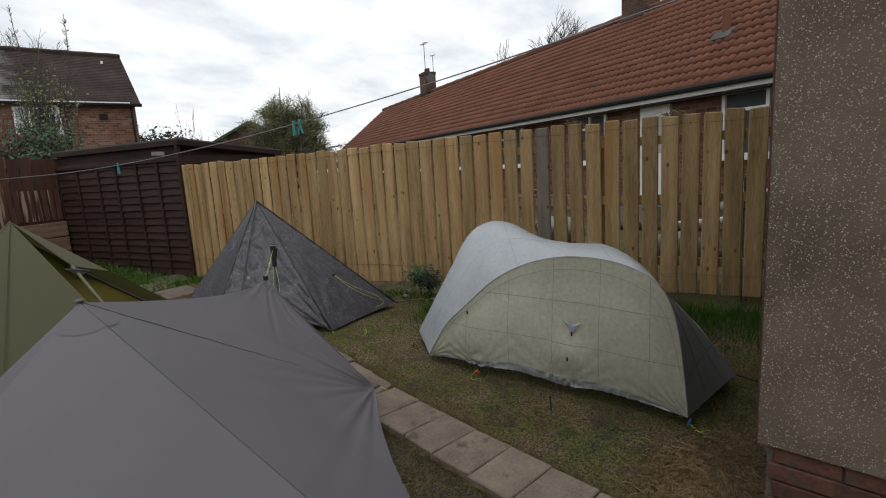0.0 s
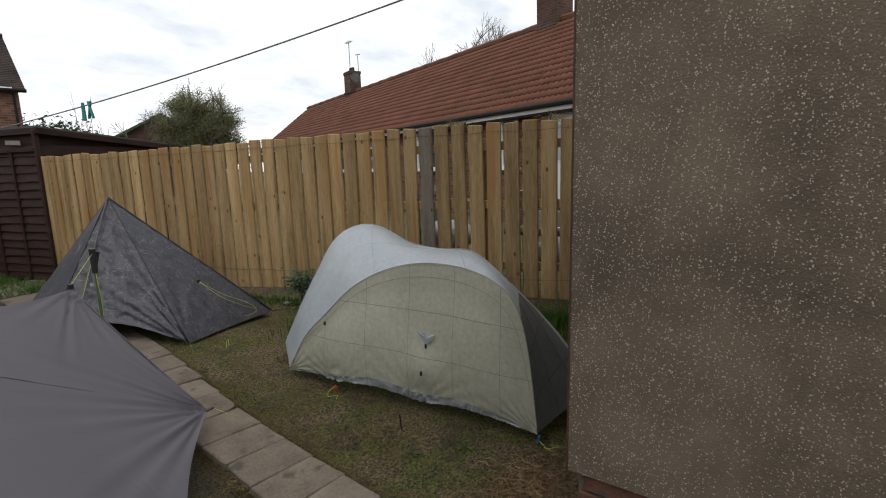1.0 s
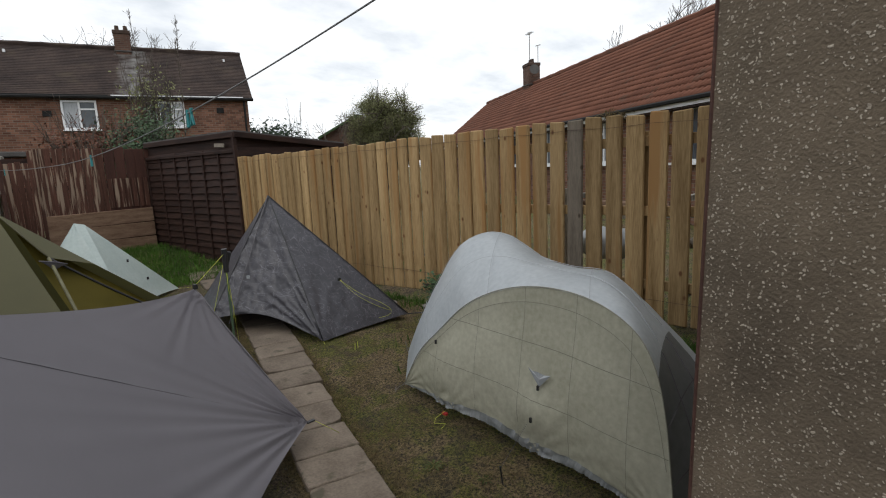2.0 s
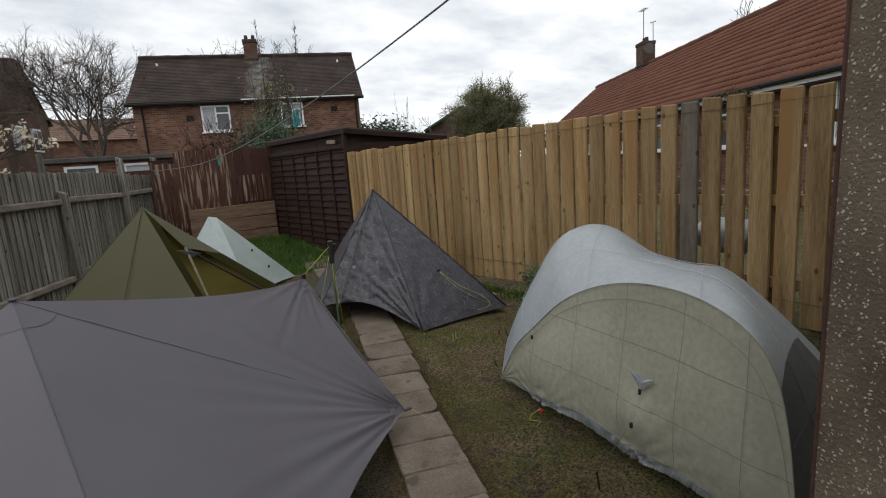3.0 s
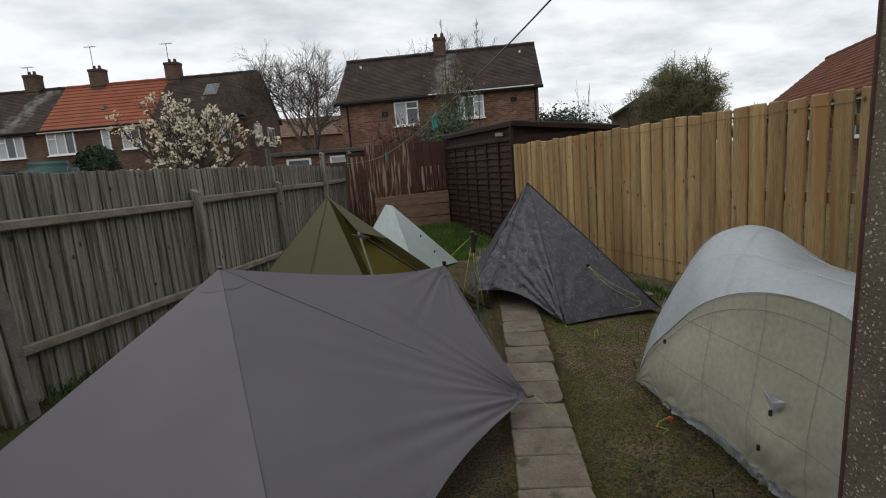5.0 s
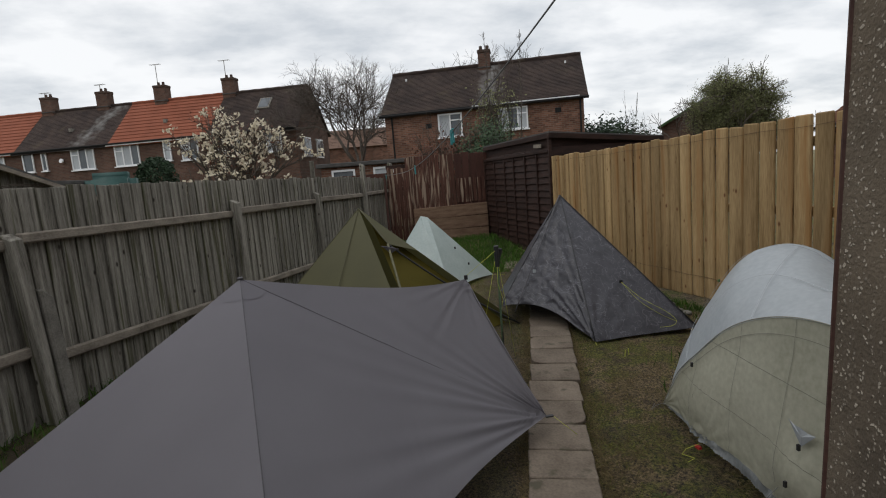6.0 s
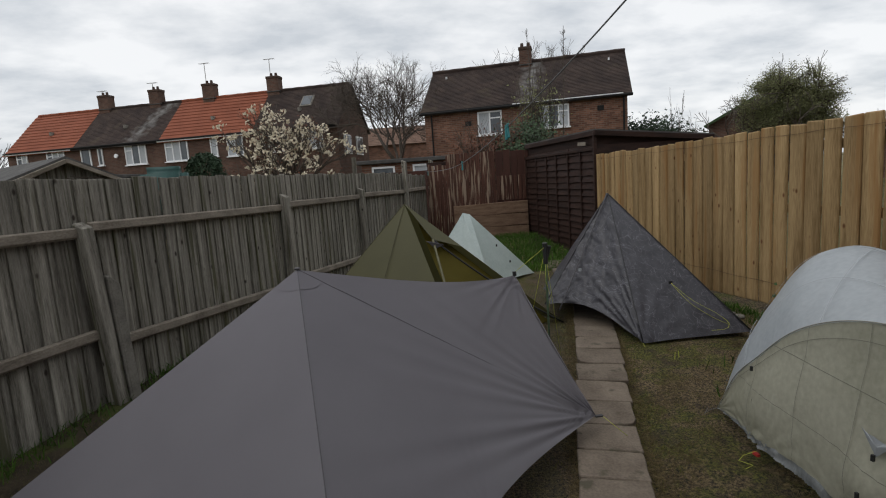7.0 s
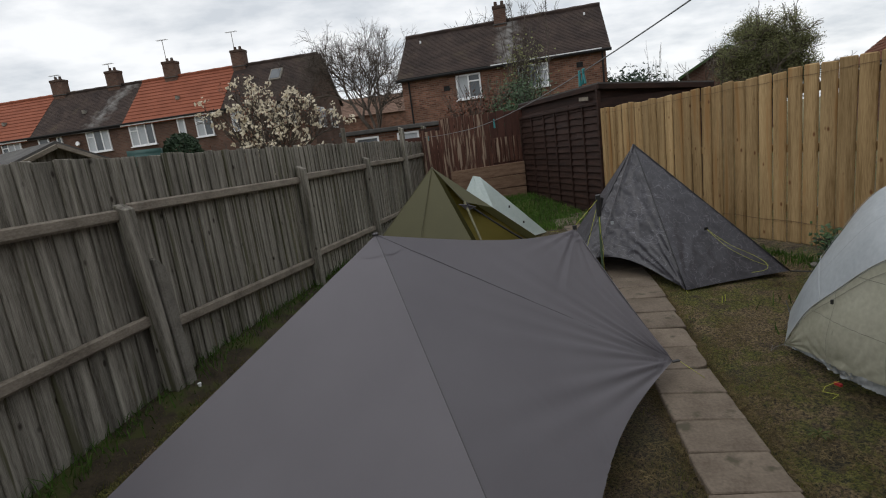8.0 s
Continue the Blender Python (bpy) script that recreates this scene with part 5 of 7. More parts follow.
    cord("guyline", [(3.19, 0.80, 0.30), (3.05, 0.87, 0.10), (3.05, 0.87, 0.02)], t, r=0.0012, mat=M_GREYSEAM, label="thin dark cord")


build_white_tent()

# ---- washing line ----
def build_washing_line():
    t = thing("washing_line", "grey washing line with teal pegs strung from a rusty post", "washing line", (2.49, 9.08, 0.2))

    def at(y):
        k = y - 5.2
        return Vector((2.205 + 0.0405 * (y - 2.02), y, 1.768 + (0.0155 if k < 0 else 0.003) * k * k))

    part("line", tube_bm([at(y) for y in np.linspace(9.08, -0.25, 60)], 0.003, 6), M_ROPE, t, soft=True)
    part("post", tube_bm([(2.49, 9.08, 0.0), (2.49, 9.08, 1.83)], 0.026, 10), M_RUST, t, "dark rusty steel post")
    rng = random.Random(1)
    for y in (2.0, 2.05, 3.95, 8.55):
        p = at(y)
        for k in (-1, 1):
            part("peg", one_box((0.012, 0.010, 0.085), Matrix.Translation(p + Vector((0, 0.004 * k, -0.025))) @ Matrix.Rotation(0.16 * k + rng.uniform(-0.2, 0.2), 4, "X"), 0.003), M_TEAL, t, "teal plastic clothes peg")


build_washing_line()


# ---- houses beyond the garden ----
class Lot:
    """Local axes of a house: s along its front, d into its depth, z up."""

    def __init__(self, x, y, ex, ey):
        k = math.hypot(ex, ey)
        self.o, self.e = Vector((x, y, 0)), Vector((ex / k, ey / k, 0))
        self.n = Vector((-self.e.y, self.e.x, 0))
        if self.n.y < 0:
            self.n = -self.n

    def at(self, s, d, z):
        return self.o + self.e * s + self.n * d + Vector((0, 0, z))

    def turn(self, s, d, z):
        return Matrix.Translation(self.at(s, d, z)) @ Matrix(((self.e.x, self.n.x, 0, 0), (self.e.y, self.n.y, 0, 0), (0, 0, 1, 0), (0, 0, 0, 1)))


def wall_quad(bm, uv, pts, us):
    f = bm.faces.new([bm.verts.new(p) for p in pts])
    for lp, k in zip(f.loops, us):
        lp[uv].uv = k


def walls(lot, length, depth, eave, ridge, s0=0.0):
    bm = bmesh.new()
    uv = bm.loops.layers.uv.new("UVMap")
    a = lot.at
    L, D = length, depth
    wall_quad(bm, uv, [a(s0, 0, -0.3), a(L, 0, -0.3), a(L, 0, eave), a(s0, 0, eave)], [(s0, 0), (L, 0), (L, eave), (s0, eave)])
    wall_quad(bm, uv, [a(s0, D, -0.3), a(L, D, -0.3), a(L, D, eave), a(s0, D, eave)], [(s0, 0), (L, 0), (L, eave), (s0, eave)])
    for s in (s0, L):
        wall_quad(bm, uv, [a(s, 0, -0.3), a(s, D, -0.3), a(s, D, eave), a(s, D / 2, ridge), a(s, 0, eave)], [(0, 0), (D, 0), (D, eave), (D / 2, ridge), (0, eave)])
    return bm


def roof_courses(lot, s0, s1, depth, eave, ridge, gauge=0.24, over=0.25, step=0.055):
    """Two slopes of overlapping courses, each a thin step proud of the next."""
    bm = bmesh.new()
    rise, run = ridge - eave, depth / 2
    slope = math.hypot(rise, run)
    lowest = -over
    rows = int((slope + over) / gauge)
    for side in (0, 1):
        def pt(s, f, lift):
            d, z = run * f / slope, eave + rise * f / slope
            d, z = d - lift * rise / slope, z + lift * run / slope
            return lot.at(s, d if side == 0 else depth - d, z)

        line = []
        for k in range(rows + 1):
            f0, f1 = lowest + gauge * k, min(lowest + gauge * (k + 1), slope)
            if f1 <= f0:
                continue
            line += [(f0, step), (f1, 0.02)]
        line = [(lowest, 0.0)] + line
        cols = [[bm.verts.new(pt(s, f, q)) for f, q in line] for s in (s0, s1)]
        for j in range(len(line) - 1):
            bm.faces.new((cols[0][j], cols[1][j], cols[1][j + 1], cols[0][j + 1]))
    bmesh.ops.remove_doubles(bm, verts=bm.verts, dist=0.004)
    return bm


def window(parent, lot, s, z, w, h, d=-0.02, panes=3, lit=False, mat=None):
    fr = bmesh.new()
    t = 0.065
    m = lot.turn(s, d, z)
    rings = []
    for y in (-0.04, 0.04):
        for q in (0.0, t):
            rings.append([fr.verts.new(m @ Vector((sx * (w / 2 - q), y, sz * (h / 2 - q)))) for sx, sz in ((-1, -1), (1, -1), (1, 1), (-1, 1))])
    for i in range(4):
        j = (i + 1) % 4
        for p, q in ((0, 1), (1, 3), (3, 2), (2, 0)):
            fr.faces.new((rings[p][i], rings[p][j], rings[q][j], rings[q][i]))
    f = part("window", fr, M_WHITE, parent, "white framed window")
    for k in range(1, panes):
        part("mullion", one_box((t * 0.9, 0.07, h - 2 * t), lot.turn(s - w / 2 + w * k / panes, d, z)), M_WHITE, f)
    if panes > 1:
        part("transom", one_box((w / panes - t, 0.06, t * 0.8), lot.turn(s + w / 2 - w / panes / 2, d, z + h * 0.2)), M_WHITE, f)
    part("sill", one_box((w + 0.12, 0.16, 0.05), lot.turn(s, d - 0.04, z - h / 2 - 0.025)), M_WHITE, f)
    for k in range(panes):
        pw = w / panes
        part("pane", one_box((pw - t, 0.012, h - 2 * t), lot.turn(s - w / 2 + pw * (k + 0.5), d + 0.012, z)), mat or (M_CURTAIN if (k + int(s * 3)) % 3 else M_GLASS), f)
    return f


def chimney(parent, lot, s, d, z0, z1, w=0.62, dep=0.5, aerial=0.0, pots=2):
    bm = bmesh.new()
    uv = bm.loops.layers.uv.new("UVMap")
    h = z1 - z0
    c = [(-w / 2, -dep / 2), (w / 2, -dep / 2), (w / 2, dep / 2), (-w / 2, dep / 2)]
    for i in range(4):
        p, q = c[i], c[(i + 1) % 4]
        k = w if i % 2 == 0 else dep
        wall_quad(bm, uv, [lot.at(s + p[0], d + p[1], z0), lot.at(s + q[0], d + q[1], z0), lot.at(s + q[0], d + q[1], z1), lot.at(s + p[0], d + p[1], z1)], [(0, 0), (k, 0), (k, h), (0, h)])
    ch = part("chimney", bm, M_BRICKDARK, parent)
    part("cap", one_box((w + 0.06, dep + 0.06, 0.15), lot.turn(s, d, z1 - 0.02), 0.02), M_CAP, ch, "corbelled brick cap")
    for k in range(pots):
        p = lot.at(s - 0.15 + 0.3 * k / max(1, pots - 1), d, z1 + 0.06)
        part("pot", tube_bm([p, p + Vector((0, 0, 0.2))], 0.09, 8, 0.075), M_CAP, ch, "clay chimney pot")
    part("flashing", one_box((w + 0.06, dep + 0.1, 0.05), lot.turn(s, d, z0 + 0.5)), M_FELT, ch, "grey lead flashing")
    if aerial:
        p = lot.at(s + 0.2, d, z1)
        top = p + Vector((0, 0, aerial))
        bm = tube_bm([p, top], 0.02, 5)
        tube(bm, [top + lot.e * -0.35, top + lot.e * 0.35], 0.012, 4)
        for k in range(-3, 4):
            q = top + lot.e * 0.1 * k
            tube(bm, [q - lot.n * 0.14, q + lot.n * 0.14], 0.008, 4)
        part("aerial", bm, M_CONCRETE, ch, "television aerial on a mast")
    return ch


def gutter(parent, lot, s0, s1, d, z, mat=None):
    p, q = lot.at(s0, d, z), lot.at(s1, d, z)
    part("gutter", tube_bm([p, q], 0.048, 6), mat or M_GUTTER, parent)


def build_brick_house():
    lot = Lot(4.094, 22.866, 0.9256, -0.3785)
    L, D, E, R = 8.71, 5.68, 4.645, 6.846
    h = thing("house", "brick semi-detached house with a dark brown tiled roof", "house", (8, 20.5, 0))
    part("wall", walls(lot, L, D, E, R - 0.05), M_BRICK, h)
    part("roof", roof_courses(lot, -0.2, L + 0.2, D, E, R, 0.12, step=0.032), lime_roof("brown_tiles_with_lime", lot.at(4.75, 0, 0).x, lot.at(4.75, 0, 0).y, lot.e.x, lot.e.y, 1.5), h, "dark brown tiled roof")
    p, q = lot.at(-0.2, D / 2, R + 0.05), lot.at(L + 0.2, D / 2, R + 0.05)
    part("ridge_tiles", tube_bm([p.lerp(q, k / 24) + Vector((0, 0, 0.015 * (k % 2))) for k in range(25)], 0.10, 6), M_BROWNROOF, h)
    gutter(h, lot, -0.2, L + 0.2, -0.24, E - 0.08)
    part("fascia", one_box((L * 0.52, 0.03, 0.14), lot.turn(L * 0.72, -0.19, E - 0.06)), M_WHITE, h, "white fascia board")
    part("fascia", one_box((L * 0.46, 0.03, 0.14), lot.turn(L * 0.22, -0.19, E - 0.06)), M_GUTTER, h, "black fascia board")
    window(h, lot, 2.97, 3.95, 1.08, 1.02, panes=2)
    window(h, lot, 5.72, 3.98, 1.3, 0.95)
    window(h, lot, 0.80, 2.28, 0.5, 0.75, panes=1)
    for s in (0.35, L - 0.15):
        a = lot.at(s, -0.12, 0)
        part("downpipe", tube_bm([a, a + Vector((0, 0, E - 0.1))], 0.04, 6), M_GUTTER, h)
    for s, z in ((7.65, 4.14), (2.0, 4.0)):
        part("air_vent", one_box((0.26, 0.04, 0.2), lot.turn(s, -0.02, z)), M_GUTTER, h, "small dark wall vent")
    chimney(h, lot, 4.42, D / 2 - 0.1, R - 0.6, R + 0.66, 0.56, 0.5)
    for s in (0.6, L - 0.55):
        part("roof_vent", one_box((0.07, 0.1, 0.11), lot.turn(s, D / 2 * 0.8, E + (R - E) * 0.8 + 0.1)), M_WHITE, h, "small grey roof vent")


build_brick_house()


def build_terrace():
    """Four houses in a row, each a thing of its own."""
    lot = Lot(-0.16, 28.35, -0.949, 0.316)
    D, E, R = 5.2, 5.0, 7.55
    edges = (0.0, 5.1, 11.1, 17.1, 22.0)
    wins = (((3.9, 4.35, 1.3, 1.1, 3), (1.5, 4.35, 1.3, 1.1, 3)), ((10.0, 4.32, 1.5, 1.2, 3), (7.55, 4.35, 0.45, 1.08, 1), (6.2, 4.32, 1.0, 1.15, 2)), ((16.23, 4.4, 0.7, 1.15, 1), (15.2, 4.36, 0.34, 1.05, 1), (12.75, 4.32, 1.45, 1.2, 3)), ((20.9, 4.4, 0.8, 1.1, 2), (18.4, 4.4, 1.3, 1.1, 3)))
    chims = (4.75, 9.1, 12.9, 16.65)
    for i, (a, b) in enumerate(zip(edges, edges[1:])):
        orange = i % 2 == 1
        h = thing("house", "brick terraced house with a bright orange tiled roof" if orange else "brick terraced house with a dark brown tiled roof", "house", lot.at((a + b) / 2, 0, 0).to_tuple(), "terrace of houses")
        part("wall", walls(lot, b, D, E, R - 0.05, a), M_BRICKDARK, h)
        part("roof", roof_courses(lot, a - (0.15 if i == 0 else 0), b + (0.15 if i == 3 else 0), D, E, R, 0.30 if orange else 0.13, step=0.05 if orange else 0.032), M_ORANGEROOF if orange else (lime_roof("brown_tiles_limed", lot.at(13.2, 0, 0).x, lot.at(13.2, 0, 0).y, lot.e.x * 0.9 + lot.n.x * 0.45, lot.e.y * 0.9 + lot.n.y * 0.45, 1.5) if i == 2 else M_BROWNROOF), h, "orange concrete-tiled roof" if orange else "dark brown tiled roof")
        p, q = lot.at(a, D / 2, R + 0.04), lot.at(b, D / 2, R + 0.04)
        part("ridge_tiles", tube_bm([p.lerp(q, k / 14) + Vector((0, 0, 0.015 * (k % 2))) for k in range(15)], 0.10, 6), M_ORANGEROOF if orange else M_BROWNROOF, h)
        part("fascia", one_box((b - a, 0.03, 0.15), lot.turn((a + b) / 2, -0.2, E - 0.05)), M_WHITE if orange else M_GUTTER, h)
        gutter(h, lot, a, b, -0.26, E - 0.02)
        for s, z, w, ht, n in wins[i]:
            window(h, lot, s, z, w, ht, panes=n)
        chimney(h, lot, chims[i], D / 2, R - 0.5, R + 0.85, 0.75, 0.55, (1.1, 1.3, 0.5, 0.35)[i])
        part("roof_vent", one_box((0.16, 0.24, 0.2), lot.turn((a + b) / 2, D / 2 * 0.4, E + (R - E) * 0.4 + 0.12)), M_CONCRETE, h, "small grey roof vent")
        if i == 0:
            m = lot.turn(2.3, D / 2 * 0.62, E + (R - E) * 0.62 + 0.09) @ Matrix.Rotation(math.atan2(R - E, D / 2), 4, "X")
            sky = bmesh.new()
            box(sky, (0.72, 0.95, 0.08), m, 0.01)
            k = part("skylight", sky, M_CONCRETE, h, "grey framed roof window")
            part("pane", one_box((0.56, 0.78, 0.02), m @ Matrix.Translation((0, 0, 0.045))), M_GLASS, k)
            for dd in (1.4, 3.4):
                fr = bmesh.new()
                mm = lot.turn(-0.03, dd, 4.0)
                box(fr, (0.08, 1.05, 1.1), mm)
                k = part("window", fr, M_WHITE, h, "white framed window")
                for y in (-0.25, 0.25):
                    part("pane", one_box((0.02, 0.42, 0.94), mm @ Matrix.Translation((-0.045, y, 0))), M_GLASS, k)
        if i == 2:
            part("alarm_box", tube_bm([lot.at(14.0, -0.12, 4.3), lot.at(14.0, -0.2, 4.32)], 0.12, 8, 0.13), M_WHITE, h, "small pale alarm box")


build_terrace()


def build_bungalow():
    """Long low bungalow over the right-hand fence: pantiled roof, white fascia and window frames."""
    ex, ey = 0.594, 0.8045
    lot = Lot(13.026, 4.008, ex, ey)
    lot.n = Vector((ey, -ex, 0))
    D, E, R, S0, S1 = 6.76, 2.70, 5.38, -12.0, 21.9
    h = thing("bungalow", "long brick bungalow with a red-brown pantiled roof", "house", (10, 3, 0))
    w = Lot(0, 0, ex, ey)
    w.n, w.o = lot.n, lot.at(0, 0.32, 0)
    part("wall", walls(w, S1 - 0.2, D - 0.6, E + 0.1, R - 0.25, S0), M_BRICK, h)
    rise, run = R - E, D / 2
    slope = math.hypot(rise, run)
    tilt = math.atan2(rise, run)
    under = bmesh.new()
    for side in (0, 1):
        under.faces.new([under.verts.new(p) for p in (lot.at(S0, side * D, E - 0.02), lot.at(S1, side * D, E - 0.02), lot.at(S1, D / 2, R - 0.02), lot.at(S0, D / 2, R - 0.02))])
    part("roof_deck", under, M_GUTTER, h)
    # one pantile: a wave across, a step at its lower edge
    tw, gauge = 0.34, 0.275

    def tile_into(bm, m):
        n = 12
        lo, hi, und = [], [], []
        for i in range(n + 1):
            x = tw * (i / n - 0.5)
            z = 0.040 * math.sin(math.pi * ((2 * i / n) % 1.0) ** 0.8) ** 1.2
            lo.append(bm.verts.new(m @ Vector((x, -0.02, z + 0.030))))
            hi.append(bm.verts.new(m @ Vector((x, gauge + 0.02, z))))
            und.append(bm.verts.new(m @ Vector((x, -0.012, z - 0.012))))
        for i in range(n):
            bm.faces.new((lo[i], lo[i + 1], hi[i + 1], hi[i]))
            bm.faces.new((und[i], und[i + 1], lo[i + 1], lo[i]))

    one = bmesh.new()
    tile_into(one, Matrix())
    shared = mesh_of("tile", one, M_PANTILE)
    shared.polygons.foreach_set("use_smooth", [True] * len(shared.polygons))
    rest = bmesh.new()
    rng = random.Random(13)
    rows = int(slope / gauge)
    near = []
    for c in range(int((S1 - S0) / tw)):
        s = S0 + tw * (c + 0.5)
        for k in range(rows):
            f = gauge * k
            m = lot.turn(s, run * f / slope, E + rise * f / slope) @ Matrix.Rotation(tilt, 4, "X") @ Matrix.Translation((rng.uniform(-0.004, 0.004), 0, rng.uniform(-0.003, 0.003)))
            if -6.6 < s < -1.5 and len(near) < 300:
                near.append(m)
            else:
                tile_into(rest, m)
    for m in near:
        place("tile", shared, h, m=m)
    part("roof", rest, M_PANTILE, h, "red-brown pantiles", kind="stuff", soft=True)
    p, q = lot.at(S0, D / 2, R + 0.02), lot.at(S1, D / 2, R + 0.02)
    part("ridge_tiles", tube_bm([p.lerp(q, k / 66) + Vector((0, 0, 0.018 * (k % 2))) for k in range(67)], 0.10, 6), M_PANTILE, h)
    gutter(h, lot, S0, S1, -0.05, E - 0.015)
    part("fascia", one_box((S1 - S0, 0.03, 0.085), lot.turn((S0 + S1) / 2, 0.03, E - 0.095)), M_WHITE, h, "white fascia board")
    part("soffit", one_box((S1 - S0, 0.32, 0.02), lot.turn((S0 + S1) / 2, 0.17, E - 0.17)), M_BROWNWOOD, h)
    for s, ww in ((-5.65, 1.6), (-1.48, 1.1), (1.9, 1.3), (5.6, 1.1), (9.0, 1.5), (14.0, 1.5)):
        window(h, w, s, 2.02, ww, 1.12, panes=2, mat=M_GLASS)
    door = part("door", one_box((0.74, 0.06, 1.95), w.turn(-3.39, -0.03, 1.60)), M_WHITE, h, "white back door")
    part("pane", one_box((0.46, 0.02, 0.7), w.turn(-3.39, -0.07, 1.95)), M_CURTAIN, door, "frosted door pane")
    part("step", one_box((1.0, 0.6, 0.55), w.turn(-3.39, -0.2, 0.33), 0.02), M_CONCRETE, h, "concrete door step")
    part("roof_vent", one_box((0.13, 0.13, 0.42), lot.turn(-4.1, run * 0.40, E + rise * 0.40 + 0.22), 0.02), M_PANTILE, h, "red clay roof vent")
    part("flashing", one_box((0.40, 0.34, 0.02), lot.turn(-4.1, run * 0.37, E + rise * 0.37 + 0.07) @ Matrix.Rotation(tilt, 4, "X")), M_FELT, h, "grey lead flashing")
    far = chimney(h, lot, 14.45, D / 2, R - 0.5, R + 0.98, 0.75, 0.6, 1.55, 3)
    p = lot.at(14.3, D / 2 + 0.3, R + 0.5)
    mast = tube_bm([p, p + Vector((0, 0, 1.35))], 0.018, 5)
    tube(mast, [p + Vector((0, 0, 1.35)) - lot.e * 0.3, p + Vector((0, 0, 1.42)) + lot.e * 0.3], 0.02, 4)
    part("aerial", mast, M_CONCRETE, far, "short aerial on a mast")
    chimney(h, lot, 0.07, D / 2 + 0.1, R - 0.6, R + 1.05, 0.80, 0.6, 0.0)
    c = lot.at(13.75, D / 2 - 0.15, R + 0.62)
    part("satellite_dish", tube_bm([c, c + Vector((-0.07, -0.07, 0.02))], 0.03, 14, 0.24), M_FELT, h, "grey satellite dish")


build_bungalow()


def build_far_house():
    lot = Lot(24.6, 24.1, 0.632, 0.775)
    h = thing("house", "far house with a gabled roof half hidden by a tree", "house", (25, 26, 0))
    part("wall", walls(lot, 8.0, 4.6, 3.7, 4.8), M_BRICKDARK, h)
    part("roof", roof_courses(lot, -0.3, 8.2, 4.6, 3.7, 4.95, 0.3, step=0.035), M_BROWNROOF, h)
    for d0, d1 in ((-0.2, 2.3), (4.8, 2.3)):
        part("bargeboard", tube_bm([lot.at(-0.33, d0, 3.6), lot.at(-0.33, d1, 4.95)], 0.09, 4), M_LEAFDARK, h, "dark green bargeboard")


build_far_house()


def build_outhouse():
    lot = Lot(1.15, 17.4, 0.96, -0.1)
    h = thing("outhouse", "row of low brick outhouses with white window frames", "outhouse", (2.6, 17.3, 0))
    part("wall", walls(lot, 3.3, 2.0, 2.30, 2.31), M_BRICK, h)
    part("roof", one_box((3.6, 2.3, 0.14), lot.turn(1.65, 1.0, 2.38), 0.02), M_FELT, h, "flat felted roof")
    window(h, lot, 0.75, 2.0, 0.8, 0.42, panes=1, mat=M_GLASS)
    window(h, lot, 2.15, 2.02, 0.75, 0.40, panes=1, mat=M_CURTAIN)
    part("screen", one_box((3.2, 0.05, 0.34), lot.turn(1.7, -0.9, 1.80)), M_REDPANEL, h, "dark red board screen")


build_outhouse()


def build_neighbour_shed():
    c = Vector((-2.64, 6.71, 0))
    lot = Lot(c.x - 0.66 * 1.2, c.y - 0.75 * 1.2, 0.66, 0.75)
    h = thing("shed", "old timber shed with a low gabled felt roof", "shed", c.to_tuple())
    L, D = 2.4, 3.4
    bm = bmesh.new()
    for d in (0, D):
        bm.faces.new([bm.verts.new(lot.at(s, d, z)) for s, z in ((0, 0), (L, 0), (L, 1.72), (L / 2, 2.23), (0, 1.72))])
    for s in (0, L):
        bm.faces.new([bm.verts.new(lot.at(s, d, z)) for d, z in ((0, 0), (D, 0), (D, 1.72), (0, 1.72))])
    part("wall", bm, M_OLDWOOD, h)
    for sgn in (0, 1):
        bm = bmesh.new()
        a, b = (lot.at(-0.15, 0, 1.70), lot.at(L / 2, 0, 2.29)) if sgn == 0 else (lot.at(L + 0.15, 0, 1.70), lot.at(L / 2, 0, 2.29))
        off, dep = lot.n * -0.15, lot.n * (D + 0.3)
        t = Vector((0, 0, 0.06))
        v = [bm.verts.new(p) for p in (a + off, b + off, b + off + dep, a + off + dep, a + off - t, b + off - t, b + off + dep - t, a + off + dep - t)]
        for q in ((0, 1, 2, 3), (4, 5, 6, 7), (0, 1, 5, 4), (1, 2, 6, 5), (2, 3, 7, 6), (3, 0, 4, 7)):
            bm.faces.new([v[i] for i in q])
        part("roof", bm, M_FELT, h)
        part("bargeboard", tube_bm([a + off - t, b + off - t], 0.035, 4), M_OLDRAIL, h)
    bm = bmesh.new()
    rng = random.Random(21)
    for k in range(46):
        s = rng.uniform(0.5, L - 0.4)
        p = lot.at(s, -0.1, 1.70 + 0.40 * (1 - abs(s - L / 2) / (L / 2)) * rng.random())
        tube(bm, [p, p + lot.e * rng.uniform(-0.25, 0.25) + Vector((0, 0, rng.uniform(-0.05, 0.09))), p + lot.e * rng.uniform(-0.4, 0.4) + Vector((0, 0, rng.uniform(-0.15, 0.05)))], 0.008, 4)
    part("creeper", bm, M_BARK, h, "dry creeper stems on the gable", kind="stuff")


build_neighbour_shed()


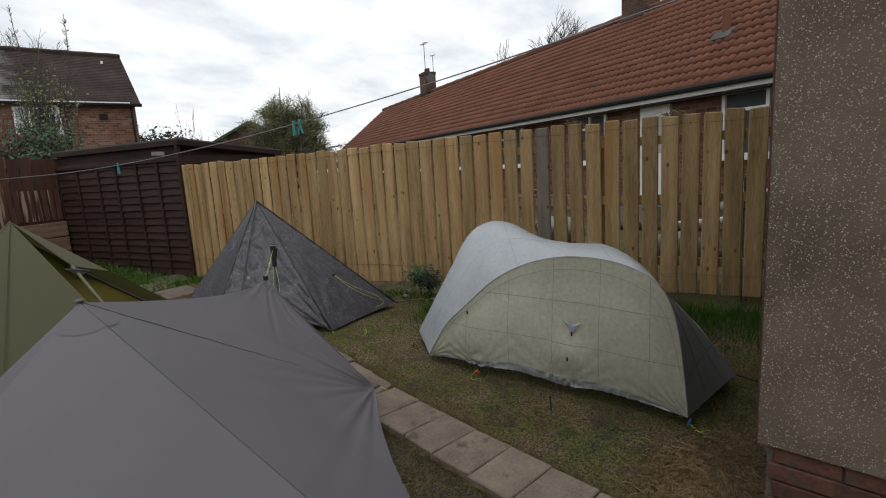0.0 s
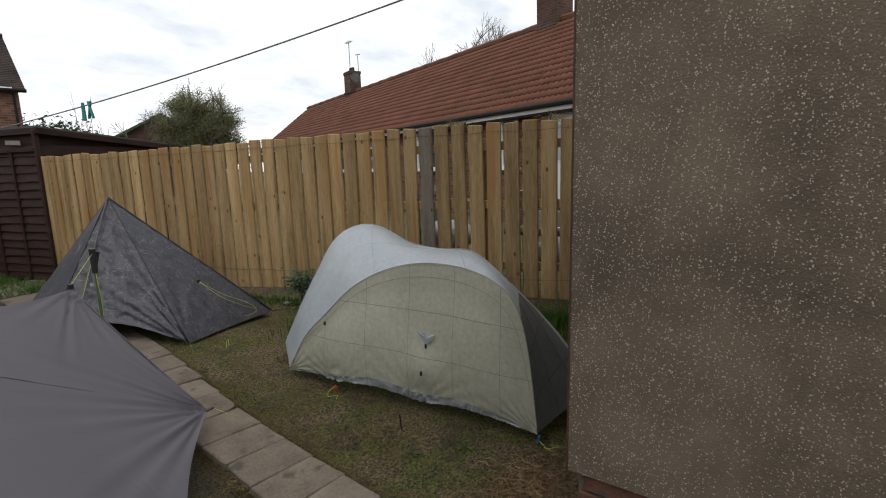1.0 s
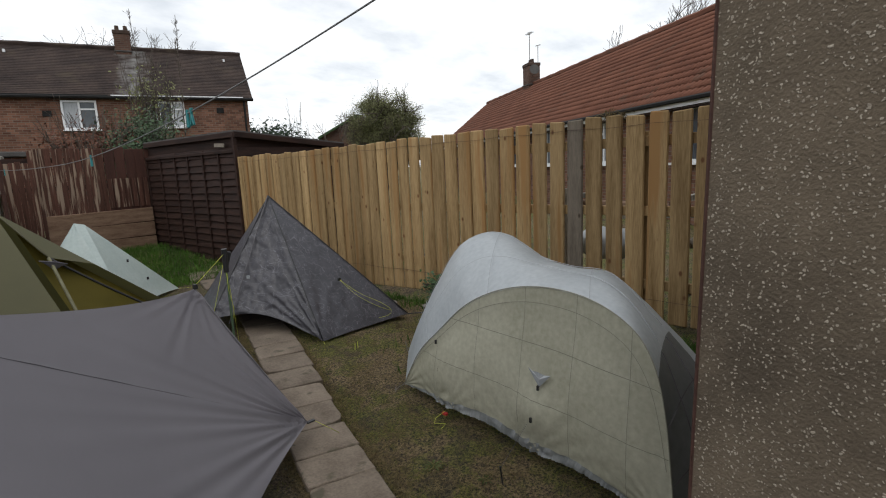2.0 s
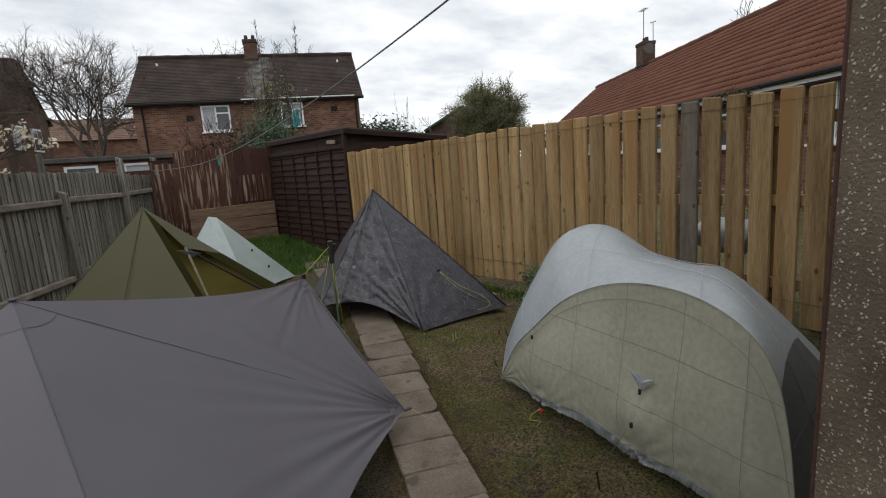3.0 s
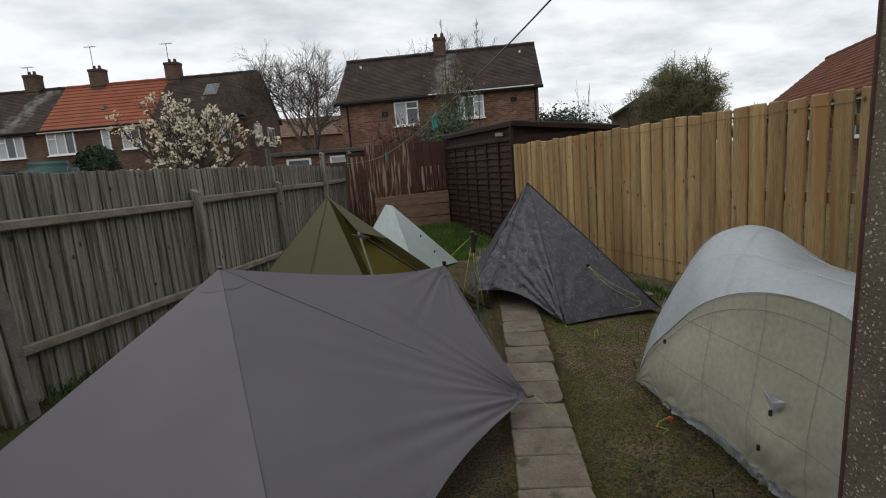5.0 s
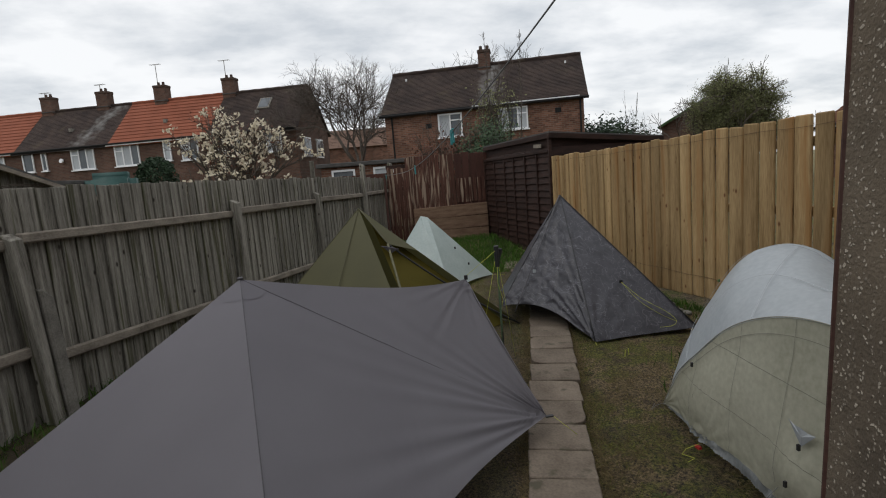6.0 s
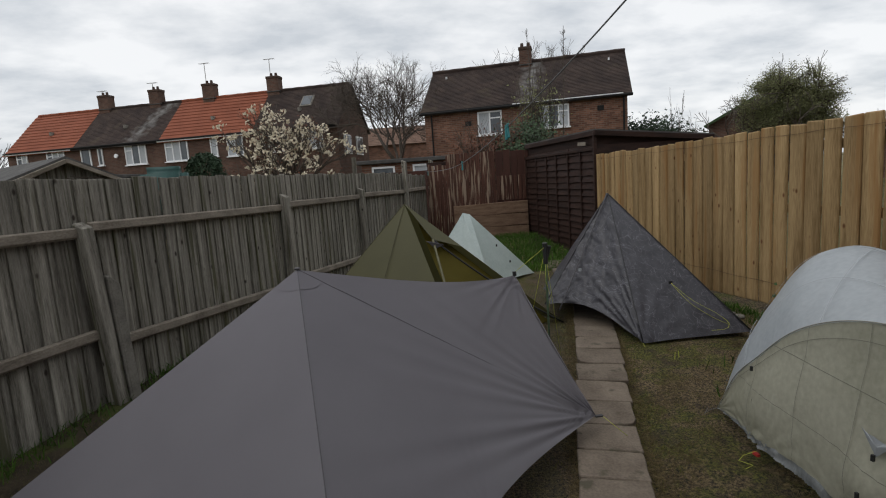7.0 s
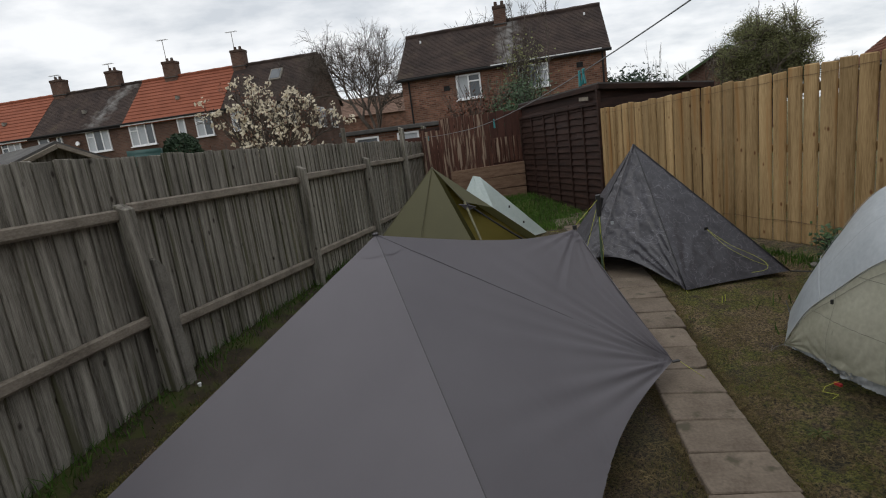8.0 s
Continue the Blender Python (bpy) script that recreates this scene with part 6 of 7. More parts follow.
def build_green_tank():
    c = Vector((-3.42, 12.3, 1.0))
    bm = bmesh.new()
    r = bmesh.ops.create_cube(bm, size=1.0, matrix=Matrix.Translation((c.x, c.y, 1.53)) @ Matrix.Rotation(0.2, 4, "Z") @ Matrix.Diagonal((1.0, 0.7, 1.7, 1)))
    bmesh.ops.bevel(bm, geom=bm.edges[:], offset=0.16, segments=4, affect="EDGES")
    ob = part("garden_box", bm, material("green_plastic_cover", (0.012, 0.05, 0.045), (0.025, 0.085, 0.075), 4, 0.5, 0.2, 30), soft=True)
    tagged(ob, "dark green plastic-covered garden store", "storage box")
    gr = thing("lean_to", "low grey flat-roofed lean-to", "outbuilding", (-3.9, 13.0, 0))
    part("wall", one_box((1.9, 1.4, 2.1), Matrix.Translation((-4.9, 12.3, 1.15)) @ Matrix.Rotation(-0.3, 4, "Z")), M_OLDRAIL, gr)
    part("roof", one_box((2.1, 1.6, 0.08), Matrix.Translation((-4.9, 12.3, 2.2)) @ Matrix.Rotation(-0.3, 4, "Z"), 0.01), M_FELT, gr)


build_green_tank()


def build_lone_post():
    ob = part("post", one_box((0.11, 0.11, 2.35), Matrix.Translation((1.05, 12.2, 1.15)), 0.01), M_OLDWOOD)
    tagged(ob, "tall weathered wooden post beyond the fence", "post")


build_lone_post()


# ---- trees and shrubs ----
def grow(rng, p, d, length, r, depth, out, ends, spread_by=0.55, lift=0.12, split=3, shrink=0.72):
    """Collects tapered limbs (start, bend, end, radii) and the places of the twig ends."""
    mid = p + d * length * 0.5 + Vector((rng.uniform(-1, 1), rng.uniform(-1, 1), rng.uniform(-0.5, 0.5))) * length * 0.07
    end = p + d * length + Vector((rng.uniform(-1, 1), rng.uniform(-1, 1), rng.uniform(-0.3, 1))) * length * 0.08
    out.append((p, mid, end, r, r * 0.66))
    if depth == 0:
        ends.append((end, d))
        return
    for k in range(split):
        ax = Vector((rng.gauss(0, 1), rng.gauss(0, 1), rng.gauss(0, 1)))
        e = (d + ax.normalized() * spread_by * rng.uniform(0.6, 1.4) + Vector((0, 0, lift))).normalized()
        start = end if k < split - 1 else mid
        grow(rng, start, e, length * shrink * rng.uniform(0.8, 1.15), r * 0.62, depth - 1, out, ends, spread_by, lift, split, shrink)


def limbs_mesh(limbs, thick, sides=5):
    bm = bmesh.new()
    for p, m, e, r0, r1 in limbs:
        tube(bm, [p, m, e], max(r0, thick), sides if r0 > 0.03 else 3, max(r1, thick))
    return bm


def leaf_cloud(name, places, size, mat, parent, rng, per=1, scatter=0.1, label="", long=1.6):
    vs, fs = [], []
    for p, d in places:
        for _ in range(per):
            c = p + Vector((rng.gauss(0, 1), rng.gauss(0, 1), rng.gauss(0, 1))) * scatter
            a = Vector((rng.gauss(0, 1), rng.gauss(0, 1), rng.gauss(0, 1))).normalized()
            b = a.orthogonal().normalized()
            s = size * rng.uniform(0.6, 1.3)
            i = len(vs)
            vs += [c - a * s * long / 2, c + b * s / 2, c + a * s * long / 2 + a.cross(b) * s * 0.2, c - b * s / 2]
            fs.append((i, i + 1, i + 2, i + 3))
    me = bpy.data.meshes.new(name)
    me.from_pydata([v.to_tuple() for v in vs], [], fs)
    me.materials.append(mat)
    return place(name, me, parent, label)


def tree(name, label, at, height, seed, depth=5, r=0.14, spread_by=0.5, lift=0.12, split=3, stems=1, trunk=0.25, thick=0.006, mat=None, shrink=0.72):
    rng = random.Random(seed)
    t = thing(name, label, name.replace("_", " "), at)
    base = Vector(at)
    low, ends = [], []
    limbs = []
    for k in range(stems):
        d = Vector((rng.uniform(-0.25, 0.25) * (stems > 1), rng.uniform(-0.25, 0.25) * (stems > 1), 1)).normalized()
        grow(rng, base, d, height * trunk, r, depth, limbs, ends, spread_by, lift, split, shrink)
    cut = r * 0.5
    part("trunk", limbs_mesh([q for q in limbs if q[3] > cut], thick, 7), mat or M_BARK, t, soft=True)
    part("crown", limbs_mesh([q for q in limbs if q[3] <= cut], thick), mat or M_BARK, t, "fine bare twigs")
    return t, ends, limbs, rng


def build_wide_tree():
    t, ends, limbs, rng = tree("bare_tree", "leafless grey tree with a wide crown of fine twigs", (3.05, 26.2, 0), 9.5, 31, 7, 0.17, 0.74, 0.05, 3, 1, 0.25, 0.0075, shrink=0.76)
    bm = bmesh.new()
    for p, d in ends:
        for _ in range(3):
            e = (d + Vector((rng.gauss(0, 0.5), rng.gauss(0, 0.5), rng.gauss(0.15, 0.5)))).normalized()
            k = rng.uniform(0.18, 0.42)
            tube(bm, [p, p + e * k * 0.5 + Vector((0, 0, 0.02)), p + e * k], 0.0055, 3, 0.003)
    part("brushwood", bm, M_BARK, t, "fine outer twigs", kind="stuff")


build_wide_tree()
tree("bare_tree", "leafless tree rising behind a tiled roof", (11.0, 29.0, 0), 10.0, 33, 7, 0.15, 0.72, 0.07, 3, 2, 0.27, 0.007, shrink=0.75)
tree("bare_tree", "distant leafless tree beyond the terrace", (-28.0, 42.5, 0), 9.5, 34, 5, 0.18, 0.45, 0.2, 3, 2, 0.26, 0.02)
tree("bare_tree", "distant leafless tree behind the bungalow", (27.8, 8.2, 0), 11.6, 35, 6, 0.18, 0.55, 0.12, 3, 2, 0.24, 0.010)
for i, (x, y, hh) in enumerate(((14.9, 20.6, 4.9), (15.9, 21.2, 4.0))):
    tree("sapling", "thin upright leafless sapling", (x, y, 0), hh, 40 + i, 4, 0.022, 0.25, 0.4, 2, 2, 0.34, 0.006)


def build_round_tree():
    t, ends, limbs, rng = tree("leafy_tree", "round olive-green tree just coming into leaf", (15.95, 16.0, 0), 5.7, 51, 6, 0.13, 0.78, 0.03, 3, 5, 0.27, 0.008)
    mid = sum((q[0] for q in ends), Vector()) / len(ends)
    wide, high = 1.75, 1.75

    def inside(p):
        d = p - mid
        k = 1 + 0.16 * noise.noise(d.normalized() * 2.3)
        return (d.x / wide) ** 2 + (d.y / wide) ** 2 + (d.z / high) ** 2 < k * k

    spots = [q for q in ends + [(m, e - p) for p, m, e, a, b in limbs if a < 0.05] if inside(q[0])]
    leaf_cloud("foliage", spots, 0.033, M_LEAF, t, rng, 13, 0.11, "small olive leaves")


build_round_tree()


def build_magnolia():
    t, ends, limbs, rng = tree("magnolia_tree", "magnolia tree in full cream blossom", (-0.66, 11.45, 0), 4.2, 61, 5, 0.07, 0.64, 0.14, 3, 4, 0.27, 0.005)
    pick = [q for q in ends if q[0].z > 1.5]
    rng.shuffle(pick)
    leaf_cloud("blossom", pick[:330], 0.062, M_PETAL, t, rng, 6, 0.035, "cream cup-shaped blossoms", 1.5)
    leaf_cloud("foliage", pick[330:850], 0.032, M_LEAFRED, t, rng, 2, 0.04, "bronze opening leaf buds")


build_magnolia()


def build_shrub(name, label, at, height, seed, sets, depth=4, spread_by=0.55, stems=5, lift=0.15, r=0.03):
    t, ends, limbs, rng = tree(name, label, at, height, seed, depth, r, spread_by, lift, 3, stems, 0.3, 0.005)
    for nm, mat, size, per, scat, lo, hi, lab in sets:
        leaf_cloud(nm, [q for q in ends if lo <= q[0].z < hi], size, mat, t, rng, per, scat, lab)


build_shrub("shrub", "tangled evergreen shrub climbing over the back fence", (5.7, 12.9, 0.2), 3.2, 71, [("foliage", M_LEAFDARK, 0.045, 16, 0.18, 1.3, 2.95, "dark green leaves"), ("young_leaves", M_LEAFRED, 0.05, 7, 0.16, 0, 2.1, "bronze young leaves")], 4, 0.55, 6)
build_shrub("shrub", "bare reddish shrub behind the back fence", (4.7, 12.5, 0.2), 3.3, 72, [("foliage", M_LEAFRED, 0.045, 5, 0.14, 0, 2.7, "bronze young leaves")], 4, 0.4, 5)
build_shrub("shrub", "tall thin twigs over the back fence", (6.2, 13.4, 0.2), 4.6, 75, [("foliage", M_LEAF, 0.05, 2, 0.15, 0, 4.0, "sparse small leaves")], 4, 0.3, 4, 0.4)
build_shrub("conifer_shrub", "dark evergreen shrub beside a house", (14.0, 21.6, 0), 4.0, 73, [("foliage", M_BUSH, 0.10, 22, 0.24, 0, 9, "dense dark needles")], 4, 0.5, 5)
build_shrub("conifer_shrub", "dark evergreen shrub beside a house", (15.6, 22.3, 0), 3.7, 74, [("foliage", M_BUSH, 0.10, 22, 0.26, 0, 9, "dense dark needles")], 4, 0.6, 5)


def build_whip(at, top, seed):
    """A tall thin stem with short upright side twigs."""
    rng = random.Random(seed)
    t = thing("sapling", "tall thin leafless stem rising from the shrubs", "sapling", at, "stems among the shrubs")
    a, b = Vector(at), Vector(top)
    stem = [a.lerp(b, k / 12) + Vector((rng.uniform(-1, 1), rng.uniform(-1, 1), 0)) * 0.03 * (0 < k < 12) for k in range(13)]
    part("trunk", tube_bm(stem, 0.022, 6, 0.006), M_BARK, t, soft=True)
    bm = bmesh.new()
    for k in range(46):
        u = rng.uniform(0.35, 0.98)
        p = a.lerp(b, u)
        d = Vector((rng.gauss(0, 0.5), rng.gauss(0, 0.5), rng.uniform(0.4, 1.1))).normalized() * rng.uniform(0.12, 0.55) * (1.15 - u)
        tube(bm, [p, p + d * 0.5, p + d + Vector((0, 0, 0.04))], 0.006, 3, 0.003)
        for _ in range(3):
            q = p + d * rng.uniform(0.3, 1.0)
            tube(bm, [q, q + Vector((rng.gauss(0, 0.05), rng.gauss(0, 0.05), rng.uniform(0.02, 0.10)))], 0.004, 3)
    part("brushwood", bm, M_BARK, t, "short upright twigs", kind="stuff")


build_whip((7.1, 14.0, 0.2), (7.3, 14.0, 5.8), 201)
build_whip((6.35, 14.0, 0.2), (6.2, 14.0, 5.75), 202)
build_whip((6.0, 13.6, 0.2), (6.55, 13.8, 4.9), 203)


def build_distant_house():
    lot = Lot(0.5, 44.0, 1.0, -0.12)
    h = thing("house", "distant brick house with an orange-brown tiled roof", "house", (5, 44, 0))
    part("wall", walls(lot, 10.0, 6.0, 4.9, 6.3), M_BRICK, h)
    part("roof", roof_courses(lot, -0.2, 10.2, 6.0, 4.9, 6.55, 0.3, step=0.04), M_DULLROOF, h, "orange-brown tiled roof")


build_distant_house()


def build_topiary():
    t = thing("clipped_bush", "dense dark green clipped bush", "bush", (-3.9, 17.0, 0))
    rng = random.Random(77)
    c = Vector((-3.85, 16.9, 2.15))
    places = []
    for _ in range(5000):
        v = Vector((rng.gauss(0, 1), rng.gauss(0, 1), rng.gauss(0, 1))).normalized()
        k = 0.62 * (0.92 + 0.16 * noise.noise(v * 3))
        places.append((c + Vector((v.x * k, v.y * k, v.z * 0.85 * (0.95 + 0.1 * noise.noise(v * 4)))), v))
    leaf_cloud("foliage", places, 0.06, M_BUSH, t, rng, 1, 0.03)
    part("trunk", tube_bm([(-3.85, 16.9, 0), (-3.85, 16.9, 1.7)], 0.07, 7), M_BARK, t)


build_topiary()

# ---- yard behind the new fence ----
def build_yard_stuff():
    rng = random.Random(17)
    for k in range(9):
        y = 1.7 - 0.34 * k + rng.uniform(-0.1, 0.1)
        x, z = 5.75 + rng.uniform(0, 0.5), 0.45 + rng.uniform(0, 0.75)
        ang = rng.uniform(-0.25, 0.25)
        d = Vector((math.sin(ang) * 0.3, 1, rng.uniform(-0.15, 0.1)))
        ob = part("timber_length", tube_bm([Vector((x, y + 0.5, z)), Vector((x, y + 0.5, z)) - d * rng.uniform(0.7, 1.3)], 0.045, 8), (M_PLANK, M_OLDRAIL, M_WHITE)[k % 3])
        tagged(ob, "length of old timber or pipe stacked behind the fence", "timber", "stack of lengths behind the fence")
    rack = thing("rack", "low rack holding old timber and pipes", "rack", (5.95, 0.5, 0.15))
    for y in (-1.4, -0.3, 0.8, 1.9):
        for x in (5.7, 6.3):
            part("upright", one_box((0.06, 0.06, 1.25), Matrix.Translation((x, y, 0.72))), M_OLDWOOD, rack)
    for z in (0.4, 0.85, 1.25):
        for y in (-1.4, -0.3, 0.8, 1.9):
            part("crossbar", one_box((0.66, 0.05, 0.05), Matrix.Translation((6.0, y, z))), M_OLDWOOD, rack)
    for y, z, sx in ((1.62, 0.78, 0.4), (0.35, 0.6, 0.5), (-0.35, 1.05, 0.4)):
        bm = bmesh.new()
        bmesh.ops.create_icosphere(bm, subdivisions=3, radius=0.26, matrix=Matrix.Translation((6.0, y, z)) @ Matrix.Diagonal((0.9, 1.2, 0.7, 1)))
        ob = part("rubble_sack", crinkle(bm, 0.09, 4, y), M_TAPE, soft=True)
        tagged(ob, "crumpled pale grey plastic sack on the rack", "sack", "sacks behind the fence")


build_yard_stuff()


# ---- weeds and grass ----
def blades(name, count, where, mat, h0, h1, width, rng, parent=None):
    vs, fs = [], []
    for _ in range(count):
        x, y, k = where(rng)
        z = gz(x, y) - 0.01
        a, lean = rng.uniform(0, math.tau), rng.uniform(0.1, 0.9)
        h = rng.uniform(h0, h1) * k
        b = rng.uniform(0, math.tau)
        w = width * rng.uniform(0.6, 1.3)
        dx, dy = math.cos(a) * w, math.sin(a) * w
        ex, ey = math.cos(b) * h * lean, math.sin(b) * h * lean
        i = len(vs)
        vs += [(x - dx, y - dy, z), (x + dx, y + dy, z), (x + ex * 0.45 + dx * 0.7, y + ey * 0.45 + dy * 0.7, z + h * 0.6), (x + ex * 0.45 - dx * 0.7, y + ey * 0.45 - dy * 0.7, z + h * 0.6), (x + ex, y + ey, z + h * 0.85)]
        fs += [(i, i + 1, i + 2, i + 3), (i + 3, i + 2, i + 4)]
    me = bpy.data.meshes.new(name)
    me.from_pydata(vs, [], fs)
    me.materials.append(mat)
    return place(name, me, parent)


def strands(name, count, where, mat, l0, l1, width, rng):
    """Thin dry stalks lying matted on the turf, each bent once and turned at random."""
    vs, fs = [], []
    for _ in range(count):
        x, y, k = where(rng)
        a, long = rng.uniform(0, math.tau), rng.uniform(l0, l1) * k
        bend, w = rng.uniform(-0.8, 0.8), width * rng.uniform(0.6, 1.4)
        i = len(vs)
        z = gz(x, y) + 0.002
        for u, turn in ((0.0, 0.0), (0.5, bend * 0.3), (1.0, bend)):
            px, py = x + math.cos(a + turn) * long * u, y + math.sin(a + turn) * long * u
            qx, qy = -math.sin(a + turn) * w, math.cos(a + turn) * w
            pz = z + rng.uniform(0.0, 0.022)
            vs += [(px - qx, py - qy, pz), (px + qx, py + qy, pz + 0.002)]
        fs += [(i, i + 1, i + 3, i + 2), (i + 2, i + 3, i + 5, i + 4)]
    me = bpy.data.meshes.new(name)
    me.from_pydata(vs, [], fs)
    me.materials.append(mat)
    return place(name, me)


def on_slab(x, y):
    d = (x - 2.42) * path_side.x + (y - 1.62) * path_side.y
    return -0.01 < d < 0.36 + 0.03 * smooth(1.9, 3.2, y) and y < 4.9


def lawn_spot(lush):
    def pick(rng):
        while True:
            x, y = rng.uniform(-1.2, 5.15), rng.uniform(-0.6, 7.2)
            lx = 0.333 + (y - 5.26) * 0.41
            if x < lx + 0.05 or on_slab(x, y):
                continue
            p = noise.noise((x * 1.7, y * 1.7, 11)) + 0.5 * noise.noise((x * 5, y * 5, 4))
            bald = noise.noise((x * 2.2, y * 2.2, 31)) + 0.4 * noise.noise((x * 7, y * 7, 8)) > 0.22
            if bald and rng.random() < 0.7:
                continue
            if (p > (-0.05 if x > 2.9 else 0.1)) == lush or rng.random() < 0.12:
                return x, y, 1.0
    return pick


def back_spot(rng):
    while True:
        x, y = rng.uniform(1.6, 5.0), rng.uniform(6.9, 10.45)
        if x > 0.4 + (y - 5.26) * 0.41:
            return x, y, 1.0


def edge_spot(rng):
    k = rng.random()
    if k < 0.25:
        s = rng.uniform(-4, 6)
        p = lf_org + lf_dir * s + lf_in * abs(rng.gauss(0.02, 0.10))
        return p.x, p.y, rng.uniform(0.4, 1.2)
    if k < 0.8:
        y = rng.uniform(-0.8, 2.8)
        return fence_x(y) - abs(rng.gauss(0.02, 0.42)), y, rng.uniform(0.5, 1.3)
    y = rng.uniform(2.4, 7.3)
    return fence_x(y) - abs(rng.gauss(0.02, 0.12)), y, rng.uniform(0.3, 0.9)


def build_grass():
    rng = random.Random(91)
    g = blades("grass", 60000, lawn_spot(True), M_GRASS, 0.012, 0.038, 0.0014, rng)
    tagged(g, "short mossy green grass of the lawn", "grass", kind="stuff")
    g = blades("dry_grass", 34000, lawn_spot(False), M_STRAW, 0.010, 0.036, 0.0010, rng)
    tagged(g, "short dry straw-coloured grass of the lawn", "grass", kind="stuff")
    g = blades("long_grass", 18000, back_spot, M_LUSH, 0.05, 0.16, 0.004, rng)
    tagged(g, "longer bright green grass before the back fence", "grass", kind="stuff")
    g = blades("long_grass", 17000, edge_spot, M_LUSH, 0.05, 0.16, 0.004, rng)
    tagged(g, "rough green grass along the fences", "grass", kind="stuff")

    def fence_strip(r):
        p = lf_org + lf_dir * r.uniform(-5, 4) + lf_in * r.uniform(0.02, 0.62)
        return p.x, p.y, 1.0

    g = blades("dry_grass", 16000, fence_strip, M_STRAW, 0.02, 0.06, 0.0012, rng)
    tagged(g, "dry straw thatch along the old fence", "grass", kind="stuff")
    g = blades("grass", 20000, fence_strip, M_GRASS, 0.02, 0.06, 0.0017, rng)
    tagged(g, "short mossy grass along the old fence", "grass", kind="stuff")

    def path_edge(r):
        s = r.uniform(-1.4, 3.4)
        d = r.choice((-0.035, 0.385)) + r.gauss(0, 0.03)
        p = Vector((2.42, 1.62, 0)) + path_dir * s + path_side * d
        return p.x, p.y, 1.0

    g = blades("dry_grass", 5000, path_edge, M_STRAW, 0.02, 0.055, 0.0010, rng)
    tagged(g, "dry straw grass spilling over the slab edges", "grass", kind="stuff")

    def corner_spot(r):
        while True:
            x, y = r.gauss(2.62, 0.22), r.gauss(-0.10, 0.16)
            if (x - hc.x) * h_in.x + (y - hc.y) * h_in.y > -0.3 and (x - hc.x) * h_dir.x + (y - hc.y) * h_dir.y < -0.01:
                return x, y, 1.0

    def mat_spot(r):
        while True:
            x, y = r.uniform(1.6, 4.6), r.uniform(-0.4, 4.2)
            if on_slab(x, y):
                continue
            p = noise.noise((x * 2.6, y * 2.6, 17)) + 0.5 * noise.noise((x * 8, y * 8, 3))
            if p > r.uniform(-0.1, 0.4):
                return x, y, 1.0

    g = strands("dry_grass", 26000, mat_spot, M_STRAW, 0.012, 0.035, 0.0006, rng)
    tagged(g, "matted dry straw lying over the worn lawn", "grass", kind="stuff")
    g = strands("dry_grass", 6000, corner_spot, M_THATCH, 0.03, 0.09, 0.0008, rng)
    tagged(g, "reddish-brown dead grass raked up by the house corner", "grass", kind="stuff")
    g = strands("dry_grass", 5000, lambda r: (*path_edge(r)[:2], 0.8), M_STRAW, 0.02, 0.05, 0.0005, rng)
    tagged(g, "dry straw lying along the slab edges", "grass", kind="stuff")

    g = blades("dry_grass", 5000, corner_spot, M_STRAW, 0.03, 0.08, 0.0010, rng)
    tagged(g, "dry straw clippings by the house corner", "grass", kind="stuff")


build_grass()


def build_weed(x, y, size, seed, n=9):
    rng = random.Random(seed)
    t = thing("weed", "flat green dandelion rosette in the lawn", "weed", (x, y, gz(x, y)), "weeds in the lawn")
    z = gz(x, y) + 0.005
    for k in range(n):
        a = math.tau * k / n + rng.uniform(-0.3, 0.3)
        d, c = Vector((math.cos(a), math.sin(a), 0)), Vector((-math.sin(a), math.cos(a), 0))
        bm = bmesh.new()
        prev = None
        for i, (u, w, h) in enumerate(((0.1, 0.15, 0.0), (0.4, 0.5, 0.16), (0.7, 0.75, 0.2), (0.9, 0.45, 0.12), (1.0, 0.05, 0.05))):
            p = Vector((x, y, z)) + d * size * u + Vector((0, 0, size * h * 0.7))
            row = (bm.verts.new(p - c * size * 0.17 * w), bm.verts.new(p + Vector((0, 0, -0.004))), bm.verts.new(p + c * size * 0.17 * w))
            if prev:
                bm.faces.new((prev[0], prev[1], row[1], row[0]))
                bm.faces.new((prev[1], prev[2], row[2], row[1]))
            prev = row
        part("leaf", bm, M_WEED, t)


for i, (x, y, s) in enumerate(((2.98, 1.28, 0.06), (3.05, 0.98, 0.045), (2.86, 0.72, 0.055), (3.02, 0.45, 0.065), (2.80, 1.75, 0.04), (2.95, 2.3, 0.05), (3.35, 2.75, 0.04), (2.80, 0.28, 0.05), (0.05, 3.3, 0.08), (-0.15, 2.9, 0.08))):
    build_weed(x, y, s, 100 + i)

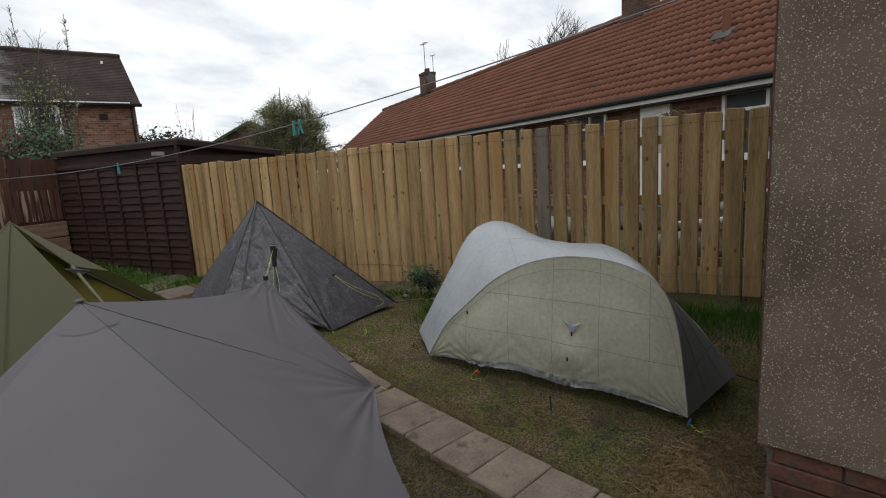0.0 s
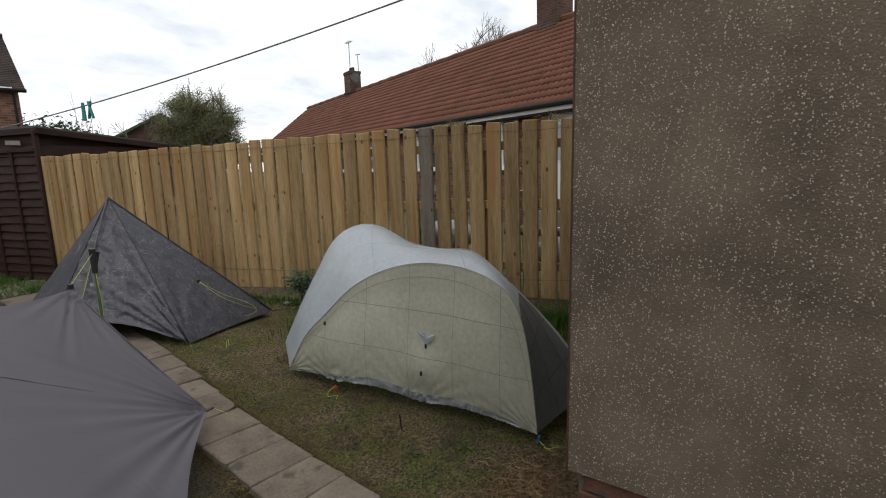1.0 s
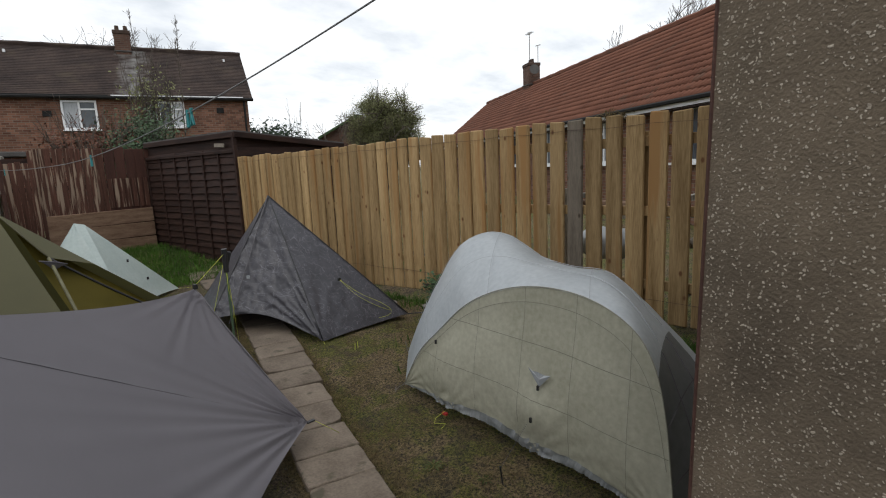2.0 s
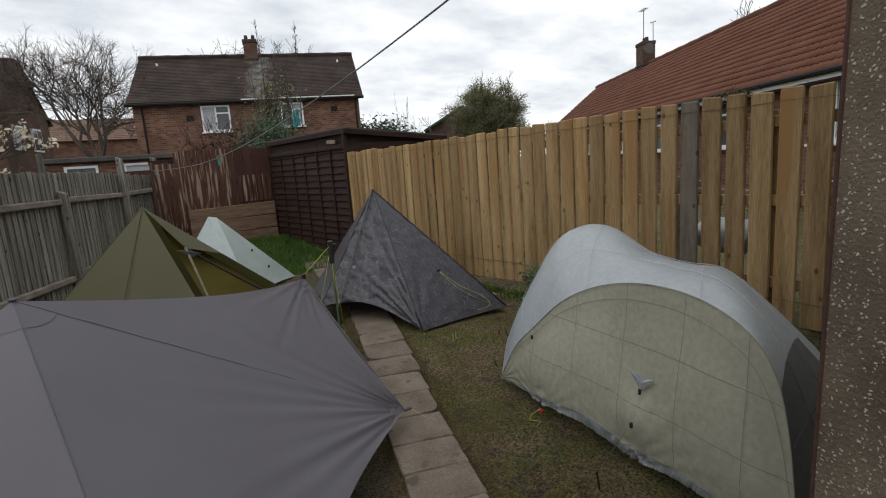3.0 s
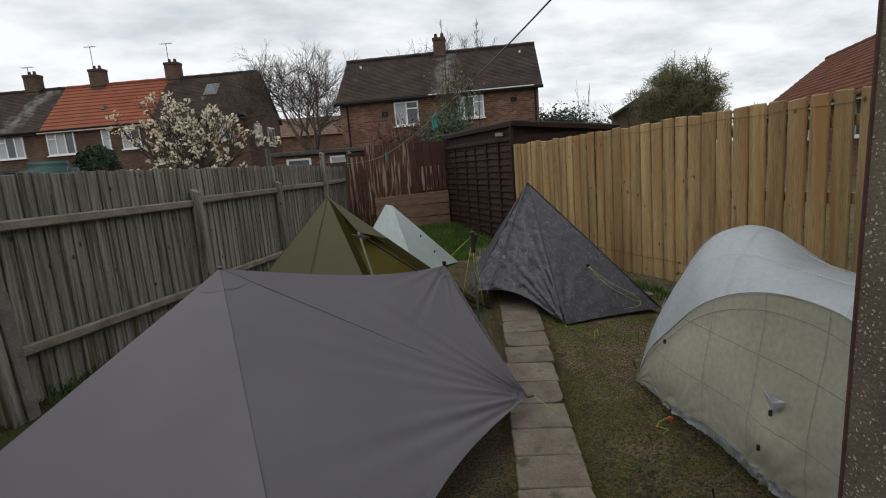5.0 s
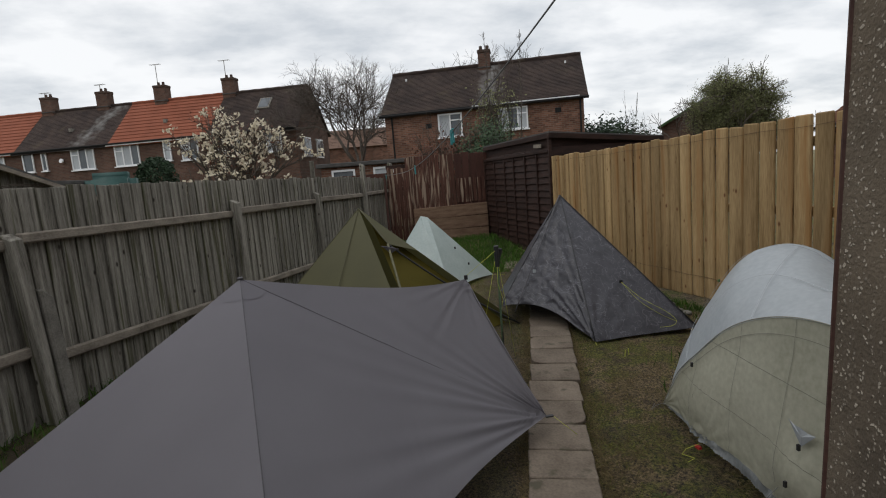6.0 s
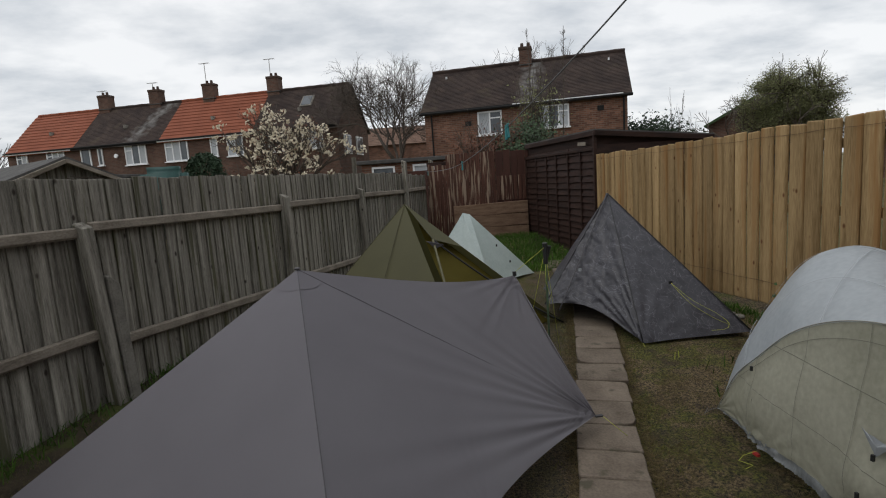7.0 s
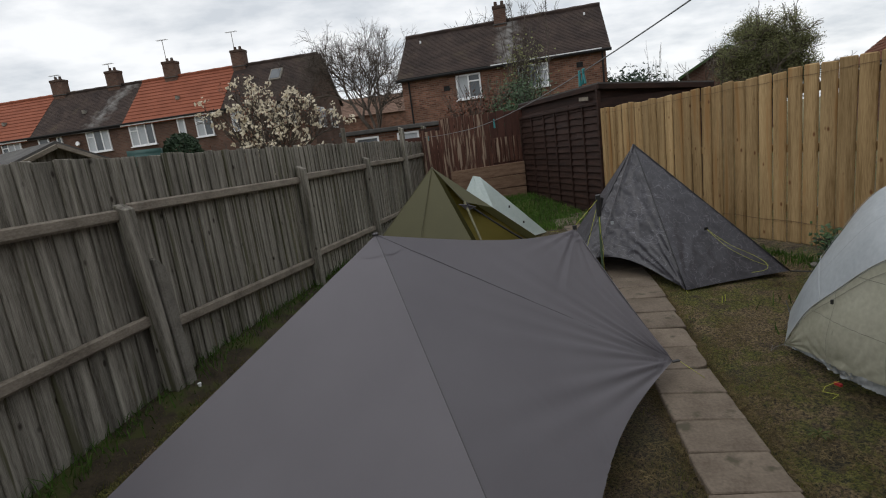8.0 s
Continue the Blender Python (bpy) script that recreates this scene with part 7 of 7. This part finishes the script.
build_shrub("small_shrub", "small leafy weed at the foot of the new fence", (4.98, 3.0, 0.15), 0.40, 81, [("foliage", M_LEAFDARK, 0.024, 4, 0.05, 0, 2, "small green leaves")], 3, 0.6, 5, 0.1, 0.006)
build_shrub("small_shrub", "small leafy weed at the foot of the new fence", (4.95, 2.85, 0.15), 0.30, 82, [("foliage", M_BUSH, 0.022, 3, 0.05, 0, 2, "small dark leaves")], 3, 0.6, 4, 0.1, 0.006)


def build_daisy():
    ob = part("daisy", tube_bm([(-0.36, 2.98, 0.13), (-0.36, 2.98, 0.21), (-0.36, 2.98, 0.225)], 0.007, 8, 0.014), M_WHITE)
    tagged(ob, "single white flower head in the grass", "flower")


build_daisy()


def build_stones():
    rng = random.Random(23)
    for k in range(14):
        y = rng.uniform(2.3, 5.2)
        x = fence_x(y) - rng.uniform(0.05, 0.30)
        bm = bmesh.new()
        bmesh.ops.create_icosphere(bm, subdivisions=2, radius=rng.uniform(0.03, 0.06), matrix=Matrix.Translation((x, y, gz(x, y) + 0.015)) @ Matrix.Rotation(rng.uniform(0, 3), 4, "Z") @ Matrix.Diagonal((1.3, 0.9, 0.55, 1)))
        ob = part("stone", crinkle(bm, 0.02, 14, k), M_CONCRETE)
        tagged(ob, "small pale stone at the foot of the new fence", "stone", "stones along the fence")


build_stones()


def build_tufts():
    rng = random.Random(29)
    for y, n, size in ((0.34, 22, 0.16), (1.26, 26, 0.13), (1.16, 14, 0.10)):
        bm = bmesh.new()
        base = Vector((fence_x(y) + 0.03, y, 1.93))
        for k in range(n):
            d = Vector((rng.gauss(0, 0.4), rng.gauss(0, 1.0), rng.uniform(0.1, 1.0))).normalized() * size * rng.uniform(0.4, 1.1)
            tube(bm, [base, base + d * 0.6 + Vector((0, 0, 0.02)), base + d + Vector((0, rng.gauss(0, 0.03), -0.03))], 0.003, 3)
        ob = part("dry_creeper", bm, M_STRAW)
        tagged(ob, "dry brown creeper tuft on top of the new fence", "creeper", "creeper tufts on the fence")


build_tufts()


def build_sticks():
    for x, y, ang in ((3.78, 2.93, 0.2), (3.83, 2.95, -0.15), (2.62, 2.35, 1.2)):
        z = gz(x, y)
        ob = part("peg", tube_bm([(x, y, z), (x + 0.02 * math.sin(ang), y, z + 0.06)], 0.0032, 6), M_CORD)
        tagged(ob, "pale plastic tent peg in the grass", "tent peg", "loose tent pegs")


build_sticks()
